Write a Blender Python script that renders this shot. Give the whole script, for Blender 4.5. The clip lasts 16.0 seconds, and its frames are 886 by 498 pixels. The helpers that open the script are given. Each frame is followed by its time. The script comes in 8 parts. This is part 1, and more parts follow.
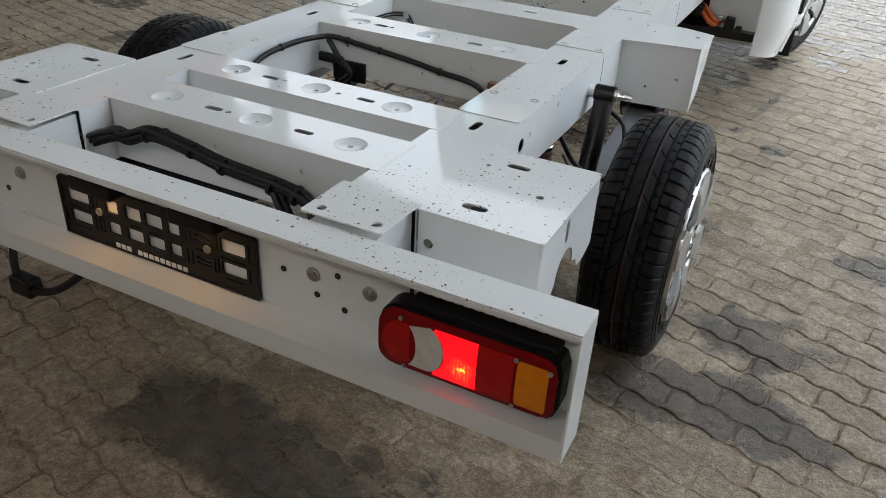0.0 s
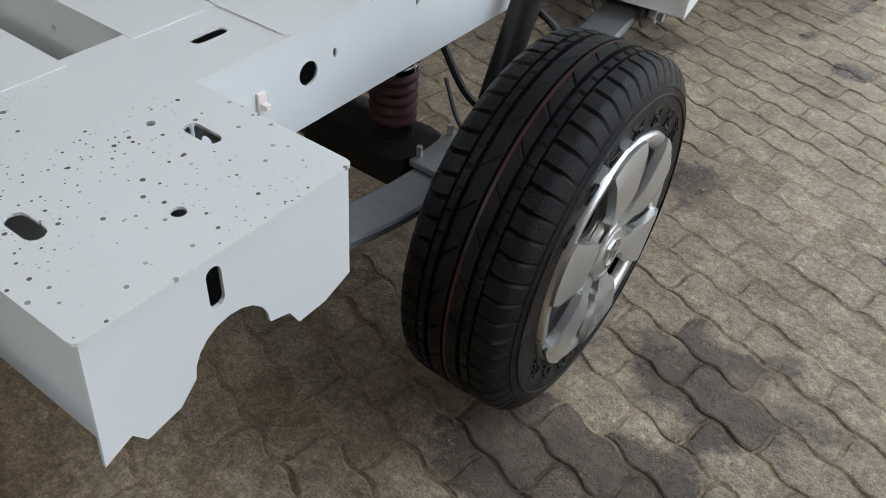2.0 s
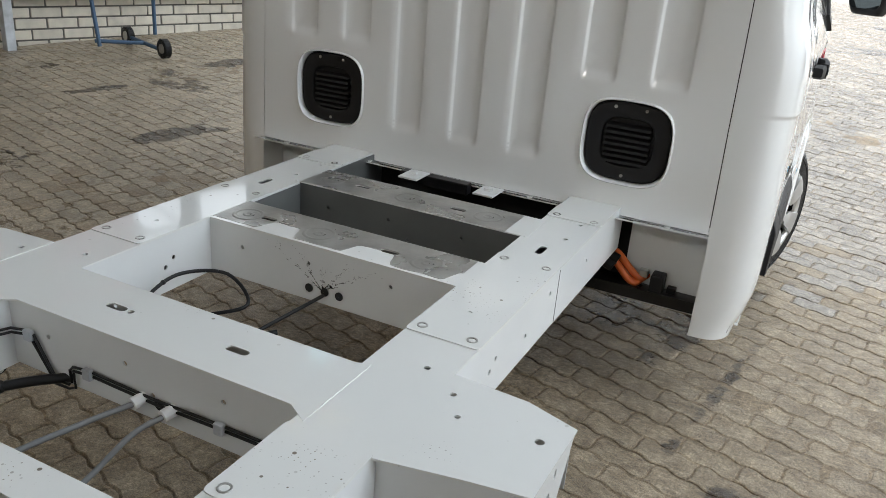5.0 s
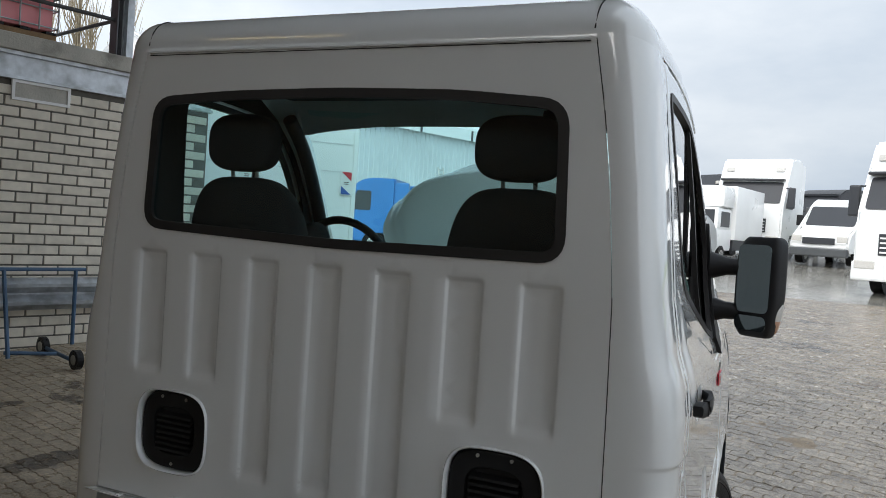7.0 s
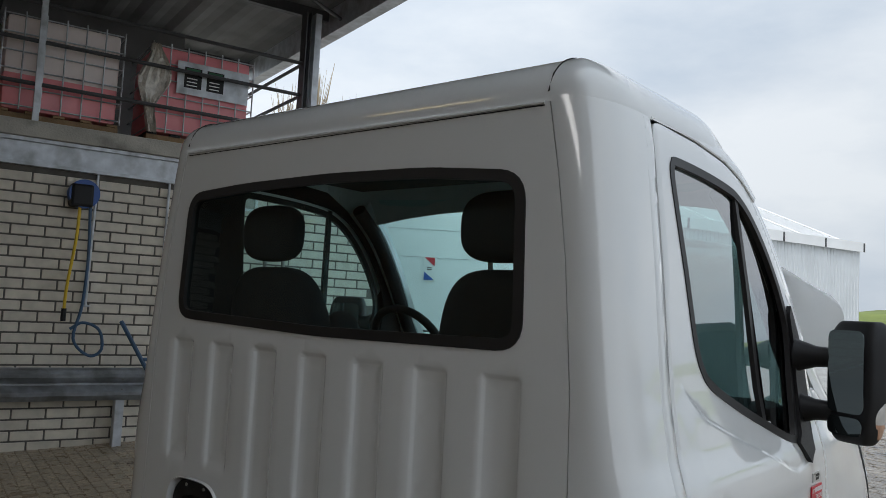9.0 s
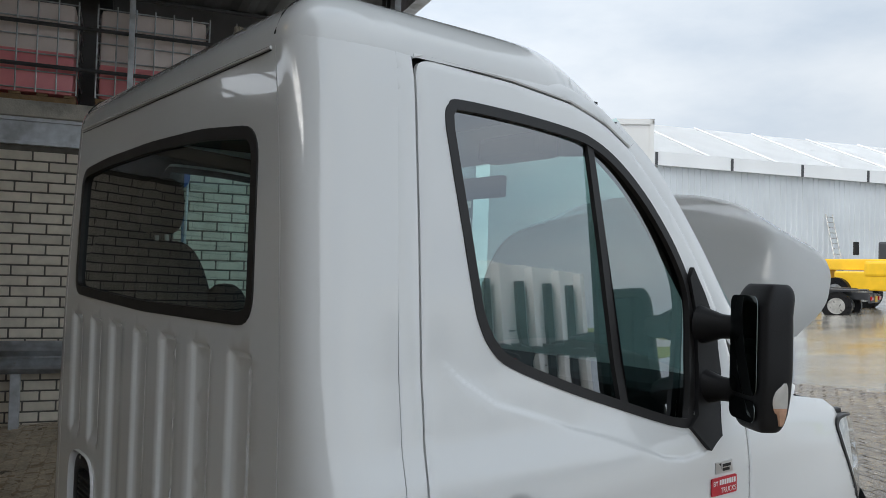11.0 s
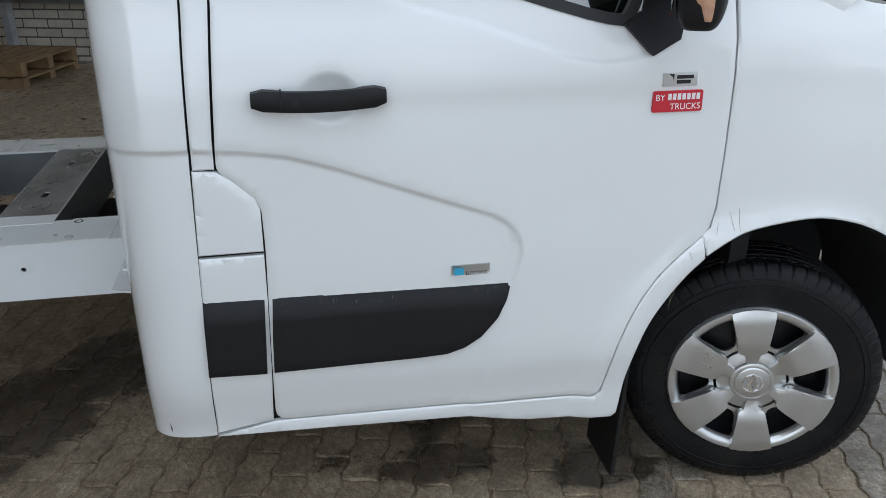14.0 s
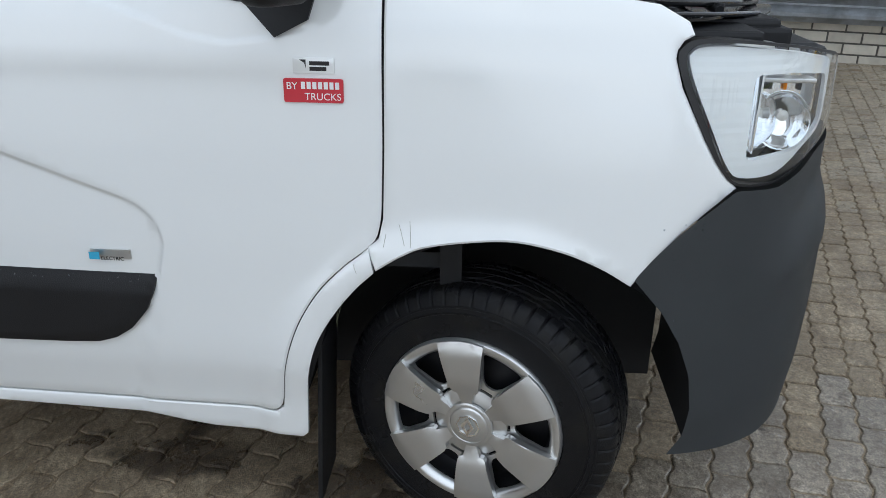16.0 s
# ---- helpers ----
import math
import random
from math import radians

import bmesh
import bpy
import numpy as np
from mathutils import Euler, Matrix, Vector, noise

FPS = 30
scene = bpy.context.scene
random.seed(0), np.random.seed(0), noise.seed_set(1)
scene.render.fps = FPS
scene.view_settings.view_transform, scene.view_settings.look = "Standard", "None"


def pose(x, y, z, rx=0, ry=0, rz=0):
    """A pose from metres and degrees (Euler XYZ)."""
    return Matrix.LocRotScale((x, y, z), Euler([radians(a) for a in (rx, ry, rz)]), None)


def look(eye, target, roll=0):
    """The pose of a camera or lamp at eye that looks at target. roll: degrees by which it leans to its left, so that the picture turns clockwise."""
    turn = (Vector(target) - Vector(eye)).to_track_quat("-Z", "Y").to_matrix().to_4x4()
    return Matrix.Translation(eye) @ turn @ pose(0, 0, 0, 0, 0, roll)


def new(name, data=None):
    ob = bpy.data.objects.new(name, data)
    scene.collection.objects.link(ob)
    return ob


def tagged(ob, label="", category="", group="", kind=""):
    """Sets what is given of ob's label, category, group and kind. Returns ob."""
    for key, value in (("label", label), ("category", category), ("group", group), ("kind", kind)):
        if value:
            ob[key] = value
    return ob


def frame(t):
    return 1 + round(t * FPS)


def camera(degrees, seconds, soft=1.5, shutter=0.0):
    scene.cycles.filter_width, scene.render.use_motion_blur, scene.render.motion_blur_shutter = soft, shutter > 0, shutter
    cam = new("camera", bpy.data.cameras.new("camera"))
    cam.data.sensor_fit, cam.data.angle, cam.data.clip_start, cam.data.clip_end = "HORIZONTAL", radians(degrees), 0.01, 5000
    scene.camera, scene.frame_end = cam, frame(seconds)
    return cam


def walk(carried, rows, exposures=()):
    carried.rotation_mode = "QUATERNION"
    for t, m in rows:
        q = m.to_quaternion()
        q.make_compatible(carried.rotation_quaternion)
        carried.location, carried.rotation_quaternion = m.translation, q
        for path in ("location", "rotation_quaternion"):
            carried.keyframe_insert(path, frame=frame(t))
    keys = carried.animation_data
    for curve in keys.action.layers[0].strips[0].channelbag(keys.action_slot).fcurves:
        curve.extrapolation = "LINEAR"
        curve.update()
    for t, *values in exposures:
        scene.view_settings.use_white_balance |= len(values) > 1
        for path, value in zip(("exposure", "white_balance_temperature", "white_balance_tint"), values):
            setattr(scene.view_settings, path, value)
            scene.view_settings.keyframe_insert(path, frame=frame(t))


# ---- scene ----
cam = camera(58.4, 16.0, soft=0.35)
PATH = [
    (0, (1.223, -4.195, 1.464), (0.488, -2.638, 0.447), 3.5),
    (0.5, (1.386, -3.95, 1.445), (0.521, -2.487, 0.391), 3.3),
    (1, (1.482, -3.674, 1.417), (0.599, -2.237, 0.341), 4.1),
    (1.5, (1.409, -3.36, 1.305), (0.549, -1.985, 0.134), 4.6),
    (2, (1.347, -3.168, 1.271), (0.535, -1.904, -0.049), 5.2),
    (2.5, (1.329, -2.999, 1.321), (0.484, -1.783, -0.023), 5.5),
    (3, (1.287, -2.863, 1.411), (0.296, -1.53, 0.298), 5.0),
    (3.5, (1.188, -2.774, 1.493), (0.147, -1.392, 0.489), 5.0),
    (4, (1.107, -2.716, 1.53), (0.059, -1.271, 0.627), 5.0),
    (4.2, (1.095, -2.692, 1.531), (0.131, -1.167, 0.668), 5.8),
    (6.3, (1.122, -1.94, 1.575), (0.412, -0.157, 1.01), 4.5),
    (6.5, (1.134, -1.936, 1.6), (0.408, -0.129, 1.144), 4.3),
    (7, (1.245, -1.976, 1.66), (0.446, -0.143, 1.607), 3.8),
    (7.5, (1.384, -2.043, 1.668), (0.486, -0.261, 1.805), 3.5),
    (8, (1.501, -1.953, 1.655), (0.416, -0.275, 1.75), 3.8),
    (8.5, (1.623, -1.721, 1.657), (0.392, -0.148, 1.757), 3.5),
    (8.7, (1.675, -1.634, 1.665), (0.426, -0.077, 1.787), 3.4),
    (10.8, (2.185, -0.745, 1.735), (0.644, 0.524, 1.862), 1.8),
    (11, (2.261, -0.686, 1.718), (0.693, 0.555, 1.77), 1.7),
    (11.5, (2.336, -0.606, 1.681), (0.703, 0.515, 1.399), 1.4),
    (12, (2.382, -0.561, 1.626), (0.719, 0.423, 1.11), 1.1),
    (12.5, (2.428, -0.446, 1.568), (0.797, 0.494, 0.891), 1.1),
    (13, (2.479, -0.166, 1.535), (0.777, 0.573, 0.788), 0.3),
    (13.5, (2.58, 0.112, 1.537), (0.808, 0.63, 0.769), 0.2),
    (14, (2.681, 0.441, 1.549), (0.876, 0.786, 0.76), -0.0),
    (14.5, (2.629, 0.776, 1.495), (0.823, 1.121, 0.708), 1.0),
    (15, (2.588, 1.05, 1.498), (0.779, 1.392, 0.718), 1.3),
    (15.5, (2.649, 1.349, 1.5), (0.814, 1.5, 0.717), 1.2),
    (16, (2.601, 1.647, 1.485), (0.765, 1.547, 0.7), 0.9),
]
EXPOSURES = [(0.0, 1.36, 6750, 10), (1.0, 1.58, 6650, 10), (2.0, 1.54, 6700, 10), (2.5, 1.86, 6800, 10), (3.5, 1.58, 7000, 10), (4.2, 1.38, 7000, 10), (6.3, 1.00, 6800, 10), (7.0, 0.12, 6700, 10), (7.5, -0.30, 6750, 10), (8.0, -0.28, 6700, 10), (8.7, -0.10, 6700, 10), (10.8, 0.00, 6750, 10),
             (11.5, 0.04, 6700, 10), (12.5, 0.40, 6600, 10), (14.0, 0.50, 6450, 10), (16.0, 0.52, 6500, 10)]
walk(cam, [(t, look(eye, target, roll)) for t, eye, target, roll in PATH], EXPOSURES)

# ------------------------------------------------------------------ world, sun
GRID = radians(-16.5)              # turn of the building and the paving against the vehicle
wd = bpy.data.worlds.new("overcast_sky")
scene.world = wd
wd.use_nodes = True
nt = wd.node_tree
nt.nodes.clear()
w_out = nt.nodes.new("ShaderNodeOutputWorld")
w_bg = nt.nodes.new("ShaderNodeBackground")
w_sky = nt.nodes.new("ShaderNodeTexSky")
w_sky.sky_type, w_sky.sun_disc = "NISHITA", False
w_sky.sun_elevation, w_sky.sun_rotation = radians(39), radians(187)
w_sky.dust_density = 4.0
w_co = nt.nodes.new("ShaderNodeTexCoord")
w_map = nt.nodes.new("ShaderNodeMapping")
w_map.inputs["Scale"].default_value = (1.0, 1.0, 2.6)
w_noise = nt.nodes.new("ShaderNodeTexNoise")
w_noise.inputs["Scale"].default_value, w_noise.inputs["Detail"].default_value = 1.9, 7.0
w_noise.inputs["Roughness"].default_value = 0.55
w_ramp = nt.nodes.new("ShaderNodeValToRGB")
w_ramp.color_ramp.elements[0].position, w_ramp.color_ramp.elements[0].color = 0.30, (5.4, 6.7, 8.4, 1)
w_ramp.color_ramp.elements[1].position, w_ramp.color_ramp.elements[1].color = 0.68, (9.9, 10.7, 11.6, 1)
w_mix = nt.nodes.new("ShaderNodeMixRGB")
w_mix.inputs["Fac"].default_value = 0.92
nt.links.new(w_co.outputs["Generated"], w_map.inputs["Vector"])
nt.links.new(w_map.outputs["Vector"], w_noise.inputs["Vector"])
nt.links.new(w_noise.outputs["Fac"], w_ramp.inputs["Fac"])
nt.links.new(w_sky.outputs["Color"], w_mix.inputs["Color1"])
nt.links.new(w_ramp.outputs["Color"], w_mix.inputs["Color2"])
w_dot = nt.nodes.new("ShaderNodeVectorMath")             # the cloud is brighter towards the hidden sun
w_dot.operation = "DOT_PRODUCT"
w_dot.inputs[1].default_value = Vector((-2, -16, 13)).normalized()
w_glow = nt.nodes.new("ShaderNodeMapRange")
w_glow.inputs["From Min"].default_value, w_glow.inputs["From Max"].default_value = -1.0, 1.0
w_glow.inputs["To Min"].default_value, w_glow.inputs["To Max"].default_value = 0.66, 1.70
w_scale = nt.nodes.new("ShaderNodeVectorMath")
w_scale.operation = "SCALE"
nt.links.new(w_co.outputs["Generated"], w_dot.inputs[0])
nt.links.new(w_dot.outputs["Value"], w_glow.inputs["Value"])
nt.links.new(w_mix.outputs["Color"], w_scale.inputs["Vector"])
nt.links.new(w_glow.outputs["Result"], w_scale.inputs["Scale"])
nt.links.new(w_scale.outputs["Vector"], w_bg.inputs["Color"])
w_bg.inputs["Strength"].default_value = 0.10
nt.links.new(w_bg.outputs["Background"], w_out.inputs["Surface"])

sun_data = bpy.data.lights.new("sun", "SUN")
sun_data.energy, sun_data.angle, sun_data.color = 1.7, radians(50), (1.0, 0.96, 0.91)
sun = new("sun", sun_data)
sun.matrix_world = look((-2, -16, 13), (0, 0, 0))


# ------------------------------------------------------------------ materials
def surf(name, base, rough=0.5, metal=0.0, var=0.12, scale=6.0, bump=0.0, bscale=80.0, coat=0.0, dark=None, dark_amt=0.0, dark_scale=1.2,
         specks=0.0, rvar=0.1, rand=0.0, spec=0.5):
    """A principled material with two scales of variation, optional stains, specks and relief."""
    m = bpy.data.materials.new(name)
    m.use_nodes = True
    t = m.node_tree
    b = t.nodes["Principled BSDF"]
    b.inputs["Roughness"].default_value, b.inputs["Metallic"].default_value = rough, metal
    b.inputs["Specular IOR Level"].default_value = spec
    if coat:
        b.inputs["Coat Weight"].default_value, b.inputs["Coat Roughness"].default_value = coat, 0.015
    co = t.nodes.new("ShaderNodeTexCoord")
    geo = t.nodes.new("ShaderNodeNewGeometry")
    vec = geo.outputs["Position"]

    def noise_node(sc, detail=5.0):
        n = t.nodes.new("ShaderNodeTexNoise")
        n.inputs["Scale"].default_value, n.inputs["Detail"].default_value = sc, detail
        t.links.new(vec, n.inputs["Vector"])
        return n.outputs["Fac"]

    def mix(fac, c1, c2, kind="MIX"):
        n = t.nodes.new("ShaderNodeMixRGB")
        n.blend_type = kind
        for sock, val in (("Fac", fac), ("Color1", c1), ("Color2", c2)):
            if isinstance(val, (int, float)):
                n.inputs[sock].default_value = val
            elif isinstance(val, tuple):
                n.inputs[sock].default_value = (*val, 1)
            else:
                t.links.new(val, n.inputs[sock])
        return n.outputs["Color"]

    def ramp(val, lo, hi):
        n = t.nodes.new("ShaderNodeMapRange")
        n.inputs["From Min"].default_value, n.inputs["From Max"].default_value = lo, hi
        t.links.new(val, n.inputs["Value"])
        return n.outputs["Result"]

    lo = tuple(c * (1 - var) for c in base)
    hi = tuple(min(1, c * (1 + var)) for c in base)
    col = mix(ramp(noise_node(scale), 0.3, 0.7), lo, hi)
    fine = noise_node(scale * 9, 3.0)
    col = mix(var * 0.8, col, mix(fine, lo, hi))
    if rand:
        info = t.nodes.new("ShaderNodeObjectInfo")
        add = t.nodes.new("ShaderNodeMath")
        add.operation = "ADD"
        t.links.new(info.outputs["Random"], add.inputs[0])
        t.links.new(geo.outputs["Random Per Island"], add.inputs[1])
        fr = t.nodes.new("ShaderNodeMath")
        fr.operation = "FRACT"
        t.links.new(add.outputs[0], fr.inputs[0])
        col = mix(rand, col, mix(fr.outputs[0], tuple(c * 0.55 for c in base), tuple(min(1, c * 1.45) for c in base)))
    if dark:
        fac = ramp(noise_node(dark_scale, 6.0), 0.5, 0.62)
        mul = t.nodes.new("ShaderNodeMath")
        mul.operation = "MULTIPLY"
        mul.inputs[1].default_value = dark_amt
        t.links.new(fac, mul.inputs[0])
        col = mix(mul.outputs[0], col, dark)
    if specks:
        for sc, size, thr in ((40.0, 0.13, 0.60 - 0.20 * (specks > 0.95)), (17.0, 0.07, 0.50 - 0.1 * (specks > 0.95)), (85.0, 0.15, 0.57 - 0.1 * (specks > 0.95))):
            v = t.nodes.new("ShaderNodeTexVoronoi")
            v.inputs["Scale"].default_value = sc
            v.voronoi_dimensions = "2D"
            t.links.new(vec, v.inputs["Vector"])
            sepc = t.nodes.new("ShaderNodeSeparateColor")
            t.links.new(v.outputs["Color"], sepc.inputs["Color"])
            grown = t.nodes.new("ShaderNodeMath")            # spots of mixed sizes: each cell has its own
            grown.operation = "MULTIPLY_ADD"
            t.links.new(sepc.outputs[0], grown.inputs[0])
            grown.inputs[1].default_value = -size * 1.6
            t.links.new(v.outputs["Distance"], grown.inputs[2])
            spot = ramp(grown.outputs[0], -size * 0.55, -size * 0.75)
            where = ramp(noise_node(2.6, 2.0), thr, thr + 0.09)
            mul = t.nodes.new("ShaderNodeMath")
            mul.operation, mul.use_clamp = "MULTIPLY", True
            t.links.new(spot, mul.inputs[0])
            t.links.new(where, mul.inputs[1])
            mul2 = t.nodes.new("ShaderNodeMath")
            mul2.operation = "MULTIPLY"
            mul2.inputs[1].default_value = specks
            t.links.new(mul.outputs[0], mul2.inputs[0])
            col = mix(mul2.outputs[0], col, (0.17, 0.145, 0.11))
    t.links.new(col, b.inputs["Base Color"])
    if rvar:
        mr = t.nodes.new("ShaderNodeMapRange")
        mr.inputs["To Min"].default_value, mr.inputs["To Max"].default_value = max(0.02, rough - rvar), min(1, rough + rvar)
        t.links.new(noise_node(scale * 0.7, 4.0), mr.inputs["Value"])
        t.links.new(mr.outputs["Result"], b.inputs["Roughness"])
    if bump:
        bn = t.nodes.new("ShaderNodeBump")
        bn.inputs["Strength"].default_value, bn.inputs["Distance"].default_value = bump, 0.01
        t.links.new(noise_node(bscale, 4.0), bn.inputs["Height"])
        t.links.new(bn.outputs["Normal"], b.inputs["Normal"])
    return m


def glow(name, color, strength):
    m = bpy.data.materials.new(name)
    m.use_nodes = True
    b = m.node_tree.nodes["Principled BSDF"]
    b.inputs["Base Color"].default_value = (*color, 1)
    b.inputs["Emission Color"].default_value = (*color, 1)
    b.inputs["Emission Strength"].default_value = strength
    b.inputs["Roughness"].default_value = 0.15
    return m


def glass(name, tint, gloss=1.0, least=0.055):
    """Thin sheet glass: tinted and clear, mirroring by its Fresnel gloss."""
    m = bpy.data.materials.new(name)
    m.use_nodes = True
    t = m.node_tree
    t.nodes.clear()
    out = t.nodes.new("ShaderNodeOutputMaterial")
    tr = t.nodes.new("ShaderNodeBsdfTransparent")
    tr.inputs["Color"].default_value = (*tint, 1)
    gl = t.nodes.new("ShaderNodeBsdfGlossy")
    gl.inputs["Roughness"].default_value = 0.01
    gl.inputs["Color"].default_value = (gloss, gloss, gloss, 1)
    lw = t.nodes.new("ShaderNodeLayerWeight")
    lw.inputs["Blend"].default_value = 0.5
    pw = t.nodes.new("ShaderNodeMath")
    pw.operation = "POWER"
    pw.inputs[1].default_value = 4.0
    t.links.new(lw.outputs["Facing"], pw.inputs[0])
    fr = t.nodes.new("ShaderNodeMath")
    fr.operation, fr.use_clamp = "MULTIPLY_ADD", True
    fr.inputs[1].default_value, fr.inputs[2].default_value = 0.90, least
    t.links.new(pw.outputs[0], fr.inputs[0])
    mx = t.nodes.new("ShaderNodeMixShader")
    t.links.new(fr.outputs[0], mx.inputs["Fac"])
    t.links.new(tr.outputs["BSDF"], mx.inputs[1])
    t.links.new(gl.outputs["BSDF"], mx.inputs[2])
    t.links.new(mx.outputs["Shader"], out.inputs["Surface"])
    return m


def paving_mat(name, base, pale, wet_at=0.53, rough=0.75, rand=0.3, bump=0.8, sink=1.0):
    """Worn clay stones or trodden sand: grit, dust films, damp stains with sharp uneven rims, and painted underbody
    shade.
    """
    m = bpy.data.materials.new(name)
    m.use_nodes = True
    t = m.node_tree
    b = t.nodes["Principled BSDF"]
    geo = t.nodes.new("ShaderNodeNewGeometry")
    vec = geo.outputs["Position"]

    def noise_node(sc, detail=6.0, rgh=0.6):
        n = t.nodes.new("ShaderNodeTexNoise")
        n.inputs["Scale"].default_value, n.inputs["Detail"].default_value, n.inputs["Roughness"].default_value = sc, detail, rgh
        t.links.new(vec, n.inputs["Vector"])
        return n.outputs["Fac"]

    def math_node(op, a, c, clamp=False):
        n = t.nodes.new("ShaderNodeMath")
        n.operation, n.use_clamp = op, clamp
        for sock, val in zip(n.inputs, (a, c)):
            if isinstance(val, (int, float)):
                sock.default_value = val
            else:
                t.links.new(val, sock)
        return n.outputs[0]

    def ramp(val, lo, hi, o0=0.0, o1=1.0):
        n = t.nodes.new("ShaderNodeMapRange")
        n.inputs["From Min"].default_value, n.inputs["From Max"].default_value = lo, hi
        n.inputs["To Min"].default_value, n.inputs["To Max"].default_value = o0, o1
        t.links.new(val, n.inputs["Value"])
        return n.outputs["Result"]

    def mix(fac, c1, c2, kind="MIX"):
        n = t.nodes.new("ShaderNodeMixRGB")
        n.blend_type = kind
        for sock, val in (("Fac", fac), ("Color1", c1), ("Color2", c2)):
            if isinstance(val, (int, float)):
                n.inputs[sock].default_value = val
            elif isinstance(val, tuple):
                n.inputs[sock].default_value = (*val, 1)
            else:
                t.links.new(val, n.inputs[sock])
        return n.outputs["Color"]

    col = mix(ramp(noise_node(3.0), 0.35, 0.68), base, pale)
    if rand:
        info = t.nodes.new("ShaderNodeObjectInfo")
        fr = math_node("FRACT", math_node("ADD", info.outputs["Random"], geo.outputs["Random Per Island"]), 0)
        col = mix(rand, col, mix(fr, tuple(c * 0.5 for c in base), tuple(min(1, c * 1.35) for c in pale)))
    grit = noise_node(210.0, 3.0, 0.7)
    col = mix(0.75, col, mix(ramp(grit, 0.36, 0.66), (0.50, 0.50, 0.50), (1.32, 1.31, 1.28)), "MULTIPLY")
    col = mix(0.75, col, mix(ramp(noise_node(13.0, 7.0, 0.68), 0.36, 0.62), (0.58, 0.54, 0.50), (1.16, 1.16, 1.16)), "MULTIPLY")
    col = mix(0.7, col, mix(ramp(noise_node(75.0, 5.0, 0.7), 0.38, 0.62), (0.55, 0.54, 0.52), (1.25, 1.25, 1.24)), "MULTIPLY")
    col = mix(0.6, col, mix(ramp(noise_node(38.0, 5.0), 0.36, 0.64), (0.66, 0.65, 0.64), (1.22, 1.22, 1.22)), "MULTIPLY")
    # damp: broad patches broken up by finer noise, old spills, painted underbody shade
    field = math_node("ADD", math_node("MULTIPLY", noise_node(0.55, 3.0), 0.62), math_node("MULTIPLY", noise_node(3.6, 8.0, 0.68), 0.38))
    spill_shade = None
    for cx, cy, rx, ry, rot in SPILLS_AND_SHADE:
        mp = t.nodes.new("ShaderNodeMapping")
        mp.vector_type = "TEXTURE"
        mp.inputs["Location"].default_value = (cx, cy, 0)
        mp.inputs["Rotation"].default_value = (0, 0, radians(rot))
        mp.inputs["Scale"].default_value = (rx, ry, 9.0)
        t.links.new(vec, mp.inputs["Vector"])
        ln = t.nodes.new("ShaderNodeVectorMath")
        ln.operation = "LENGTH"
        t.links.new(mp.outputs["Vector"], ln.inputs[0])
        here = ramp(ln.outputs["Value"], 1.5, 0.3)
        spill_shade = here if spill_shade is None else math_node("MAXIMUM", spill_shade, here)
    field = math_node("ADD", field, math_node("MULTIPLY", spill_shade, 0.19))
    if rand:
        field = math_node("ADD", field, math_node("MULTIPLY", fr, 0.05))          # some stones drink more than others
    # damp here holds the real wet and the painted shade
    damp = math_node("MULTIPLY", ramp(field, wet_at + 0.02, wet_at + 0.055), sink)
    dark = mix(ramp(noise_node(11.0), 0.3, 0.7), (0.20, 0.19, 0.19), (0.40, 0.37, 0.35))
    col = mix(damp, col, mix(1.0, col, dark, "MULTIPLY"))
    t.links.new(col, b.inputs["Base Color"])
    rg = math_node("SUBTRACT", ramp(noise_node(9.0), 0.3, 0.7, rough - 0.12, rough + 0.12), math_node("MULTIPLY", damp, max(0.12, rough - 0.33)), True)
    t.links.new(rg, b.inputs["Roughness"])
    bn = t.nodes.new("ShaderNodeBump")
    bn.inputs["Strength"].default_value, bn.inputs["Distance"].default_value = bump, 0.006
    t.links.new(math_node("ADD", grit, math_node("MULTIPLY", noise_node(55.0, 6.0, 0.7), 1.6)), bn.inputs["Height"])
    t.links.new(bn.outputs["Normal"], b.inputs["Normal"])
    return m


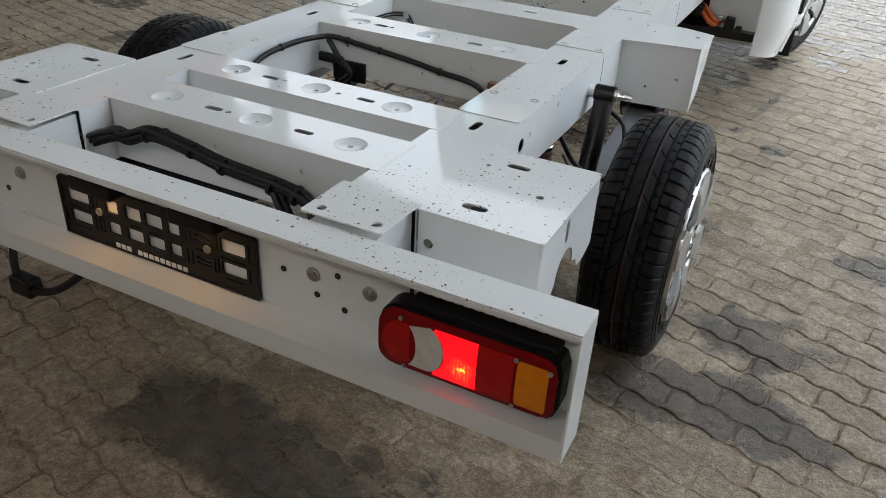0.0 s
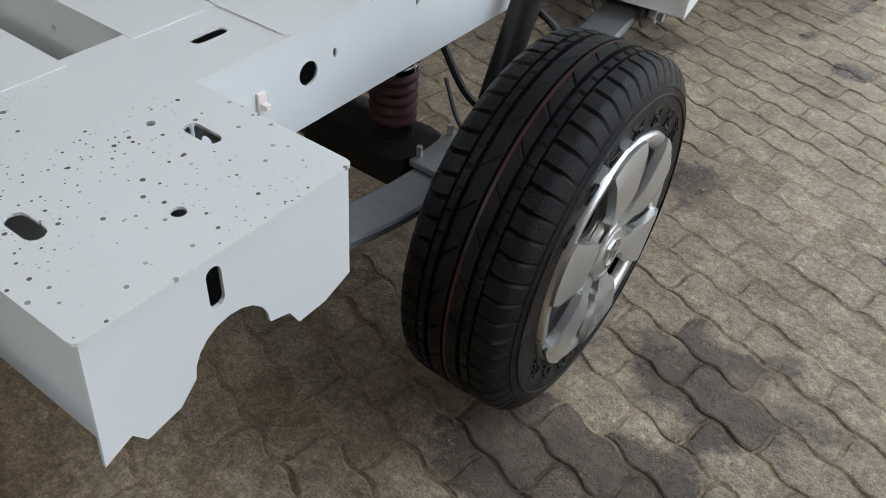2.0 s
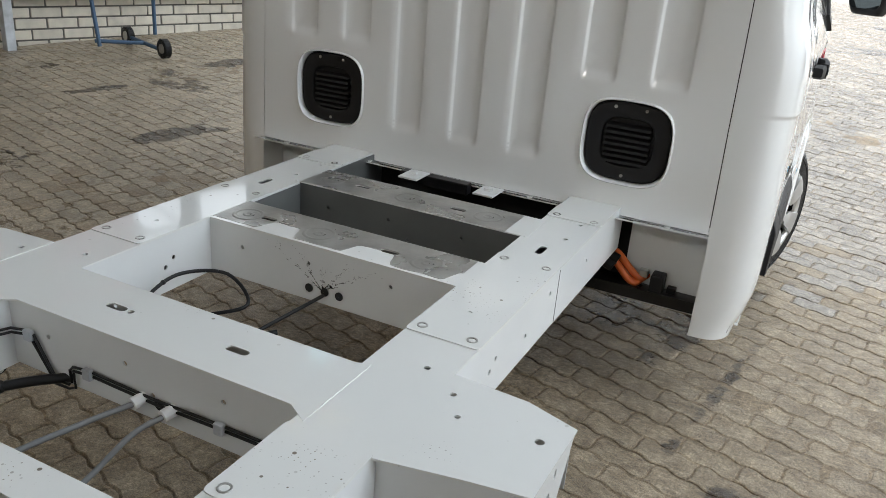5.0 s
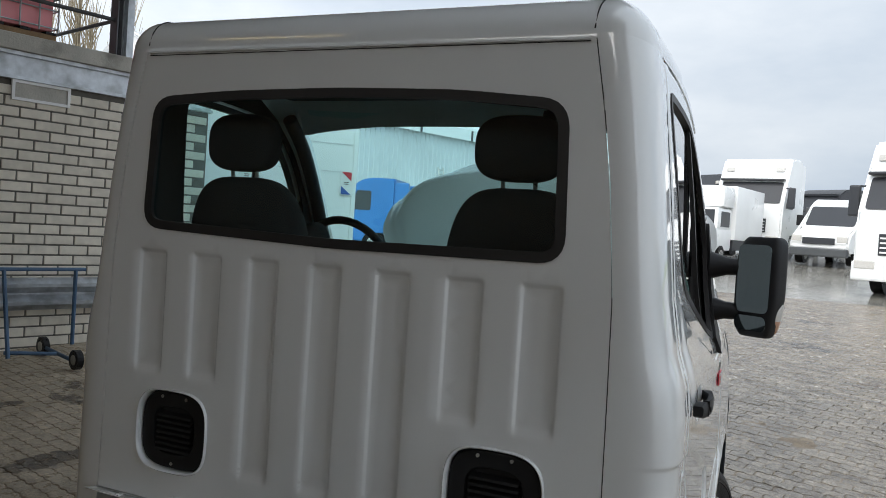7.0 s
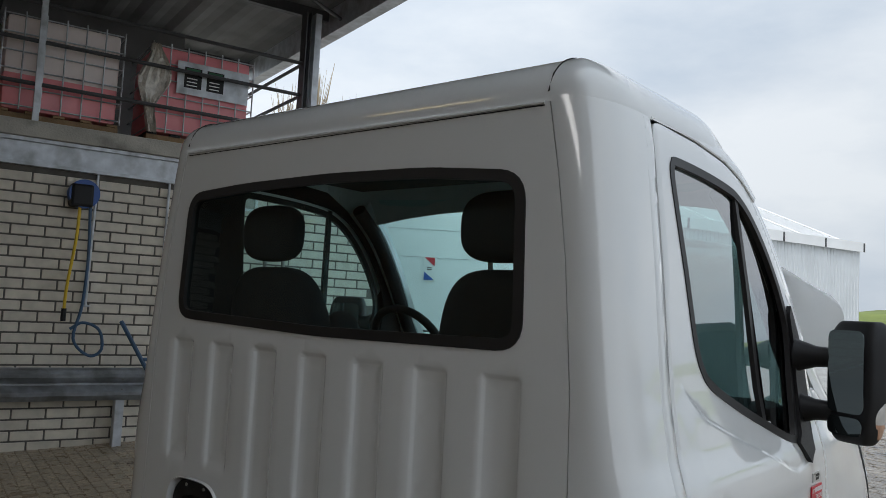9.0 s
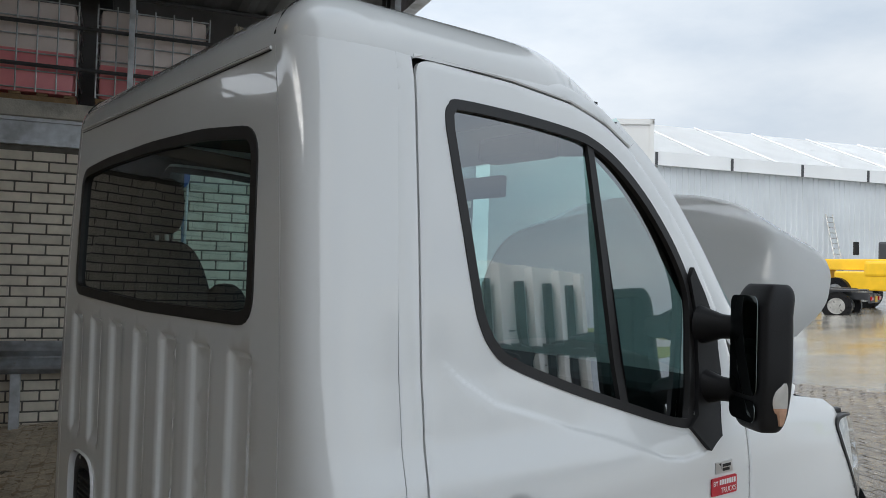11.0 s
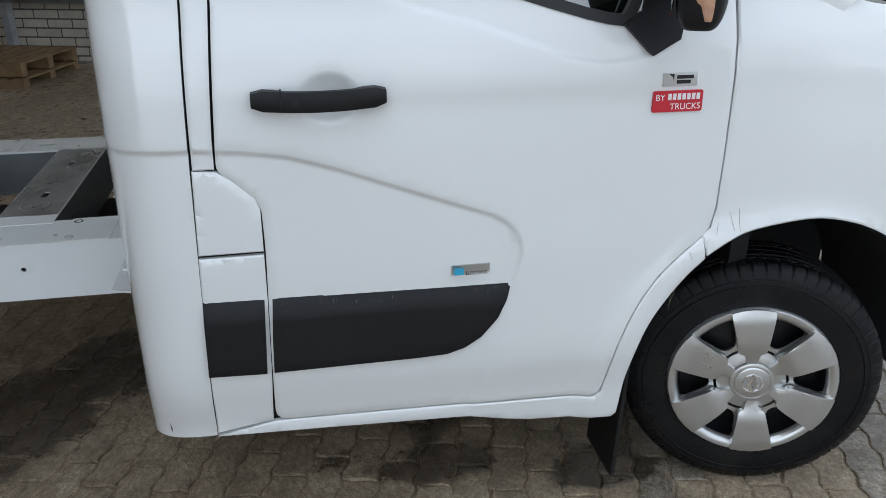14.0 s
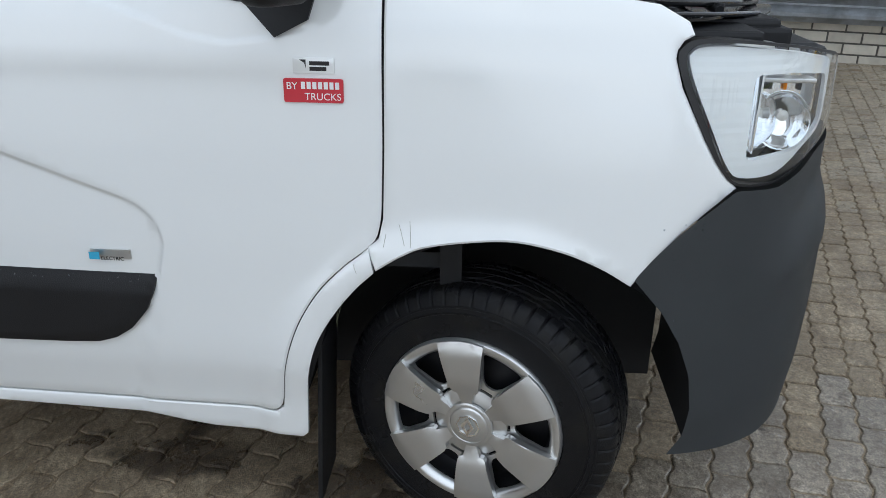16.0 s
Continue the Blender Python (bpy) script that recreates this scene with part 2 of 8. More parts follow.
def lit_lens(name, at, size):
    """A lit lamp lens: red, with the yellow filament showing through."""
    m = glow(name, (0.9, 0.008, 0.012), 1.0)
    t = m.node_tree
    b = t.nodes["Principled BSDF"]
    geo = t.nodes.new("ShaderNodeNewGeometry")
    ds = t.nodes.new("ShaderNodeVectorMath")
    ds.operation = "DISTANCE"
    ds.inputs[1].default_value = at
    t.links.new(geo.outputs["Position"], ds.inputs[0])
    nz = t.nodes.new("ShaderNodeTexNoise")
    nz.inputs["Scale"].default_value = 130.0
    t.links.new(geo.outputs["Position"], nz.inputs["Vector"])
    ad = t.nodes.new("ShaderNodeMath")
    ad.operation = "MULTIPLY_ADD"
    ad.inputs[1].default_value = size * 1.6
    t.links.new(nz.outputs["Fac"], ad.inputs[0])
    t.links.new(ds.outputs["Value"], ad.inputs[2])
    rp = t.nodes.new("ShaderNodeValToRGB")
    rp.color_ramp.elements[0].position, rp.color_ramp.elements[0].color = size * 0.75, (2.2, 0.75, 0.06, 1)
    rp.color_ramp.elements[1].position, rp.color_ramp.elements[1].color = size * 2.1, (0.62, 0.003, 0.008, 1)
    e = rp.color_ramp.elements.new(size * 1.15)
    e.color = (1.5, 0.05, 0.02, 1)
    t.links.new(ad.outputs[0], rp.inputs["Fac"])
    sx = t.nodes.new("ShaderNodeSeparateXYZ")                # moulded prisms break the light up
    t.links.new(geo.outputs["Position"], sx.inputs["Vector"])
    waves = []
    for axis, freq in (("X", 900.0), ("Z", 1250.0)):
        ml = t.nodes.new("ShaderNodeMath")
        ml.operation = "MULTIPLY"
        ml.inputs[1].default_value = freq
        t.links.new(sx.outputs[axis], ml.inputs[0])
        sn = t.nodes.new("ShaderNodeMath")
        sn.operation = "SINE"
        t.links.new(ml.outputs[0], sn.inputs[0])
        rg = t.nodes.new("ShaderNodeMapRange")
        rg.inputs["From Min"].default_value, rg.inputs["To Min"].default_value, rg.inputs["To Max"].default_value = -1.0, 0.45, 1.15
        t.links.new(sn.outputs[0], rg.inputs["Value"])
        waves.append(rg.outputs["Result"])
    grid = t.nodes.new("ShaderNodeMath")
    grid.operation = "MULTIPLY"
    t.links.new(waves[0], grid.inputs[0])
    t.links.new(waves[1], grid.inputs[1])
    t.links.new(grid.outputs[0], b.inputs["Emission Strength"])
    t.links.new(rp.outputs["Color"], b.inputs["Emission Color"])
    return m


WATER = glass("water_drops", (0.78, 0.80, 0.82), least=0.05)
STRAW = surf("dry_grass", (0.22, 0.22, 0.14), 0.8)
# old spills; those under bumper, frame and cab also paint the shade there
SPILLS_AND_SHADE = ((1.33, -1.90, 0.42, 0.22, 20), (1.20, -2.32, 0.40, 0.20, -15), (0.93, -1.28, 0.12, 0.16, 30), (1.60, -1.25, 0.16, 0.10, 0), (1.08, -0.25, 0.10, 0.08, 0), (0.98, 0.35, 0.05, 0.60, -10),
          (0.55, 0.75, 0.25, 0.35, 0), (-3.55, 0.1, 0.60, 0.55, 20), (-4.55, 2.1, 0.14, 0.75, -21), (-2.65, -0.75, 0.40, 0.26, 10), (-5.1, 0.4, 0.09, 0.35, -12), (-3.0, 1.8, 0.18, 0.45, -20), (-4.4, 4.1, 0.15, 0.4, -20), (0.42, -2.98, 0.30, 0.14, 10), (0.72, 0.7, 0.16, 0.75, 0), (-0.05, -0.25, 0.25, 0.22, 0), (0.85, 1.30, 0.14, 0.3, 0), (0.35, -3.05, 0.70, 0.26, 5), (0.25, -0.5, 0.3, 0.2, 0))
PAVER = paving_mat("clay_paver", (0.330, 0.255, 0.172), (0.475, 0.380, 0.265), 0.612, 0.40, rand=0.15)
PAVER_WET = paving_mat("wet_paver", (0.215, 0.178, 0.138), (0.380, 0.325, 0.258), 0.580, 0.20, bump=0.3)
# drier stones by the wall, lightened further for the stronger light there
PAVER_DRY_LIT = paving_mat("dry_lit_paver", (0.385, 0.318, 0.232), (0.570, 0.485, 0.370), 0.612, 0.34, rand=0.15)
SAND = paving_mat("joint_sand", (0.255, 0.188, 0.118), (0.380, 0.290, 0.190), 0.612, 0.50, rand=0.0, sink=0.9)
PAINT = surf("white_paint", (0.78, 0.79, 0.78), 0.10, var=0.02, scale=1.5, rvar=0.03, coat=1.0)
FRAME_TOP = surf("white_frame_paint_spotted", (0.76, 0.77, 0.75), 0.05, var=0.03, scale=2.0, specks=0.9, rvar=0.03)
FRAME = surf("white_frame_paint", (0.74, 0.76, 0.76), 0.16, var=0.05, scale=3.0, rvar=0.06)
SPOTTED = surf("white_paint_with_rust_spots", (0.76, 0.77, 0.75), 0.06, var=0.03, scale=2.0, specks=1.0, rvar=0.03)
STEEL = surf("bare_steel", (0.40, 0.395, 0.375), 0.30, metal=0.65, var=0.30, scale=9, rvar=0.14, bump=0.1, bscale=60, dark=(0.56, 0.56, 0.54), dark_amt=0.7, dark_scale=5.0)
FRAME_GREY = surf("dark_frame_grey", (0.12, 0.127, 0.124), 0.45, var=0.15, scale=6)
ZINC = surf("galvanised_steel", (0.55, 0.58, 0.61), 0.45, metal=0.4, var=0.22, scale=9, rvar=0.12, dark=(0.20, 0.20, 0.19), dark_amt=0.5, dark_scale=3.0)
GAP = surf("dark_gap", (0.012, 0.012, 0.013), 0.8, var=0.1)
PLASTIC = surf("black_plastic", (0.010, 0.010, 0.011), 0.50, var=0.15, scale=5, bump=0.12, bscale=420, spec=0.30)
GLOSSY_BLACK = surf("wet_black_plastic", (0.010, 0.010, 0.011), 0.14, var=0.15, scale=8, spec=0.45, rvar=0.08)
BUMPER = surf("dark_grey_plastic", (0.078, 0.084, 0.088), 0.46, var=0.10, scale=4, bump=0.10, bscale=500, specks=0.0)
RUBBER = surf("tyre_rubber", (0.006, 0.006, 0.007), 0.32, var=0.3, scale=12, bump=0.35, bscale=420, spec=0.18, dark=(0.013, 0.012, 0.010), dark_amt=0.5, dark_scale=14, rvar=0.22)
SEAL = surf("rubber_seal", (0.014, 0.013, 0.013), 0.5, var=0.15)
SILVER = surf("silver_wheel_paint", (0.60, 0.60, 0.59), 0.29, metal=0.85, var=0.05, scale=8, rvar=0.05)
CHROME = surf("chrome", (0.85, 0.86, 0.88), 0.06, metal=1.0, var=0.02, rvar=0.02)
CHASSIS_BLACK = surf("chassis_black", (0.008, 0.008, 0.010), 0.34, var=0.3, scale=12, rvar=0.14, spec=0.35, dark=(0.030, 0.027, 0.022), dark_amt=0.35, dark_scale=6)
LEAF = surf("grey_composite_leaf", (0.20, 0.205, 0.21), 0.42, var=0.12, scale=6, specks=0.6)
BELLOW = surf("dark_red_rubber", (0.055, 0.014, 0.017), 0.45, var=0.2, scale=14)
CABLE = surf("black_cable", (0.010, 0.010, 0.011), 0.42, var=0.2, scale=20, spec=0.35)
ORANGE = surf("orange_cable", (0.62, 0.13, 0.03), 0.45, var=0.1)
RED = surf("red_sign", (0.55, 0.02, 0.035), 0.35, var=0.05)
WHITE = surf("plain_white", (0.80, 0.80, 0.79), 0.4, var=0.03)
RED_LENS = surf("red_lens", (0.42, 0.005, 0.007), 0.14, var=0.1, scale=30, spec=0.35)
LIT_RED = lit_lens("lit_tail_lamp", (0.79, -3.172, 0.558), 0.022)
RED_DARK = surf("dark_red_lens", (0.20, 0.003, 0.005), 0.12, var=0.1, scale=30, spec=0.25)
AMBER = surf("amber_lens", (0.72, 0.21, 0.008), 0.15, var=0.1, scale=40, spec=0.35)
AMBER_CLEAR = surf("amber_tinted_lens", (0.62, 0.36, 0.24), 0.08, var=0.2, scale=60, coat=0.6)
CLEAR_LENS = surf("clear_lens", (0.62, 0.60, 0.56), 0.12, var=0.1, scale=40, coat=0.5)
PLATE_LAMP = glow("plate_lamp", (1.0, 0.55, 0.22), 6.0)
GLASS = glass("window_glass", (0.80, 1.0, 1.0), least=0.045)
GLASS_DOOR = glass("door_glass", (0.36, 0.52, 0.51), least=0.26)
GLASS_DARK = glass("rear_window_glass", (0.80, 1.0, 1.0))
LAMP_GLASS = glass("headlamp_glass", (0.93, 0.95, 0.95))
MIRROR = surf("mirror_glass", (0.13, 0.15, 0.15), 0.02, metal=1.0, var=0.0, rvar=0.0)
INTERIOR = surf("dark_interior", (0.022, 0.023, 0.025), 0.75, var=0.2, scale=10)
FABRIC = surf("dark_seat_fabric", (0.020, 0.021, 0.024), 0.9, var=0.25, scale=30, bump=0.2, bscale=500)
ASPHALT = surf("wet_yard_paving", (0.260, 0.245, 0.215), 0.15, var=0.3, scale=1.2, bump=0.08, bscale=22, dark=(0.28, 0.25, 0.20), dark_amt=0.5, dark_scale=0.12, rvar=0.16)
BRICK = surf("pale_brick", (0.69, 0.635, 0.54), 0.85, var=0.14, scale=8, bump=0.4, bscale=90, rand=0.16)
ADDED_WALL = surf("brown_added_wall", (0.36, 0.26, 0.18), 0.85, var=0.2, scale=6)
MORTAR = surf("grey_mortar", (0.13, 0.12, 0.105), 0.9, var=0.2, scale=10, bump=0.3, bscale=120)
CONCRETE = surf("weathered_concrete", (0.46, 0.44, 0.39), 0.85, var=0.25, scale=3, bump=0.4, bscale=50, dark=(0.10, 0.09, 0.075), dark_amt=0.6, dark_scale=2.0)
ROOFSHEET = surf("corrugated_roof_sheet", (0.16, 0.165, 0.165), 0.6, var=0.2, scale=2)
BEAM = surf("dark_steel_beam", (0.060, 0.062, 0.066), 0.5, var=0.2, scale=3)
BLUE_STEEL = surf("blue_painted_steel", (0.045, 0.10, 0.18), 0.5, var=0.2, scale=8)
WOOD = surf("pallet_wood", (0.30, 0.19, 0.10), 0.8, var=0.3, scale=9, bump=0.3, bscale=60)
PINK = surf("tank_with_pink_liquid", (0.93, 0.33, 0.35), 0.35, var=0.08, scale=3)
MILKY = surf("milky_tank_plastic", (0.86, 0.76, 0.72), 0.4, var=0.08, scale=3)
BLUE = surf("blue_plastic", (0.02, 0.09, 0.35), 0.4, var=0.1)
YELLOW = surf("yellow_machine_paint", (0.80, 0.48, 0.02), 0.4, var=0.08, scale=3)
TENT = surf("white_tent_fabric", (0.82, 0.83, 0.83), 0.55, var=0.04, scale=0.4)
CLADDING = surf("grey_cladding", (0.64, 0.67, 0.69), 0.5, var=0.06, scale=0.5)
TRUCK_WHITE = surf("truck_white", (0.82, 0.83, 0.82), 0.3, var=0.05, scale=1)
TRUCK_DARK = surf("truck_dark", (0.035, 0.037, 0.042), 0.35, var=0.1, scale=1)
TRUCK_BLUE = surf("truck_blue", (0.03, 0.16, 0.42), 0.3, var=0.08, scale=1)
GRASS = surf("far_grass", (0.16, 0.20, 0.05), 0.9, var=0.3, scale=0.3)
TWIG = surf("bare_twigs", (0.30, 0.25, 0.17), 0.9, var=0.2, scale=2)
FILM = surf("plastic_film", (0.72, 0.68, 0.62), 0.2, var=0.3, scale=20, bump=0.5, bscale=30)
GREEN = surf("green_print", (0.02, 0.12, 0.05), 0.5)
INK = surf("black_ink", (0.01, 0.01, 0.01), 0.6)
CYAN = surf("cyan_print", (0.03, 0.32, 0.50), 0.4)
BRASS = surf("brown_connector", (0.22, 0.11, 0.05), 0.5)
HOSE_YELLOW = surf("yellow_hose", (0.75, 0.50, 0.03), 0.5)


# ------------------------------------------------------------------ mesh helpers
def part(name, bm, material, parent=None, label="", smooth=None):
    """Links a bmesh as one mesh object, under a thing or a part."""
    me = bpy.data.meshes.new(name)
    bmesh.ops.recalc_face_normals(bm, faces=bm.faces)
    bm.to_mesh(me)
    bm.free()
    me.materials.append(material)
    if smooth is not None:
        me.polygons.foreach_set("use_smooth", [True] * len(me.polygons))
        me.set_sharp_from_angle(angle=radians(smooth))
    ob = new(name, me)
    if parent is not None:
        ob.parent = parent
        ob.matrix_parent_inverse = Matrix()
    if label:
        ob["label"] = label
    return ob


def thing(name, label, category, group="", kind="", m=None):
    ob = new(name)
    ob.empty_display_size = 0.2
    if m is not None:
        ob.matrix_basis = m
    return tagged(ob, label, category, group, kind)


def box(bm, x0, x1, y0, y1, z0, z1, bevel=0.0, seg=2):
    vs = [bm.verts.new((x, y, z)) for x in (x0, x1) for y in (y0, y1) for z in (z0, z1)]
    fs = [bm.faces.new([vs[i] for i in q]) for q in ((0, 1, 3, 2), (4, 6, 7, 5), (0, 4, 5, 1), (2, 3, 7, 6), (0, 2, 6, 4), (1, 5, 7, 3))]
    if bevel:
        es = list({e for f in fs for e in f.edges})
        bmesh.ops.bevel(bm, geom=es, offset=bevel, segments=seg, profile=0.6, affect="EDGES")
    return bm


def boxes(*rows, bevel=0.0):
    bm = bmesh.new()
    for r in rows:
        box(bm, *r, bevel=bevel)
    return bm


def tube(bm, pts, r, n=8, close=True):
    """A round tube along a line of points."""
    pts = [Vector(p) for p in pts]
    rings, up = [], Vector((0.31, 0.17, 0.93))
    for i, p in enumerate(pts):
        d = (pts[min(i + 1, len(pts) - 1)] - pts[max(i - 1, 0)]).normalized()
        if abs(d.dot(up)) > 0.98:
            up = Vector((1, 0.2, 0)).normalized()
        a = d.cross(up).normalized()
        b = d.cross(a).normalized()
        rad = r[i] if isinstance(r, (list, tuple)) else r
        rings.append([bm.verts.new(p + rad * (math.cos(2 * math.pi * k / n) * a + math.sin(2 * math.pi * k / n) * b)) for k in range(n)])
    for q, s in zip(rings, rings[1:]):
        for k in range(n):
            bm.faces.new((q[k], q[(k + 1) % n], s[(k + 1) % n], s[k]))
    if close:
        bm.faces.new(rings[0])
        bm.faces.new(list(reversed(rings[-1])))
    return bm


def spline(pts, k=6):
    """Catmull-Rom points through pts."""
    pts = [Vector(p) for p in pts]
    ext = [2 * pts[0] - pts[1]] + pts + [2 * pts[-1] - pts[-2]]
    out = []
    for i in range(1, len(ext) - 2):
        a, b, c, d = ext[i - 1], ext[i], ext[i + 1], ext[i + 2]
        for j in range(k):
            t = j / k
            out.append(0.5 * (2 * b + (c - a) * t + (2 * a - 5 * b + 4 * c - d) * t * t + (3 * b - a - 3 * c + d) * t ** 3))
    out.append(pts[-1])
    return out


def lathe(bm, prof, n, place, rad=None):
    """Turns a profile of (along, radius) round an axis; place(along, a, b) gives the point. rad(i, k, r) may vary the radius."""
    rings = []
    for i, (s, r) in enumerate(prof):
        ring = []
        for k in range(n):
            a = 2 * math.pi * k / n
            q = rad(i, k, r) if rad else r
            ring.append(bm.verts.new(place(s, q * math.cos(a), q * math.sin(a))))
        rings.append(ring)
    for q, s in zip(rings, rings[1:]):
        for k in range(n):
            bm.faces.new((q[k], q[(k + 1) % n], s[(k + 1) % n], s[k]))
    return rings


def mathutils_noise(p):
    import mathutils
    return mathutils.noise.noise(p)


def cdt():
    import mathutils
    return mathutils.geometry.delaunay_2d_cdt


def inside(p, loop):
    x, y, c = p[0], p[1], False
    for (x1, y1), (x2, y2) in zip(loop, loop[1:] + loop[:1]):
        if (y1 > y) != (y2 > y) and x < (x2 - x1) * (y - y1) / (y2 - y1) + x1:
            c = not c
    return c


def dense(loop, step):
    out = []
    for (x1, y1), (x2, y2) in zip(loop, loop[1:] + loop[:1]):
        n = max(1, int(math.hypot(x2 - x1, y2 - y1) / step))
        out += [(x1 + (x2 - x1) * i / n, y1 + (y2 - y1) * i / n) for i in range(n)]
    return out


def rounded(loop, r, k=4):
    """A loop with its corners rounded."""
    out, n = [], len(loop)
    for i in range(n):
        p, a, b = Vector(loop[i]), Vector(loop[i - 1]), Vector(loop[(i + 1) % n])
        q = min(r, 0.45 * (a - p).length, 0.45 * (b - p).length)
        s, e = p + (a - p).normalized() * q, p + (b - p).normalized() * q
        for j in range(k + 1):
            t = j / k
            c = (1 - t) ** 2 * s + 2 * t * (1 - t) * p + t * t * e
            out.append((c.x, c.y))
    return out


def flowing(loop, k=4):
    """A closed loop as a smooth curve through its points."""
    n, out = len(loop), []
    for i in range(n):
        a, b, c, d = (Vector(loop[(i + q) % n]) for q in (-1, 0, 1, 2))
        for j in range(k):
            t = j / k
            p = 0.5 * (2 * b + (c - a) * t + (2 * a - 5 * b + 4 * c - d) * t * t + (3 * b - a - 3 * c + d) * t ** 3)
            out.append((p.x, p.y))
    return out


def rect(x0, x1, y0, y1):
    return [(x0, y0), (x1, y0), (x1, y1), (x0, y1)]


def slot(cx, cy, w, h, k=5):
    """A slot with round ends, w along x."""
    if w < h:
        return [(cx + (b - cy), cy + (a - cx)) for a, b in slot(cx, cy, h, w, k)]
    r, out = h / 2, []
    for side in (1, -1):
        for j in range(k + 1):
            a = (-0.5 + j / k) * math.pi + (0 if side == 1 else math.pi)
            out.append((cx + side * (w / 2 - r) + r * math.cos(a), cy + r * math.sin(a)))
    return out


def disc(cx, cy, r, n=14):
    return [(cx + r * math.cos(2 * math.pi * i / n), cy + r * math.sin(2 * math.pi * i / n)) for i in range(n)]


def spots(pts):
    out = {}
    for p in pts:
        out.setdefault((int(p[0] // 0.03), int(p[1] // 0.03)), []).append(p)
    return out


def crowded(p, at, d):
    """Whether a point of the grid lies nearer than d to p."""
    i, j = int(p[0] // 0.03), int(p[1] // 0.03)
    return any((p[0] - q[0]) ** 2 + (p[1] - q[1]) ** 2 < d * d for a in (i - 1, i, i + 1) for b in (j - 1, j, j + 1) for q in at.get((a, b), ()))


def blob(bm, cx, cy, cz, ax, ay, az, k=3.2, n=20, top=1.0):
    """A soft cushion: a rounded box of half sizes ax, ay, az; top narrows its upper end."""
    pw = lambda c: math.copysign(abs(c) ** (2 / k), c)
    rows = []
    for i in range(n + 1):
        v = -math.pi / 2 + math.pi * i / n
        zz, rr = pw(math.sin(v)), abs(pw(math.cos(v)))
        nar = 1 + (top - 1) * smoothstep(-0.2, 1.0, zz)
        rows.append([bm.verts.new((cx + ax * nar * max(rr, 0.002) * pw(math.cos(t)), cy + ay * max(rr, 0.002) * pw(math.sin(t)), cz + az * zz)) for t in [2 * math.pi * q / 32 for q in range(32)]])
    for a, b in zip(rows, rows[1:]):
        for q in range(32):
            bm.faces.new((a[q], a[(q + 1) % 32], b[(q + 1) % 32], b[q]))
    return bm


def sheet(bm, outline, holes, to3d, thick, step=0.0, extra=()):
    """A sheet cut to an outline with holes, bent by to3d(u, v, depth), with its real thickness."""
    loops = [dense(outline, step) if step else outline] + [dense(h, step) if step else list(h) for h in holes]
    pts, edges = [], []
    for lp in loops:
        o = len(pts)
        pts += lp
        edges += [(o + i, o + (i + 1) % len(lp)) for i in range(len(lp))]
    if step:
        edge_at, extra_at, kept = spots(pts), {}, []
        for p in extra:
            if inside(p, outline) and not any(inside(p, h) for h in holes) and not crowded(p, edge_at, 0.003) and not crowded(p, extra_at, 0.003):
                kept.append(p)
                extra_at.setdefault((int(p[0] // 0.03), int(p[1] // 0.03)), []).append(p)
        us, vs = [p[0] for p in outline], [p[1] for p in outline]
        nu, nv = int((max(us) - min(us)) / step), int((max(vs) - min(vs)) / step)
        for i in range(1, nu + 1):
            for j in range(1, nv + 1):
                p = (min(us) + (i + 0.03 * (j % 3)) * step, min(vs) + (j + 0.03 * (i % 3)) * step)
                if inside(p, outline) and not any(inside(p, h) for h in holes) and not crowded(p, extra_at, 0.45 * step):
                    pts.append(p)
        pts += kept
    vs2, es2, fs2, *_ = cdt()([Vector(p) for p in pts], edges, [], 0, 1e-6)
    keep = []
    for f in fs2:
        c = (sum(vs2[i].x for i in f) / len(f), sum(vs2[i].y for i in f) / len(f))
        if inside(c, loops[0]) and not any(inside(c, h) for h in loops[1:]):
            keep.append(f)
    top = [bm.verts.new(to3d(v.x, v.y, 0.0)) for v in vs2]
    bot = [bm.verts.new(to3d(v.x, v.y, thick)) for v in vs2] if thick else None
    count = {}
    for f in keep:
        bm.faces.new([top[i] for i in f])
        if bot:
            bm.faces.new([bot[i] for i in reversed(f)])
        for a, b in zip(f, f[1:] + f[:1]):
            count.setdefault(frozenset((a, b)), []).append((a, b))
    if bot:
        for k in count.values():
            if len(k) == 1:
                a, b = k[0]
                bm.faces.new((top[b], top[a], bot[a], bot[b]))
    loose = [v for v in bm.verts if not v.link_faces]
    bmesh.ops.delete(bm, geom=loose, context="VERTS")
    return bm


def smoothstep(a, b, x):
    t = max(0.0, min(1.0, (x - a) / (b - a)))
    return t * t * (3 - 2 * t)


def flat_z(z):
    return lambda u, v, d: (u, v, z - d)


def text_mesh(words, size, material, name, parent, m, label=""):
    cu = bpy.data.curves.new(name, "FONT")
    cu.body, cu.size, cu.extrude = words, size, 0.0006
    tmp = bpy.data.objects.new(name, cu)
    me = bpy.data.meshes.new_from_object(tmp)
    bpy.data.objects.remove(tmp)
    me.transform(m)
    me.materials.clear()
    me.materials.append(material)
    ob = new(name, me)
    ob.parent = parent
    if label:
        ob["label"] = label
    return ob


def ground_z(x, y):
    """The yard's level: flat under the vehicle, rising gently beyond it."""
    yy = min(y, 60.0)
    far = 0.042 * (yy - 2.0) + 0.05 * max(-25.0, min(0.0, x)) * smoothstep(4.0, 14.0, y)
    w = max(smoothstep(2.4, 6.0, y), smoothstep(2.5, 6.0, -x) if y < 6 else 0)
    return far * w


# ------------------------------------------------------------------ the vehicle: frame and rear axle
truck = thing("chassis_cab_truck", "white chassis cab light truck with bare rear frame and open bonnet", "truck")
CX, ZF, ZB = 0.025, 0.733, 0.570
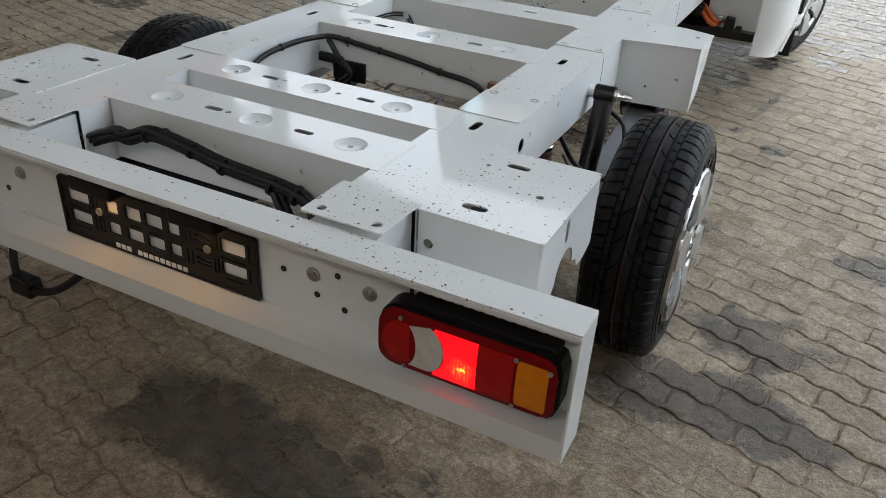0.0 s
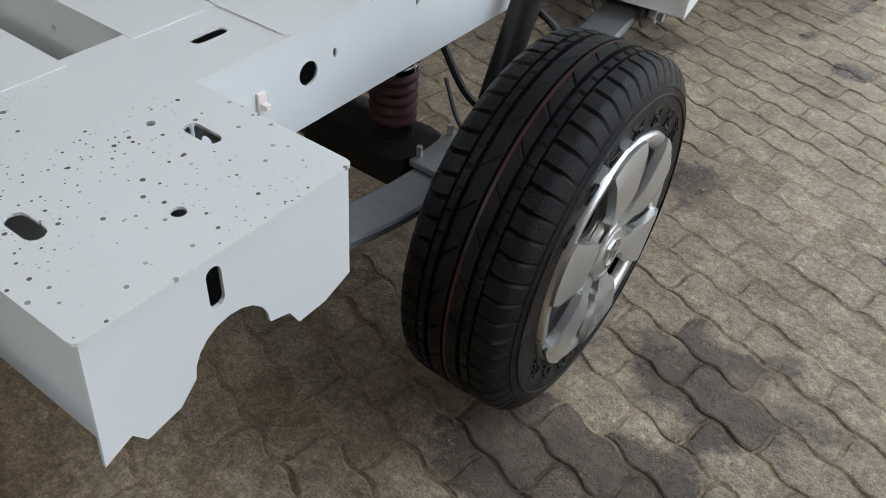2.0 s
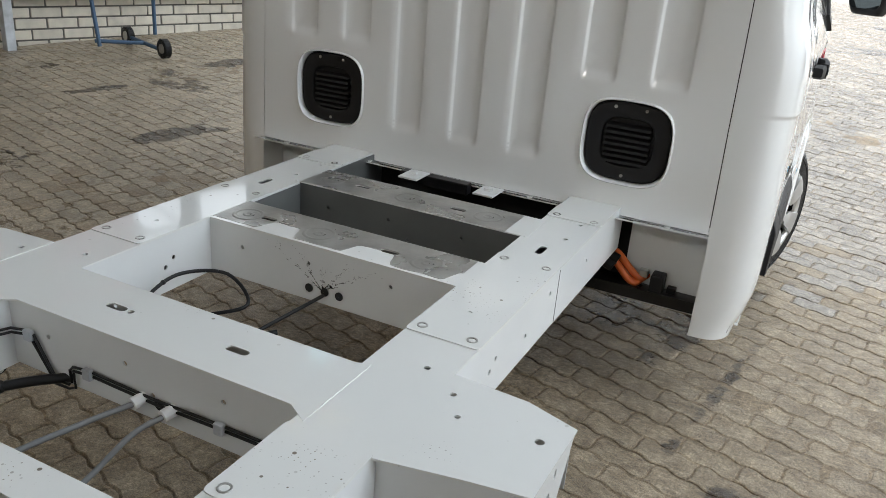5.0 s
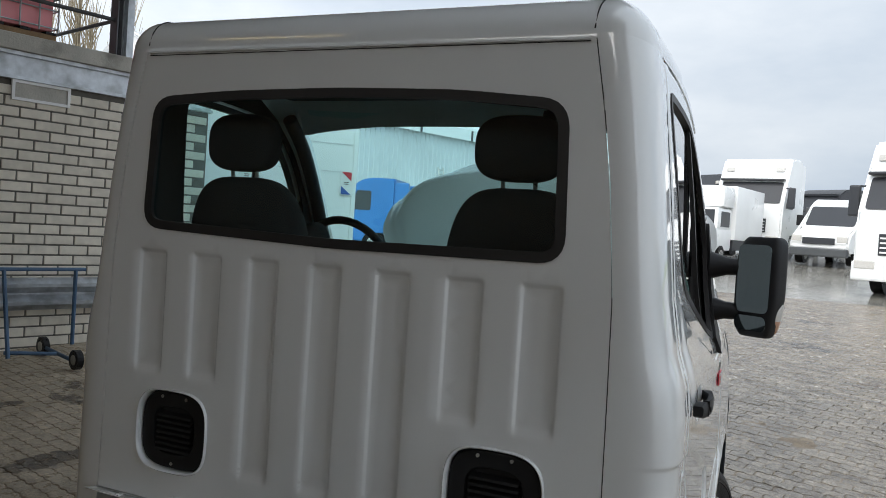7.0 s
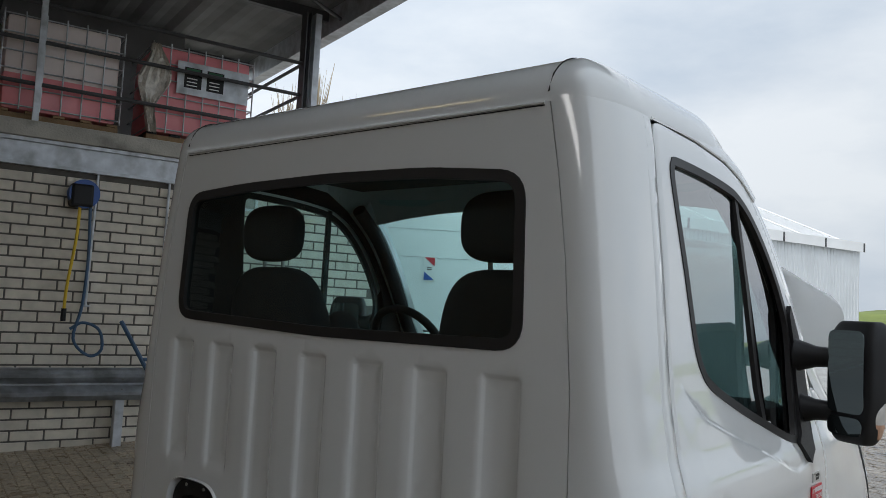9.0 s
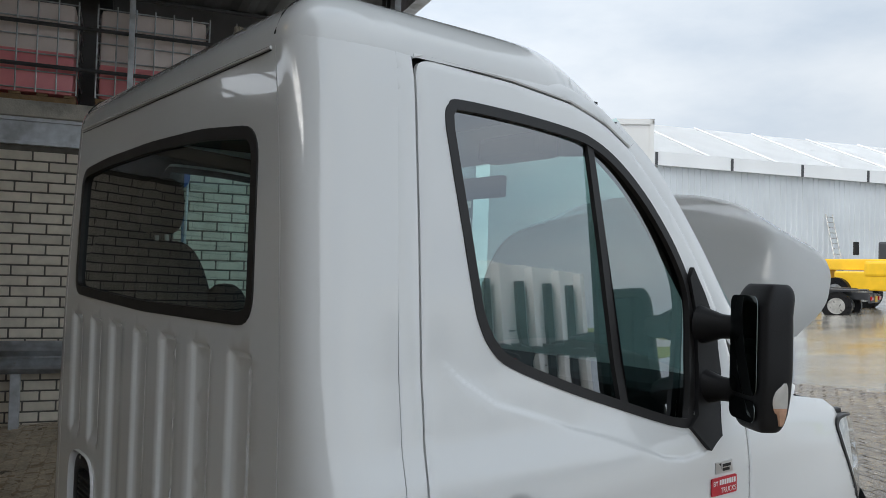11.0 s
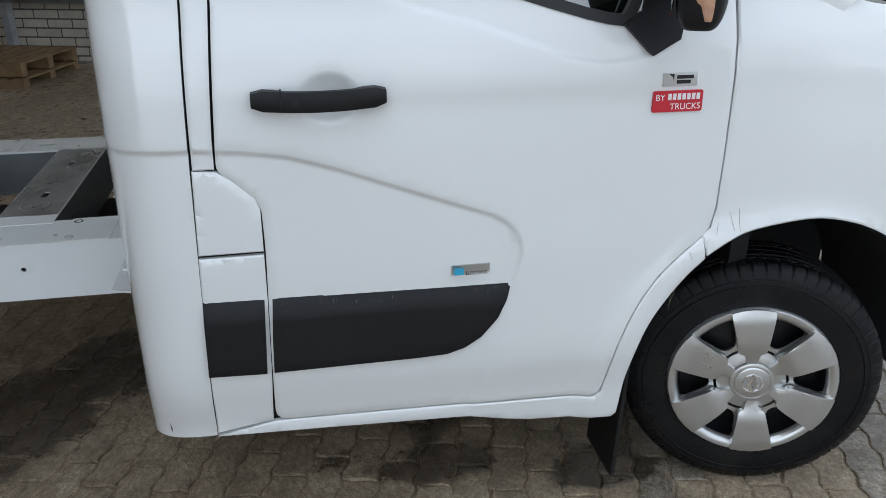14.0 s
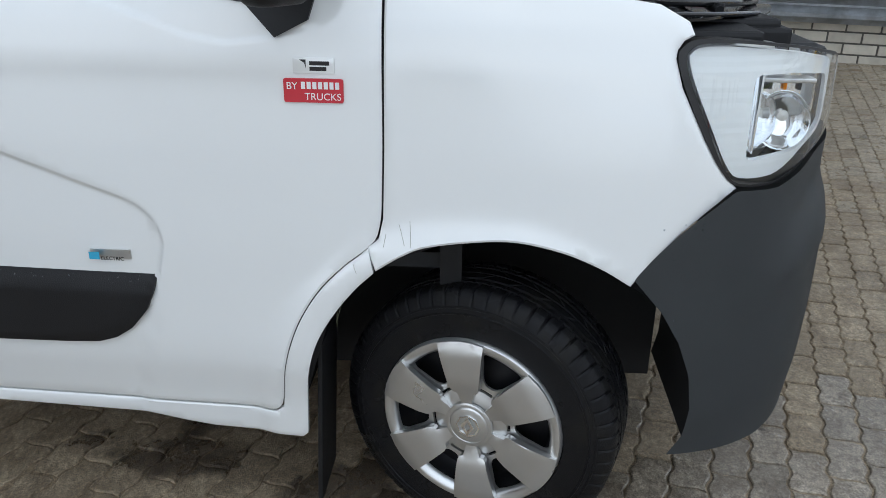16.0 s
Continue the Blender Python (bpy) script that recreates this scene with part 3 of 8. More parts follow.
RI, RO = 0.382, 0.552              # rail's inner and outer edge from the middle


def wall_y(y, t=0.004):            # sheet standing across, u along x, v up
    return lambda u, v, d: (u, y + d * (t / 0.004), v)


def wall_x(x, s=1.0):              # sheet standing lengthwise, u along y, v up
    return lambda u, v, d: (x - s * d, u, v)


def side_rail(s):
    """One long rail: top sheet with slots, two webs with holes."""
    x0, x1 = sorted((CX + s * RI, CX + s * RO))
    xm = (x0 + x1) / 2
    bm = bmesh.new()
    holes = [slot(xm, y, 0.022, 0.062) if w else disc(xm + 0.03, y, 0.007, 10) for y, w in
             ((-2.5, 1), (-1.865, 1), (-0.48, 1), (-2.35, 0), (-1.2, 0), (-0.95, 0), (-0.36, 0), (-0.22, 0))]
    sheet(bm, rounded(rect(x0, x1, -2.962, 0.10), 0.006, 2), holes, flat_z(ZF), 0.004)
    rail = part("frame_rail", bm, FRAME_TOP, truck)
    # unseen sheet, added to close the rail so its slots look dark
    part("bottom_flange", boxes((x0 + 0.006, x1 - 0.006, -2.95, 0.095, ZB, ZB + 0.004)), FRAME_GREY, rail)
    for x, sg, nm in ((CX + s * RO, s, "web"), (CX + s * RI, -s, "web")):
        bm = bmesh.new()
        hs = [disc(-2.39, 0.66, 0.020), slot(-2.33, 0.672, 0.008, 0.016), disc(-2.55, 0.62, 0.006, 8), slot(-2.12, 0.69, 0.008, 0.016), disc(-1.0, 0.64, 0.007, 8),
              disc(-0.97, 0.66, 0.006, 8), disc(-0.62, 0.68, 0.007, 8), disc(-0.3, 0.66, 0.007, 8), disc(-0.78, 0.63, 0.006, 8)]
        sheet(bm, rect(-2.955, 0.10, ZB, ZF - 0.0045), hs, wall_x(x - sg * 0.001, sg), 0.004)
        part(nm, bm, FRAME, rail)
    for y in (-2.62, -1.700, -1.478, -1.19, -0.56):
        a, b = sorted((CX + s * (RO + 0.0002), CX + s * (RO - 0.0008)))
        part("web_seam", boxes((a, b, y, y + 0.0016, ZB + 0.003, ZF - 0.008)), FRAME_GREY, rail)
    # overlapping joint plates with countersunk bolts
    for y0, y1 in ((-2.43, -2.234), (-1.700, -1.485), (-1.07, -0.555), (-0.20, -0.07)):
        bm = bmesh.new()
        if y1 - y0 > 0.3:
            sheet(bm, rounded(rect(x0 - 0.001, x1 + 0.001, -1.085, -0.56), 0.012, 3), [slot(xm, -0.94, 0.012, 0.012)], flat_z(ZF + 0.0030), 0.0026)
            bys = (-1.055, -0.60)
        else:
            sheet(bm, rounded(rect(x0 - 0.001, x1 + 0.001, y0, y1), 0.015, 3), [], flat_z(ZF + 0.0034), 0.003)
            bys = (y0 + 0.022,) if y0 > -2 else (-2.254,)
        pl = part("joint_plate", bm, FRAME_TOP, rail)
        for by in bys:
            for bx in (x0 + 0.026, x1 - 0.026):
                bm = bmesh.new()
                lathe(bm, [(0.0034, 0.0125), (0.0046, 0.012), (0.0046, 0.0085), (0.0012, 0.007), (0.0012, 0.0004)], 14, lambda a, b, c: (bx + b, by + c, ZF + a))
                part("bolt", bm, STEEL, rail)
    return rail


for s in (1, -1):
    side_rail(s)


def crossmember(y0, y1, slots_x, dimples, chamfer=0.0, rounds=(), label="", webs=None):
    """A hat section across the frame with slots and round dimples."""
    xa, xb = CX - RI - 0.02, CX + RI + 0.02
    ym = (y0 + y1) / 2
    z = ZF + 0.0014
    bm = bmesh.new()
    c = chamfer
    out = [(xa, y0 - c), (xa + c * 1.6, y0), (xb - c * 1.6, y0), (xb, y0 - c), (xb, y1 + c * 0.4), (xb - c, y1), (xa + c, y1), (xa, y1 + c * 0.4)] if c else rect(xa, xb, y0, y1)
    holes = [slot(x, ym, 0.055, 0.020) for x in slots_x] + [disc(x, ym, 0.008, 10) for x in rounds] + [disc(x, ym, 0.040, 20) for x in dimples]
    sheet(bm, out, holes, flat_z(z), 0.0035)
    top = part("crossmember", bm, FRAME_TOP, truck, label)
    for x in dimples:
        bm = bmesh.new()
        lathe(bm, [(0.0, 0.0405), (-0.002, 0.038), (-0.006, 0.024), (-0.0065, 0.007), (-0.03, 0.006)], 20, lambda a, b, c2: (x + b, ym + c2, z + a))
        part("dimple", bm, FRAME, top, smooth=40)
    for y, sg in ((y0, 1), (y1, -1)):
        bm = bmesh.new()
        hs = [disc(CX + dx, zz, 0.006, 8) for dx, zz in ((-0.27, 0.67), (-0.05, 0.68), (0.2, 0.68), (0.02, 0.63))]
        sheet(bm, rect(xa + 0.018, xb - 0.018, ZB + 0.005, z - 0.004), hs, lambda u, v, d: (u, y + sg * (0.001 + d), v), 0.004)
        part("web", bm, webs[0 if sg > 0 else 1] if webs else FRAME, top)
    return top


crossmember(-2.860, -2.682, (0.17, -0.10), (0.30, 0.03, -0.25), rounds=(-0.055,))
crossmember(-2.580, -2.430, (0.176, -0.13), (0.27, 0.02, -0.25), rounds=(-0.085, 0.09))
crossmember(-1.945, -1.775, (0.19, -0.162), (0.29, 0.02, -0.25), rounds=(-0.12,))
crossmember(-1.445, -1.262, (0.183, -0.14), (), chamfer=0.03, rounds=(-0.10,))
# webs facing the two front bays are dark grey
xm_c = crossmember(-0.830, -0.660, (0.171, -0.22), (), rounds=(-0.17, 0.02), webs=(FRAME, FRAME_GREY))
xm_d = crossmember(-0.415, -0.250, (0.168, -0.17), (), rounds=(-0.12,), webs=(FRAME_GREY, FRAME_GREY))
# dark grey sheets over the rails' inner webs in these bays
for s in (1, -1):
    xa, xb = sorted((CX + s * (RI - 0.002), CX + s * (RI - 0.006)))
    part("inner_liner", boxes((xa, xb, -0.655, -0.42, ZB + 0.005, ZF - 0.006)), FRAME_GREY, truck, "dark grey sheet over the inner web")
    part("inner_liner", boxes((xa, xb, -0.245, 0.095, ZB + 0.005, ZF - 0.006)), FRAME_GREY, truck, "dark grey sheet over the inner web")


for k, (ang, ln, wd) in enumerate(((0.55, 0.20, 0.020), (0.85, 0.13, 0.013), (2.55, 0.26, 0.026), (2.25, 0.15, 0.014), (1.5, 0.07, 0.018))):
    bm = bmesh.new()
    rn = random.Random(30 + k)
    for q in range(60):                                                  # many small dark specks fanning out
        f, sp = rn.random() ** 1.4, rn.gauss(0, 0.45)
        u, v = 0.02 + ln * f * math.cos(ang) - wd * sp * f * math.sin(ang) + 0.0, 0.612 + ln * f * math.sin(ang) + wd * sp * f * math.cos(ang)
        r = rn.uniform(0.0004, 0.0014) * (1.2 - 0.7 * f)
        if 0.585 < v < 0.725:
            bm.faces.new([bm.verts.new((u + r * 2.2 * math.cos(t) * math.cos(ang) - r * math.sin(t) * math.sin(ang), -0.8304, v + r * 2.2 * math.cos(t) * math.sin(ang) + r * math.sin(t) * math.cos(ang))) for t in [i * math.pi / 3 for i in range(6)]])
    part("dust_specks", bm, CHASSIS_BLACK, xm_c)["kind"] = "stuff"


def bare_sheet(parent, y_front, y_rear, x0, x1, slots, rings, wave=None):
    """Top of a cross member where the paint was left off; wave(x) gives the paint's uneven rear edge."""
    n = 90
    xs = [x0 + (x1 - x0) * k / n for k in range(n + 1)]
    lp = [(x, wave(x) if wave else y_rear + 0.0025 * noise.noise(Vector((x * 30, 1.0, 0.0)))) for x in xs]
    lp += [(x, y_front) for x in xs[::-1]]
    bm = bmesh.new()
    sheet(bm, lp, slots, flat_z(ZF + 0.0022), 0.0012)
    p = part("bare_metal", bm, STEEL, parent, "unpainted smeared steel with pressed rings")
    for cx, cy in rings:
        for r in (0.046, 0.017):
            bm = bmesh.new()
            lathe(bm, [(0.0, r), (0.0016, r - 0.004), (0.0016, r - 0.007), (0.0002, r - 0.011)], 28, lambda a, b, c: (cx + b, cy + c, ZF + 0.0023 + a))
            part("pressed_ring", bm, STEEL, p, smooth=50)
        bm = bmesh.new()
        lathe(bm, [(0.0006, 0.0072), (0.0006, 0.0004)], 12, lambda a, b, c: (cx + b + 0.012, cy + c, ZF + 0.0023 + a))
        part("drilled_hole", bm, GAP, p)


def paint_edge(x):
    """The paint reaches in between the pressed rings."""
    near = min(abs(x - c) for c in (-0.285, -0.01, 0.285))
    return -0.752 - 0.066 * smoothstep(0.098, 0.072, near) + 0.006 * noise.noise(Vector((x * 18, 0.0, 3.0)))


bare_sheet(xm_c, -0.6625, None, CX - RI + 0.002, CX + RI - 0.02, [slot(x, -0.745, 0.055, 0.020) for x in (0.171, -0.22)] + [disc(x, -0.745, 0.008, 10) for x in (-0.17, 0.02)],
           [(-0.285, -0.752), (-0.01 - 0.035, -0.752), (0.285, -0.752)], paint_edge)
bare_sheet(xm_d, -0.2525, -0.4125, CX - RI + 0.002, CX + RI - 0.05, [slot(x, -0.3325, 0.055, 0.020) for x in (0.168, -0.17)] + [disc(-0.12, -0.3325, 0.008, 10)],
           [(-0.28, -0.335), (-0.0, -0.335), (0.27, -0.335)])
bm = boxes((-0.19, 0.07, -0.055, -0.015, ZF - 0.05, ZF - 0.012), bevel=0.004)
part("bracket", bm, CHASSIS_BLACK, truck)
for x in (-0.12, 0.16):
    bm = boxes((x - 0.035, x + 0.035, -0.13, -0.03, ZF - 0.012, ZF - 0.006), (x - 0.012, x + 0.012, -0.09, -0.07, ZF - 0.006, ZF + 0.004))
    part("mounting_tab", bm, FRAME, truck)


def rear_outrigger(s):
    """Box bracket behind the wheel, with its arched outer plate."""
    xi, xo = CX + s * RO, CX + s * 0.822
    a, b = sorted((xi - s * 0.002, xo + s * 0.003))
    bm = bmesh.new()
    hs = [slot(xi + s * 0.101, -2.674, 0.056, 0.022), slot(xi + s * 0.100, -2.901, 0.056, 0.024), disc(xi + s * 0.195, -2.788, 0.009, 12), disc(xi + s * 0.04, -2.70, 0.006, 8)]
    sheet(bm, rounded(rect(a, b, -2.967, -2.60), 0.012, 3), hs, flat_z(ZF + 0.0022), 0.004)
    br = part("rear_bracket", bm, SPOTTED, truck, "spotted white box bracket")
    bm = bmesh.new()
    arch = [(-2.80 + 0.055 * math.cos(t), 0.585 + 0.055 * math.sin(t)) for t in [math.pi * i / 10 for i in range(11)]]
    out = [(-2.607, ZF - 0.003), (-2.607, 0.565), (-2.655, 0.548), (-2.70, 0.548), (-2.715, 0.575)] + arch[0:] + [(-2.88, 0.560), (-2.925, 0.552), (-2.94, 0.575), (-2.975, 0.560), (-2.962, ZF - 0.003)]
    sheet(bm, out, [slot(-2.812, 0.690, 0.020, 0.056)], wall_x(xo, s), 0.005)
    part("side_plate", bm, FRAME, br)
    for y, sg in ((-2.962, 1), (-2.612, -1)):
        bm = bmesh.new()
        sheet(bm, rect(min(xi, xo) + 0.006, max(xi, xo) - 0.006, ZB, ZF - 0.004), [disc(xi + s * 0.03, 0.66, 0.011, 10)], lambda u, v, d: (u, y + sg * d, v), 0.004)
        part("web", bm, FRAME, br)
    # added plate shuts light out of the bracket behind its slots
    part("bottom_plate", boxes((min(xi, xo) + 0.012, max(xi, xo) - 0.012, -2.955, -2.620, 0.622, 0.626)), FRAME_GREY, br)
    # joint tongue to the bumper beam
    a, b = sorted((CX + s * RI, CX + s * RO))
    bm = bmesh.new()
    sheet(bm, rounded(rect(a - 0.012, b + 0.004, -3.098, -2.945), 0.006, 2), [disc(a + 0.02, -3.07, 0.010), disc(b - 0.024, -3.07, 0.010)], flat_z(ZF + 0.0062), 0.004)
    part("joint_tongue", bm, SPOTTED, br)
    bm = boxes((a + 0.01, b - 0.01, -3.10, -2.96, ZB + 0.02, ZF - 0.012))
    part("joint_block", bm, FRAME, br)


for s in (1, -1):
    rear_outrigger(s)


def front_outrigger(s):
    xi = CX + s * RO
    bm = bmesh.new()
    out = [(xi - s * 0.002, -1.50), (CX + s * 0.70, -1.470), (CX + s * 0.812, -1.452), (CX + s * 0.815, -1.240), (CX + s * 0.71, -1.205), (xi - s * 0.002, -1.195)]
    sheet(bm, out if s > 0 else out[::-1], [disc(CX + s * 0.77, -1.31, 0.009), disc(CX + s * 0.62, -1.32, 0.006, 8), disc(xi + s * 0.03, -1.26, 0.007, 8)], flat_z(ZF + 0.0022), 0.004)
    br = part("front_bracket", bm, FRAME_TOP, truck, "white wing bracket on the rail")
    bm = bmesh.new()
    sheet(bm, [(-1.450, ZF - 0.003), (-1.462, 0.515), (-1.355, 0.555), (-1.305, 0.62), (-1.243, ZF - 0.015), (-1.242, ZF - 0.003)],
          [slot(-1.36, 0.655, 0.012, 0.05), slot(-1.335, 0.702, 0.012, 0.02)], wall_x(CX + s * 0.811, s), 0.004)
    part("side_plate", bm, FRAME, br)
    bm = bmesh.new()
    a, b = sorted((xi - s * 0.0, CX + s * 0.806))
    sheet(bm, rect(a, b, 0.515, ZF - 0.004), [disc(xi + s * 0.1, 0.58, 0.005, 8), disc(xi + s * 0.2, 0.62, 0.005, 8)], lambda u, v, d: (u, -1.452 - 0.03 * (1 - (u - xi) * s / 0.26) + d, v), 0.004)
    part("rear_plate", bm, FRAME, br)
    bm = boxes((a, b, -1.236, -1.232, 0.60, ZF - 0.004))
    part("front_plate", bm, FRAME, br)


for s in (1, -1):
    front_outrigger(s)

# rear bumper beam: a channel open to the rear
bumper = part("bumper_beam", boxes((-0.945, 0.995, -3.112, -3.108, 0.501, 0.722)), FRAME, truck, "white steel rear bumper beam")
bm = bmesh.new()
sheet(bm, rounded(rect(-0.95, 1.0, -3.190, -3.106), 0.004, 2), [], flat_z(0.727), 0.004)
part("top_flange", bm, SPOTTED, bumper)
part("top_lip", boxes((-0.95, 1.0, -3.191, -3.187, 0.712, 0.7228)), FRAME, bumper)
bm = bmesh.new()
box(bm, -0.945, 0.994, -3.189, -3.1075, 0.497, 0.5005)
part("bottom_flange", bm, FRAME, bumper)
part("bottom_lip", boxes((-0.945, 0.996, -3.193, -3.189, 0.452, 0.5005)), FRAME, bumper)
for x in (-0.949, 0.996):
    part("end_plate", boxes((x, x + 0.004, -3.192, -3.106, 0.453, 0.7225), bevel=0.001), FRAME, bumper)
for x, z, r in ((0.433, 0.611, 0.016), (0.564, 0.610, 0.016), (-0.40, 0.615, 0.016), (-0.53, 0.612, 0.016)):
    bm = bmesh.new()
    lathe(bm, [(0, r), (-0.003, r), (-0.003, 0.009), (-0.010, 0.0085), (-0.010, 0.0004)], 12, lambda a, b, c: (x + b, -3.1125 + a, z + c))
    part("bolt", bm, STEEL, bumper)
for x, z in ((0.49, 0.625), (0.44, 0.565), (0.36, 0.60), (0.505, 0.55), (-0.46, 0.56)):
    bm = bmesh.new()
    lathe(bm, [(0, 0.007), (-0.001, 0.007), (-0.001, 0.0004)], 10, lambda a, b, c: (x + b, -3.1122 + a, z + c))
    part("drilled_hole", bm, GAP, bumper)
# maker's lettering under the flange, as plain strokes
for i in range(7):
    x = 0.650 + i * 0.041
    bm = boxes((x, x + 0.008, -3.1136, -3.1124, 0.634, 0.676), (x + 0.008, x + 0.028, -3.1136, -3.1124, 0.668 if i % 2 else 0.634, 0.676 if i % 2 else 0.642), (x + 0.020, x + 0.028, -3.1136, -3.1124, 0.634, 0.676))
    part("letter_bar", bm, INK, bumper)


def tail_lamp(x0, x1, s):
    """One long lamp: black housing, dark red cover with round inner end, coloured lenses."""
    z0, z1 = 0.512, 0.640
    w, zm, h2 = x1 - x0, (z0 + z1) / 2, (z1 - z0) / 2
    fx = lambda a: x0 + w * (a if s > 0 else 1 - a)

    def outline(d):
        r, out = h2 - d, []
        rc = 0.036 - d                                            # corner radius of the inner end
        for k in range(2):
            for i in range(7):
                t = math.pi / 2 * (1 + k + i / 6)
                out.append(((d + rc + rc * math.cos(t)) / w, zm + (r - rc) * (1 - 2 * k) + rc * math.sin(t)))
        out += [(1 - d / w - 0.03 / w, zm - r), (1 - d / w - 0.008 / w, zm - r + 0.008), (1 - d / w, zm - r + 0.03), (1 - d / w, zm + r - 0.03), (1 - d / w - 0.008 / w, zm + r - 0.008), (1 - d / w - 0.03 / w, zm + r)]
        return [(fx(a), z) for a, z in out]

    bm = bmesh.new()
    sheet(bm, outline(-0.004), [], lambda u, v, d: (u, -3.156 + d * 10, v), 0.0042)
    base = part("tail_lamp", bm, PLASTIC, truck, "red, clear and amber tail lamp, lit")
    part("top_housing", boxes((x0 + 0.05, x1 - 0.012, -3.150, -3.1135, z1 + 0.002, z1 + 0.014), bevel=0.004), PLASTIC, base)

    def bulge(v):
        return 0.012 * math.sqrt(max(0.0, 1 - ((v - zm) / (h2 + 0.004)) ** 2))

    bm = bmesh.new()
    sheet(bm, outline(0.0), [], lambda u, v, d: (u, -3.160 - bulge(v) + d * 1.0, v), 0.004, step=0.01)
    part("lens_cover", bm, RED_DARK, base, "dark red lamp cover", smooth=50)

    def lens(name, loop, mat, out=0.0, rib=0.0):
        bm = bmesh.new()
        sheet(bm, [(fx(a), z) for a, z in loop], [], lambda u, v, d: (u, -3.1618 - out - bulge(v) - rib * math.sin(v * 1300) + d, v), 0.002, step=0.006 if rib else 0.012)
        return part(name, bm, mat, base, smooth=30)

    cres = [(0.262 + 0.125 * math.cos(t), zm + 0.051 * math.sin(t)) for t in [-1.25 + 2.5 * i / 14 for i in range(15)]]
    cres += [(0.118 + 0.112 * math.cos(t), zm - 0.004 + 0.054 * math.sin(t)) for t in [0.95 - 1.9 * i / 14 for i in range(15)]]
    lens("reversing_lens", cres, CLEAR_LENS, 0.0006)
    stop = [(0.330, zm + 0.050), (0.575, zm + 0.050), (0.575, zm - 0.052), (0.330, zm - 0.052)] + [(0.268 + 0.125 * math.cos(t), zm + 0.051 * math.sin(t)) for t in [-1.1 + 2.2 * i / 10 for i in range(11)]]
    lens("stop_lens", stop, LIT_RED, 0.0002, 0.0005)
    lens("round_lens", [(0.135 + 0.108 * math.cos(t), zm - 0.002 + 0.046 * math.sin(t)) for t in [1.05 + 4.2 * i / 24 for i in range(25)]], RED_LENS, 0.0, 0.0004)
    lens("fog_lens", rounded(rect(0.580, 0.775, zm - 0.052, zm + 0.050), 0.004, 2), RED_LENS, 0.0002, 0.0004)
    lens("indicator_lens", rounded(rect(0.790, 0.955, zm - 0.050, zm + 0.046), 0.012, 3), AMBER, 0.0002, 0.0004)
    for a, fz in ((0.16, z0 + 0.010), (0.135, z1 - 0.012), (0.783, z1 - 0.016), (0.783, z0 + 0.010), (0.962, z1 - 0.02)):
        bm = bmesh.new()
        lathe(bm, [(0.0, 0.0045), (-0.003, 0.0045), (-0.004, 0.0004)], 10, lambda p, q, c: (fx(a) + q, -3.164 - bulge(fz) + p, fz + c))
        part("screw", bm, STEEL, base)


tail_lamp(0.618, 0.967, 1)
tail_lamp(-0.917, -0.568, -1)

# number plate holder: an empty grid frame with plain strokes along its foot
def plate_holes():
    """Openings of the holder: windows in two rows with narrow slots between."""
    out = []
    for x0, x1 in ((-0.238, -0.172), (-0.122, -0.084), (-0.064, -0.016), (-0.004, 0.046), (0.060, 0.094), (0.204, 0.270)):
        for z0, z1 in ((0.541, 0.572), (0.594, 0.628)):
            out.append(rounded(rect(x0, x1, z0, z1), 0.004, 2))
    for x in (-0.252, -0.160, -0.146, -0.134, 0.112, 0.124, 0.186, 0.196, 0.280):
        for z0, z1 in ((0.536, 0.574), (0.590, 0.632)):
            out.append(rect(x - 0.0025, x + 0.0025, z0, z1))
    for x0, x1 in ((-0.238, -0.172), (0.204, 0.270), (0.136, 0.176), (-0.050, -0.020), (0.006, 0.036)):
        out.append(rect(x0, x1, 0.5785, 0.5835))
    for z in (0.545, 0.556, 0.600, 0.612, 0.624):
        out.append(rect(0.136, 0.176, z, z + 0.006))
    for x0, x1 in ((-0.230, -0.180), (0.212, 0.262)):
        out.append(rect(x0, x1, 0.5295, 0.5335))
    return out


bm = bmesh.new()
sheet(bm, rounded(rect(-0.262, 0.300, 0.504, 0.652), 0.008, 3), plate_holes(), lambda u, v, d: (u, -3.121 + d, v), 0.006)
holder = part("plate_holder", bm, PLASTIC, truck, "empty black plastic number plate holder")
part("rim", boxes((-0.262, 0.300, -3.1245, -3.1212, 0.5045, 0.509), (-0.262, -0.256, -3.1245, -3.1212, 0.508, 0.648), (0.294, 0.300, -3.1245, -3.1212, 0.508, 0.648), bevel=0.001), PLASTIC, holder)
for i in range(13):
    if i == 3:
        continue
    x = -0.105 + i * 0.0165
    part("letter_bar", boxes((x, x + 0.012, -3.1226, -3.1212, 0.510, 0.5215)), WHITE, holder)
for x in (-0.14, 0.17):
    bm = bmesh.new()
    lathe(bm, [(0, 0.010), (-0.004, 0.009), (-0.005, 0.0004)], 10, lambda a, b, c: (x + b, -3.1222 + a, 0.590 + c))
    part("screw", bm, STEEL, holder)
for x in (-0.11, 0.17):
    lampb = part("plate_lamp", boxes((x - 0.06, x + 0.06, -3.165, -3.1145, 0.655, 0.690), bevel=0.006), PLASTIC, bumper, "black plate lamp, lit warm")
    part("lens", boxes((x - 0.035, x + 0.035, -3.150, -3.130, 0.6528, 0.6546)), PLATE_LAMP, lampb)
# trailing plug lead under the beam
bm = tube(bmesh.new(), spline([(-0.42, -3.09, 0.52), (-0.44, -3.15, 0.42), (-0.38, -3.19, 0.35), (-0.28, -3.18, 0.36), (-0.20, -3.13, 0.43), (-0.16, -3.09, 0.52)]), 0.010)
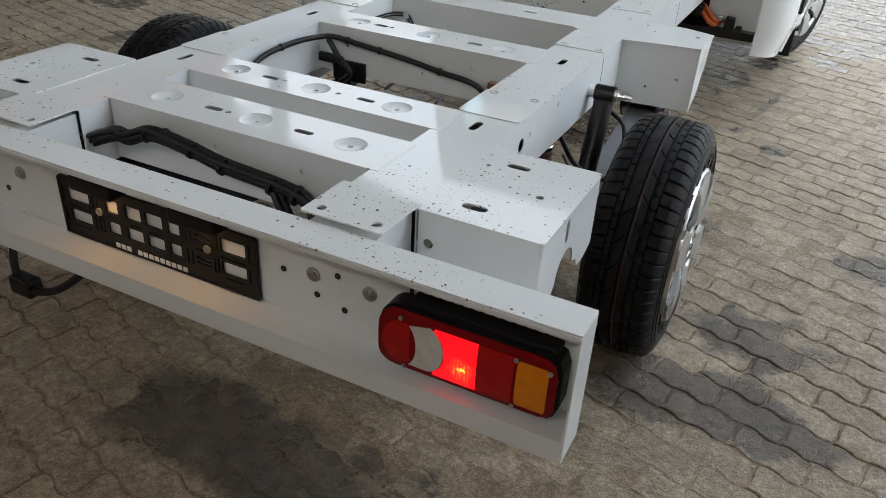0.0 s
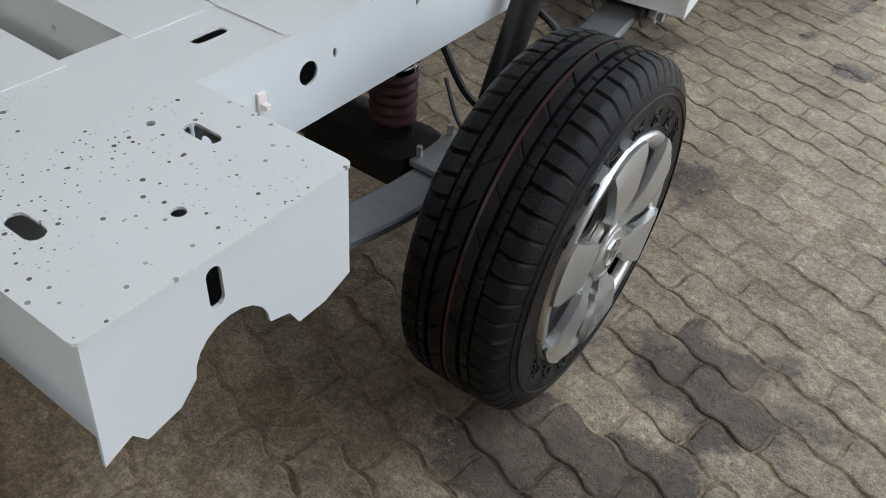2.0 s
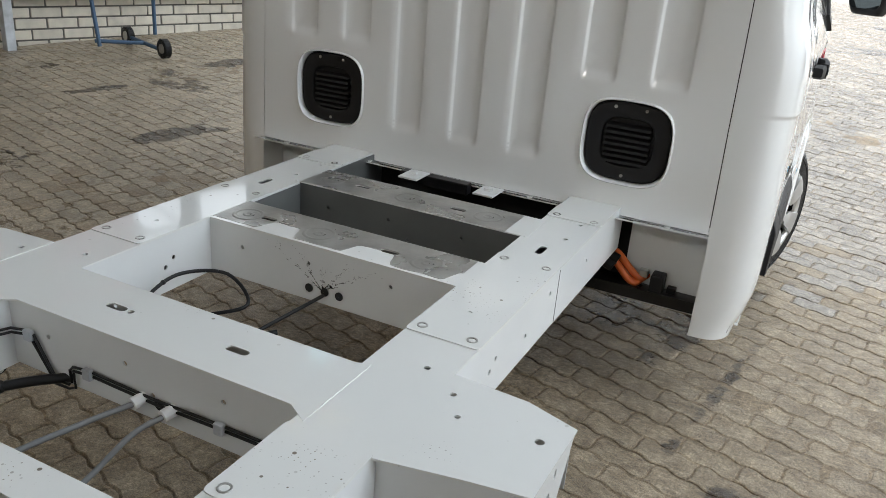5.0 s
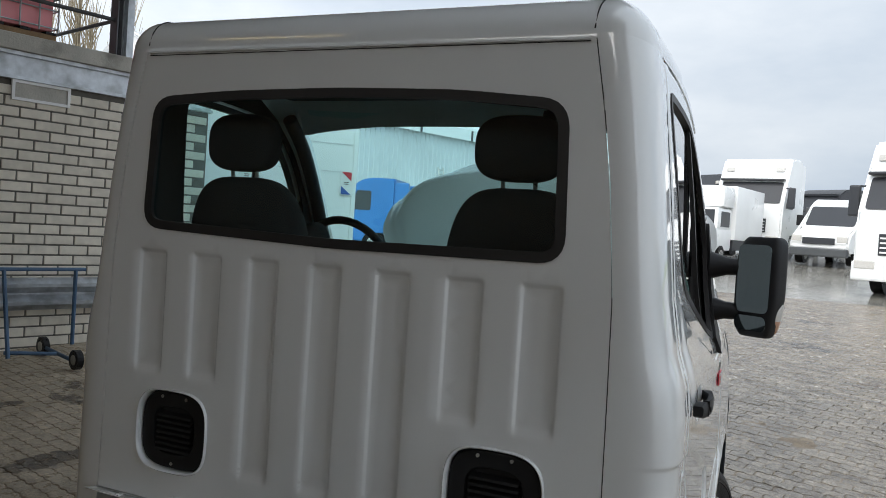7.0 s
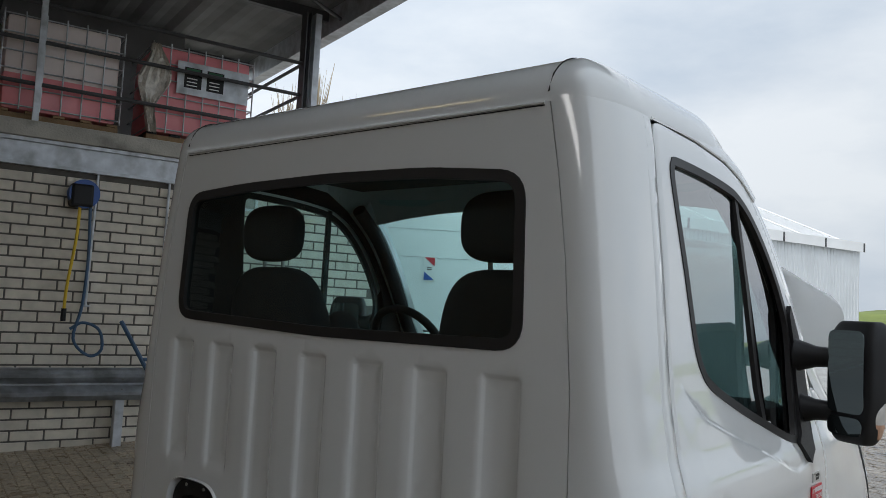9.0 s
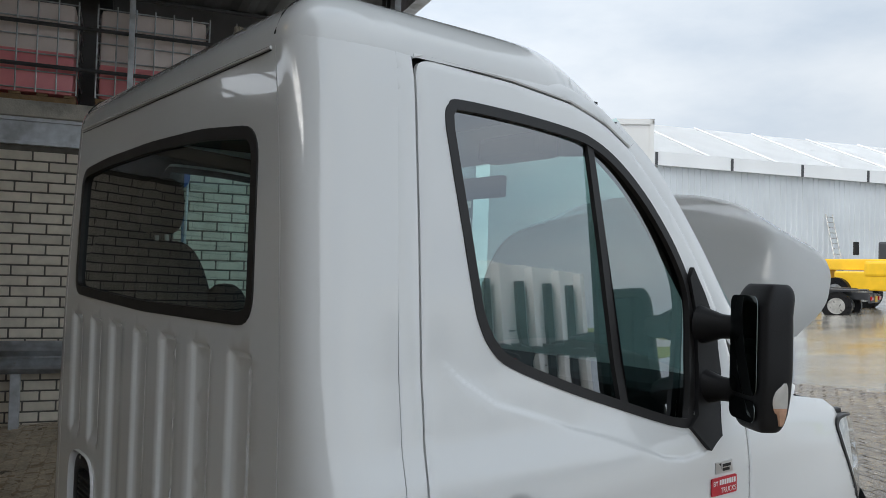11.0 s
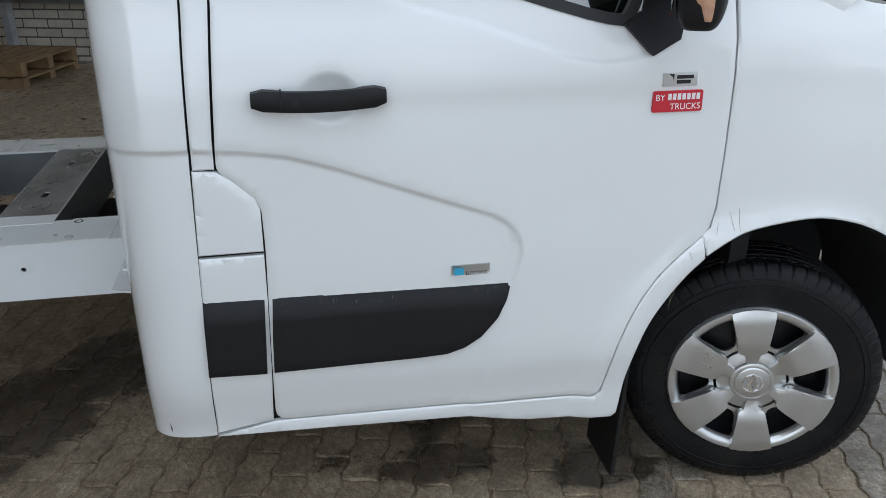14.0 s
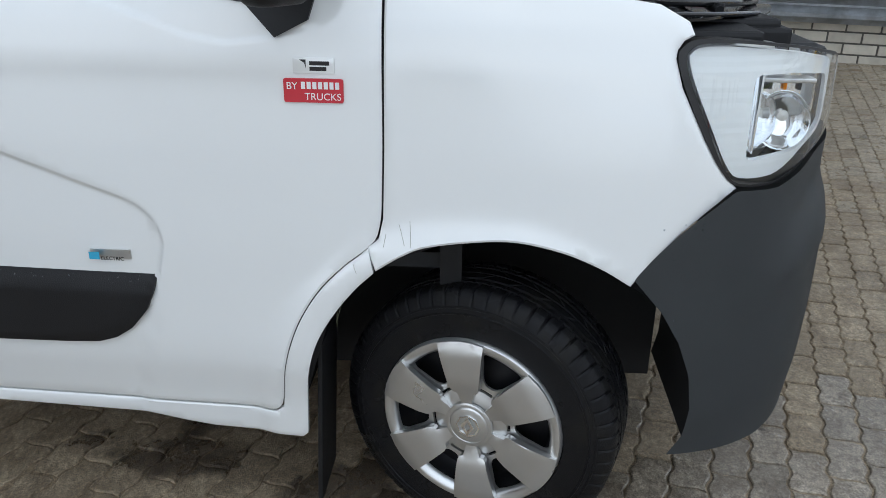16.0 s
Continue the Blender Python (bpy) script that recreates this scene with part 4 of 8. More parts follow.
box(bm, -0.41, -0.34, -3.205, -3.165, 0.325, 0.372, bevel=0.006)
part("hanging_lead", bm, CABLE, truck)

# ------------------------------------------------------------------ wheels
ANG = 480
GROOVES = ((0.165, 0.011, 0.007), (0.293, 0.024, 0.011), (0.500, 0.009, 0.007), (0.707, 0.024, 0.011), (0.835, 0.011, 0.007))


def tyre_mesh(bm):
    """A road tyre of 0.70 m, axle along x, its outer side at x = 0."""
    wd2, r0 = 0.215, 0.349
    ribs = {0.0, 0.08, 0.235, 0.38, 0.44, 0.56, 0.62, 0.765, 0.92, 1.0}
    for g, h, _ in GROOVES:
        ribs |= {g - h - 0.006, g - h, g + h, g + h + 0.006}
    prof = [(0.020, 0.206), (0.012, 0.212), (0.004, 0.225), (0.002, 0.230), (-0.0005, 0.2315), (-0.002, 0.25), (-0.004, 0.275), (-0.003, 0.289), (-0.0056, 0.2905), (-0.0056, 0.2935), (-0.0028, 0.295), (-0.001, 0.304), (-0.002, 0.305), (-0.001, 0.309), (0.001, 0.3095), (0.004, 0.318), (0.010, 0.330), (0.017, 0.3395), (0.026, 0.345)]
    n0, first = len(prof), 15
    tread = []
    for a in sorted(ribs):
        deep = max([d for g, h, d in GROOVES if abs(a - g) < h + 0.001] or [0.0])
        tread.append((0.030 + (wd2 - 0.060) * a, r0 - 0.003 + 0.0035 * (1 - (2 * a - 1) ** 2) - deep, a))
    full = prof + [(x, r) for x, r, _ in tread] + [(wd2 - x, r) for x, r in reversed(prof)]

    def rad(i, k, r):
        if first <= i < n0 or n0 + len(tread) <= i < len(full) - first:      # shoulder blocks, cut through to the side
            return r - (0.0048 if k % 8 == 0 else 0)
        if n0 <= i < n0 + len(tread):
            a = tread[i - n0][2]
            if a < 0.16 or a > 0.84:
                return r - (0.0065 if k % 8 == 0 else 0)
            if 0.18 < a < 0.27 or 0.73 < a < 0.82:
                return r - (0.0035 if k % 8 == 4 else 0)
            if 0.32 < a < 0.485 or 0.515 < a < 0.68:
                return r - (0.0030 if k % 16 == (4 if a < 0.5 else 12) else 0)
        return r

    def skew(s, b, c):
        """The cuts of the middle ribs run slantwise, as a flat V."""
        w = 3.4 * min(abs(s - 0.1075), 0.032) + 0.5 * max(0.0, abs(min(max(s, 0.03), 0.185) - 0.1075) - 0.032)
        return (-s, b * math.cos(w) - c * math.sin(w), b * math.sin(w) + c * math.cos(w))

    lathe(bm, full, ANG, skew, rad)
    return bm


def grow2(loop, d):
    n, out = len(loop), []
    for i in range(n):
        p, a, b = Vector(loop[i]), Vector(loop[i - 1]), Vector(loop[(i + 1) % n])
        t = (p - a).normalized() + (b - p).normalized()
        t = t.normalized() if t.length > 1e-6 else (b - p).normalized()
        out.append((p.x + d * t.y, p.y - d * t.x))
    return out


TYRE = []


def wheel_thing(name, x, y, s, label, steer=0.0):
    """A wheel: tyre, dark rim, silver cover with cap."""
    m = pose(x, y, 0.347, 0, 0, (0 if s > 0 else 180) + steer)
    hub = part(name, boxes((-0.14, -0.03, -0.07, 0.07, -0.07, 0.07), bevel=0.02), CHASSIS_BLACK, truck, label)
    hub.matrix_basis = m
    if TYRE:
        t = new("tyre", TYRE[0])
        t.parent = hub
    else:
        TYRE.append(part("tyre", tyre_mesh(bmesh.new()), RUBBER, hub, smooth=24).data)
    bm = bmesh.new()
    lathe(bm, [(-0.018, 0.212), (-0.020, 0.204), (-0.045, 0.198), (-0.060, 0.185), (-0.058, 0.09), (-0.050, 0.06), (-0.050, 0.0005)], 48, lambda a, b, c: (a, b, c))
    lathe(bm, [(-0.20, 0.212), (-0.20, 0.19), (-0.06, 0.185)], 48, lambda a, b, c: (a, b, c))
    part("rim", bm, CHASSIS_BLACK, hub, smooth=40)
    bm = bmesh.new()
    lathe(bm, [(-0.004, 0.229), (0.005, 0.228), (0.010, 0.224), (0.011, 0.216), (0.008, 0.206), (0.000, 0.1985), (-0.010, 0.196)], 72, lambda a, b, c: (a, b, c))
    cover = part("wheel_cover", bm, SILVER, hub, smooth=40)
    # dished middle with dark curved slots round it
    bm = bmesh.new()
    slots = []
    for i in range(6):
        a0 = i * math.pi / 3 + 0.12
        arc = [a0 + 0.30 * (k / 5 - 1) + 0.15 for k in range(11)] if i % 2 else [a0 + 0.22 * (k / 5 - 1) + 0.08 for k in range(11)]
        slots.append([(0.1000 * math.cos(t), 0.1000 * math.sin(t)) for t in arc] + [(0.0925 * math.cos(t), 0.0925 * math.sin(t)) for t in arc[::-1]])
        web = [(r * math.cos(a0 + t), r * math.sin(a0 + t)) for t, r in ((-0.10, 0.112), (0.10, 0.112), (0.20, 0.128), (0.245, 0.160), (0.275, 0.186), (0.235, 0.199), (0.0, 0.204), (-0.235, 0.199), (-0.275, 0.186), (-0.245, 0.160), (-0.20, 0.128))]
        slots.append(rounded(web, 0.010, 3))
    sheet(bm, disc(0, 0, 0.215, 72), slots, lambda u, v, d: (-0.0060 + 0.0075 * smoothstep(0.098, 0.060, math.hypot(u, v)) + 0.009 * smoothstep(0.190, 0.212, math.hypot(u, v)) - 2 * d, u, v), 0.004, step=0.011)
    part("cover_middle", bm, SILVER, hub, smooth=35)
    for i in range(6):
        ca, sa = math.cos(i * math.pi / 3 + math.pi / 6 + 0.12), math.sin(i * math.pi / 3 + math.pi / 6 + 0.12)
        half = ((0.054, 0.0120), (0.066, 0.0150), (0.082, 0.0195), (0.089, 0.0215), (0.091, 0.0310), (0.100, 0.0365), (0.120, 0.0400), (0.160, 0.0475), (0.200, 0.0545), (0.2175, 0.0570))
        lp = rounded([(u, -w) for u, w in half] + [(0.2245, -0.027), (0.2265, 0.0), (0.2245, 0.027)] + [(u, w) for u, w in half[::-1]], 0.002, 2)
        rim_in = grow2(lp, -0.0020)

        def put(u, v, d):
            x = 0.0100 + 0.0130 * smoothstep(0.060, 0.13, u) - 0.007 * smoothstep(0.190, 0.224, u)
            edge = 0.0 if inside((u, v), rim_in) else 0.0010
            return (x - edge - 4 * d, u * ca - v * sa, u * sa + v * ca)
        bm = bmesh.new()
        sheet(bm, lp, [], put, 0.004, step=0.014, extra=rim_in)
        part("spoke", bm, SILVER, cover, smooth=20)
    bm = bmesh.new()
    lathe(bm, [(0.005, 0.060), (0.011, 0.059), (0.0125, 0.056), (0.0125, 0.0495), (0.0112, 0.0485), (0.0125, 0.0475), (0.0140, 0.044), (0.0150, 0.020), (0.0150, 0.0004)], 40, lambda a, b, c: (a, b, c))
    part("hub_cap", bm, SILVER, hub, smooth=40)
    bm = bmesh.new()
    sheet(bm, disc(0, 0, 0.030, 8), [disc(0, 0, 0.026, 8)], lambda u, v, d: (0.0180 - d, u, v), 0.003)
    dia = [(0.0, 0.026), (0.017, 0.0), (0.0, -0.026), (-0.017, 0.0)]
    sheet(bm, dia, [[(0.0, 0.013), (0.008, 0.0), (0.0, -0.013), (-0.008, 0.0)]], lambda u, v, d: (0.0205 - d, u, v), 0.003)
    part("badge", bm, CHROME, hub)
    if name == "rear_wheel":                                             # raised angular marks on the sidewall
        bm = bmesh.new()
        for k in range(20):
            if k % 10 > 6:
                continue
            a = 2 * math.pi * k / 20 + 0.5
            for zig in ((0.0, 0.240), (0.16, 0.240), (0.16, 0.256), (0.08, 0.256), (0.08, 0.272), (0.24, 0.272)), ((0.03, 0.249), (0.10, 0.249)), ((0.15, 0.264), (0.21, 0.264)):
                tube(bm, [(0.0025, r * math.cos(a + t), r * math.sin(a + t)) for t, r in zig], 0.0030, 4)
        part("sidewall_mark", bm, RUBBER, hub)["kind"] = "stuff"
    return hub


rw = wheel_thing("rear_wheel", 1.000, -2.093, 1, "worn wet tyre with silver six-spoke cover")
bm = bmesh.new()
lathe(bm, [(-0.0995, 0.3460), (-0.0995, 0.3497), (-0.1035, 0.3499), (-0.1035, 0.3460)], 192, lambda a, b, c: (a, b, c))
part("tread_stripe", bm, BELLOW, rw, "dark red line in the tread")
wheel_thing("rear_wheel", -0.950, -2.093, -1, "worn wet tyre with silver six-spoke cover")
wheel_thing("front_wheel", 1.000, 1.632, 1, "wet tyre with silver six-spoke cover, steered aside", -19.0)
wheel_thing("front_wheel", -0.960, 1.632, -1, "wet tyre with silver six-spoke cover, steered aside", -19.0)

# ------------------------------------------------------------------ axle, springs, dampers
bm = tube(bmesh.new(), [(-0.72, -2.10, 0.335), (0.77, -2.10, 0.335)], 0.046, 18)
axle = part("rear_axle", bm, CHASSIS_BLACK, truck, "black tube rear axle", smooth=40)
part("paper_label", boxes((-0.02, 0.10, -2.125, -2.085, 0.3815, 0.3830)), WHITE, axle, "white barcode label")
for i in range(9):
    part("code_bar", boxes((0.02 + i * 0.008, 0.023 + i * 0.008 + (i % 3) * 0.001, -2.120, -2.092, 0.3832, 0.3836)), INK, axle)
for s in (1, -1):
    lx = CX + s * 0.640
    pts = spline([(lx, -1.36, 0.475), (lx, -1.60, 0.430), (lx, -1.88, 0.388), (lx, -2.10, 0.372), (lx, -2.35, 0.400), (lx, -2.60, 0.485), (lx, -2.80, 0.580)], 6)
    bm = bmesh.new()
    prev = None
    for p in pts:
        ring = [bm.verts.new((p.x + dx, p.y, p.z + dz)) for dx, dz in ((-0.042, 0.010), (0.042, 0.010), (0.046, 0.005), (0.046, -0.008), (-0.046, -0.008), (-0.046, 0.005))]
        if prev:
            for k in range(6):
                bm.faces.new((prev[k], prev[(k + 1) % 6], ring[(k + 1) % 6], ring[k]))
        prev = ring
    part("leaf_spring", bm, LEAF, truck, "grey leaf spring")
    bm = boxes((lx - 0.055, lx + 0.055, -2.17, -2.03, 0.386, 0.402), (lx - 0.055, lx + 0.055, -2.16, -2.04, 0.275, 0.295), bevel=0.004)
    for dx, dy in ((-0.045, -2.15), (0.045, -2.15), (-0.045, -2.05), (0.045, -2.05)):
        tube(bm, [(lx + dx, dy, 0.27), (lx + dx, dy, 0.425)], 0.006, 8)
    part("spring_clamp", bm, STEEL, axle)
    bm = boxes((lx - 0.088, lx + 0.092, -1.452, -1.30, 0.528, 0.560), (lx - 0.060, lx + 0.060, -1.35, -1.30, 0.46, 0.535), bevel=0.004)
    cheek = rounded([(-1.446, 0.535), (-1.440, 0.478), (-1.400, 0.432), (-1.350, 0.432), (-1.305, 0.500), (-1.302, 0.535)], 0.012, 3)
    for wx in (lx - 0.066, lx + 0.058):
        sheet(bm, cheek, [], wall_x(wx + 0.004, 1), 0.008)
    br = part("spring_hanger", bm, CHASSIS_BLACK, truck)
    bm = tube(bmesh.new(), [(lx - 0.080, -1.385, 0.470), (lx + 0.068, -1.385, 0.470), (lx + 0.069, -1.385, 0.470), (lx + 0.084, -1.385, 0.470), (lx + 0.085, -1.385, 0.470), (lx + 0.100, -1.385, 0.470)], [0.012, 0.012, 0.020, 0.019, 0.010, 0.010], 10)
    part("pivot_bolt", bm, STEEL, br)
    # bump stop with ribbed bellows
    bx, by = CX + s * 0.505, -2.12
    prof = [(0.435, 0.030)]
    for i in range(5):
        z = 0.438 + i * 0.022
        prof += [(z, 0.040), (z + 0.006, 0.047), (z + 0.013, 0.047), (z + 0.019, 0.040)]
    prof += [(0.552, 0.040), (0.554, 0.0005)]
    bm = bmesh.new()
    lathe(bm, prof, 28, lambda a, b, c: (bx + b, by + c, a))
    bell = part("bump_stop", bm, BELLOW, truck, "dark red ribbed rubber bump stop", smooth=50)
    bm = bmesh.new()
    lathe(bm, [(0.548, 0.042), (0.552, 0.048), (0.562, 0.048), (0.564, 0.044), (0.580, 0.044), (0.582, 0.0005)], 28, lambda a, b, c: (bx + b, by + c, a))
    part("seat_ring", bm, CHROME, bell, smooth=40)
    bm = bmesh.new()
    sheet(bm, rounded(rect(*sorted((bx - s * 0.20, bx + s * 0.085)), by - 0.068, by + 0.075), 0.045, 5), [], lambda u, v, d: (u, v, 0.404 - 0.008 * smoothstep(0.05, 0.075, abs(v - by)) - d * 16), 0.004, step=0.02)
    pad = part("spring_pad", bm, CHASSIS_BLACK, axle, smooth=40)
    bm = bmesh.new()
    lathe(bm, [(0.4045, 0.043), (0.408, 0.041), (0.408, 0.034), (0.4045, 0.032)], 24, lambda a, b, c: (bx + b, by + c, a))
    part("pad_ring", bm, CHASSIS_BLACK, pad, smooth=40)
    # damper
    t0, t1 = Vector((CX + s * 0.605, -1.815, 0.645)), Vector((CX + s * 0.615, -1.985, 0.315))
    d = (t1 - t0)
    bm = bmesh.new()
    tube(bm, [t0 + d * f for f in (0.06, 0.08, 0.10, 0.66, 0.67, 0.98)], [0.024, 0.033, 0.031, 0.031, 0.025, 0.025], 18)
    damper = part("damper", bm, CHASSIS_BLACK, truck, "black shock absorber", smooth=40)
    bm = tube(bmesh.new(), [t0 - Vector((s * 0.032, 0, 0)), t0 + Vector((s * 0.03, 0, 0))], 0.026, 18)
    part("eye", bm, CHASSIS_BLACK, damper, smooth=40)
    bm = tube(bmesh.new(), [t0 + Vector((s * 0.028, 0, 0)), t0 + Vector((s * 0.040, 0, 0)), t0 + Vector((s * 0.041, 0, 0)), t0 + Vector((s * 0.060, 0, 0)), t0 + Vector((s * 0.061, 0, 0)), t0 + Vector((s * 0.085, 0, 0))], [0.016, 0.016, 0.013, 0.012, 0.008, 0.006], 10)
    part("stud", bm, STEEL, damper)
    bm = tube(bmesh.new(), [(CX + s * (RO - 0.004), t0.y, t0.z), (t0.x - s * 0.030, t0.y, t0.z)], 0.019, 14)
    part("sleeve", bm, FRAME, damper)
    bm = bmesh.new()
    tube(bm, spline([(bx + s * 0.02, -2.0, 0.56), (bx + s * 0.09, -1.99, 0.46), (bx + s * 0.17, -1.95, 0.42), (bx + s * 0.19, -1.86, 0.47), (bx + s * 0.17, -1.80, 0.55), (bx + s * 0.09, -1.80, 0.60)]), 0.008)
    part("brake_hose", bm, CABLE, truck)
    bm = tube(bmesh.new(), spline([(bx + s * 0.05, -2.02, 0.50), (bx + s * 0.12, -2.06, 0.44), (bx + s * 0.20, -2.05, 0.40)]), 0.004)
    part("sensor_lead", bm, CABLE, truck)
    # anti-roll bar link
    ax = CX + s * 0.325
    bm = tube(bmesh.new(), spline([(CX + s * 0.24, -2.055, 0.375), (ax - s * 0.03, -2.055, 0.378), (ax, -2.058, 0.390), (ax, -2.036, 0.444), (ax, -1.98, 0.475), (ax, -1.914, 0.503)]), [0.013] * 30 + [0.015])
    link = part("roll_bar_link", bm, CHASSIS_BLACK, truck, smooth=40)
    bm = tube(bmesh.new(), [(ax - 0.022, -1.910, 0.505), (ax + 0.024, -1.910, 0.505)], 0.023, 14)
    tube(bm, [(ax + 0.024, -1.910, 0.505), (ax + 0.034, -1.910, 0.505)], 0.011, 8)
    part("bush", bm, CHASSIS_BLACK, link, smooth=40)
    for dx, y1 in ((-0.010, -1.925), (0.016, -1.885)):
        part("link_rod", tube(bmesh.new(), [(ax + dx, -1.910, 0.505), (ax + dx, y1, 0.612)], 0.0065), CHASSIS_BLACK, link)
    bm = boxes((ax - 0.012, ax + 0.035, -1.90, -1.845, 0.500, 0.530), bevel=0.008)
    tube(bm, [(ax + 0.012, -1.870, 0.515), (ax + 0.012, -1.845, 0.580), (ax + 0.012, -1.82, 0.625)], 0.013, 8)
    box(bm, ax - 0.06, ax + 0.03, -1.955, -1.90, 0.600, 0.632, bevel=0.008)
    part("link_bracket", bm, CHASSIS_BLACK, link, smooth=40)
bm = tube(bmesh.new(), [(CX - 0.25, -2.055, 0.375), (CX + 0.25, -2.055, 0.375)], 0.014, 10)
part("roll_bar", bm, CHASSIS_BLACK, truck, smooth=40)
part("load_sensor", boxes((-0.31, -0.23, -1.93, -1.87, 0.60, 0.66), (-0.30, -0.17, -1.95, -1.945, 0.55, 0.62), bevel=0.006), CHASSIS_BLACK, truck)

# ------------------------------------------------------------------ cables and small fittings
def cable(pts, r, mat=CABLE, clips=(), name="cable"):
    sp = spline(pts, 7)
    ob = part(name, tube(bmesh.new(), sp, r, 8), mat, truck, smooth=60)
    for f in clips:
        p = sp[int(f * (len(sp) - 1))]
        bm = bmesh.new()
        bmesh.ops.create_icosphere(bm, subdivisions=2, radius=r * 1.38, matrix=Matrix.Translation(p))
        part("cable_clip", bm, PLASTIC, ob)
    return ob


cable([(-0.33, -2.40, 0.66), (-0.335, -2.28, 0.700), (-0.335, -2.12, 0.706), (-0.32, -2.00, 0.700), (-0.28, -1.968, 0.700), (-0.18, -1.965, 0.690), (0.0, -1.965, 0.672), (0.12, -1.965, 0.655), (0.24, -1.966, 0.640), (0.30, -1.966, 0.600), (0.33, -1.97, 0.585), (0.38, -1.975, 0.600)], 0.0092, clips=(0.15, 0.42, 0.5, 0.64, 0.78, 0.88))
cable([(-0.30, -1.975, 0.69), (-0.25, -1.99, 0.64), (-0.20, -2.0, 0.60), (-0.24, -1.99, 0.56)], 0.010, clips=(0.4,))
part("connector", boxes((0.300, 0.342, -1.992, -1.964, 0.640, 0.664), bevel=0.004), BRASS, truck)
for dy, dz, r, tail in ((0.0, 0.0, 0.0095, 0.0), (-0.016, -0.010, 0.0085, 0.010), (-0.006, -0.022, 0.0085, -0.012), (-0.024, 0.004, 0.0065, 0.02)):
    cable([(-0.42, -2.95 + dy, 0.62 + dz), (-0.36, -2.92 + dy, 0.655 + dz), (-0.29, -2.91 + dy, 0.682 + dz), (-0.26, -2.90 + dy, 0.675 + dz), (-0.19, -2.895 + dy, 0.700 + dz), (-0.08, -2.895 + dy, 0.692 + dz), (0.02, -2.893 + dy, 0.672 + dz), (0.12, -2.89 + dy, 0.662 + dz),
           (0.20, -2.89 + dy, 0.655 + dz), (0.265, -2.893 + dy, 0.642 + dz), (0.300 + tail, -2.91 + dy, 0.612 + dz), (0.292 + tail, -2.925 + dy, 0.575 + dz), (0.250, -2.92 + dy, 0.575 + dz), (0.215, -2.91 + dy, 0.610 + dz), (0.19, -2.90 + dy, 0.640 + dz)], r, clips=(0.32, 0.62) if dy == 0 else ())
for x, z in ((-0.20, 0.690), (-0.06, 0.682), (0.03, 0.662), (0.17, 0.648), (0.235, 0.640)):
    part("cable_tie", tube(bmesh.new(), [(x, -2.905, z), (x + 0.010, -2.905, z - 0.002)], 0.021, 12), PLASTIC, truck)
part("connector", boxes((-0.45, -0.40, -2.99, -2.93, 0.58, 0.64), bevel=0.006), PLASTIC, truck)
for off in (0.0, 0.010):
    bm = tube(bmesh.new(), [(-0.352 + off * 0.3, -1.77, 0.668 - off), (-0.352 + off * 0.3, -1.68, 0.679 - off), (-0.352, -1.50, 0.672 - off), (-0.34, -1.460, 0.670 - off), (-0.30, -1.4525, 0.673 - off), (-0.279 - off, -1.4525, 0.668 - off), (-0.229 - off, -1.4525, 0.588), (-0.218 - off, -1.4525, 0.578 - off), (-0.185, -1.4525, 0.580 - off),
                            (-0.176 + off, -1.4525, 0.588 - off), (-0.178 + off, -1.4525, 0.618 - off), (-0.168, -1.4525, 0.628 - off), (-0.12, -1.4525, 0.634 - off), (0.058, -1.4525, 0.630 - off), (0.224, -1.4525, 0.634 - off), (0.375, -1.4525, 0.636 - off)], 0.0032, 8)
    part("brake_pipe", bm, CABLE, truck, smooth=60)
for x, y, z in ((-0.352, -1.66, 0.672), (-0.29, -1.454, 0.666), (-0.12, -1.454, 0.628), (0.224, -1.454, 0.628)):
    part("pipe_clip", boxes((x - 0.011, x + 0.011, y - 0.009, y + 0.004, z - 0.012, z + 0.013), bevel=0.003), ZINC, truck)
cable([(-0.42, -1.66, 0.60), (-0.36, -1.62, 0.590), (-0.30, -1.56, 0.585), (-0.25, -1.49, 0.585), (-0.19, -1.43, 0.585)], 0.011, clips=(0.2, 0.6))
for x in (0.026, 0.104):
    bm = tube(bmesh.new(), [(x, -1.446, 0.622), (x - 0.006, -1.474, 0.618)], 0.013, 12)
    part("cable_end", bm, WHITE, truck)
cable([(0.022, -1.47, 0.618), (-0.03, -1.56, 0.600), (-0.09, -1.70, 0.575), (-0.12, -1.90, 0.53)], 0.006, LEAF)
cable([(0.100, -1.47, 0.618), (0.075, -1.53, 0.600), (0.055, -1.62, 0.55), (0.03, -1.80, 0.48)], 0.006, LEAF)
bm = bmesh.new()
lathe(bm, [(0.0, 0.012), (-0.003, 0.0118), (-0.003, 0.0004)], 14, lambda a, b, c: (0.065 + b, -1.4465 + a, 0.618 + c))
part("grommet", bm, GAP, truck)
cable([(-0.28, -1.20, 0.585), (-0.31, -1.10, 0.62), (-0.30, -1.0, 0.64), (-0.22, -0.92, 0.63), (-0.12, -0.96, 0.585), (-0.20, -1.05, 0.565)], 0.005, clips=(0.3,))
cable([(-0.30, -1.21, 0.580), (-0.18, -1.15, 0.575), (-0.02, -1.06, 0.570), (0.02, -1.02, 0.572)], 0.009)
cable([(-0.02, -1.25, 0.585), (0.0, -1.05, 0.592), (0.02, -0.90, 0.600), (0.03, -0.838, 0.605)], 0.005)
for x in (-0.02, 0.03, 0.075):
    bm = bmesh.new()
    lathe(bm, [(0.0, 0.012), (-0.002, 0.012), (-0.003, 0.0004)], 14, lambda a, b, c: (x + b, -0.8315 + a, 0.612 + c))
    part("grommet", bm, GAP, xm_c)
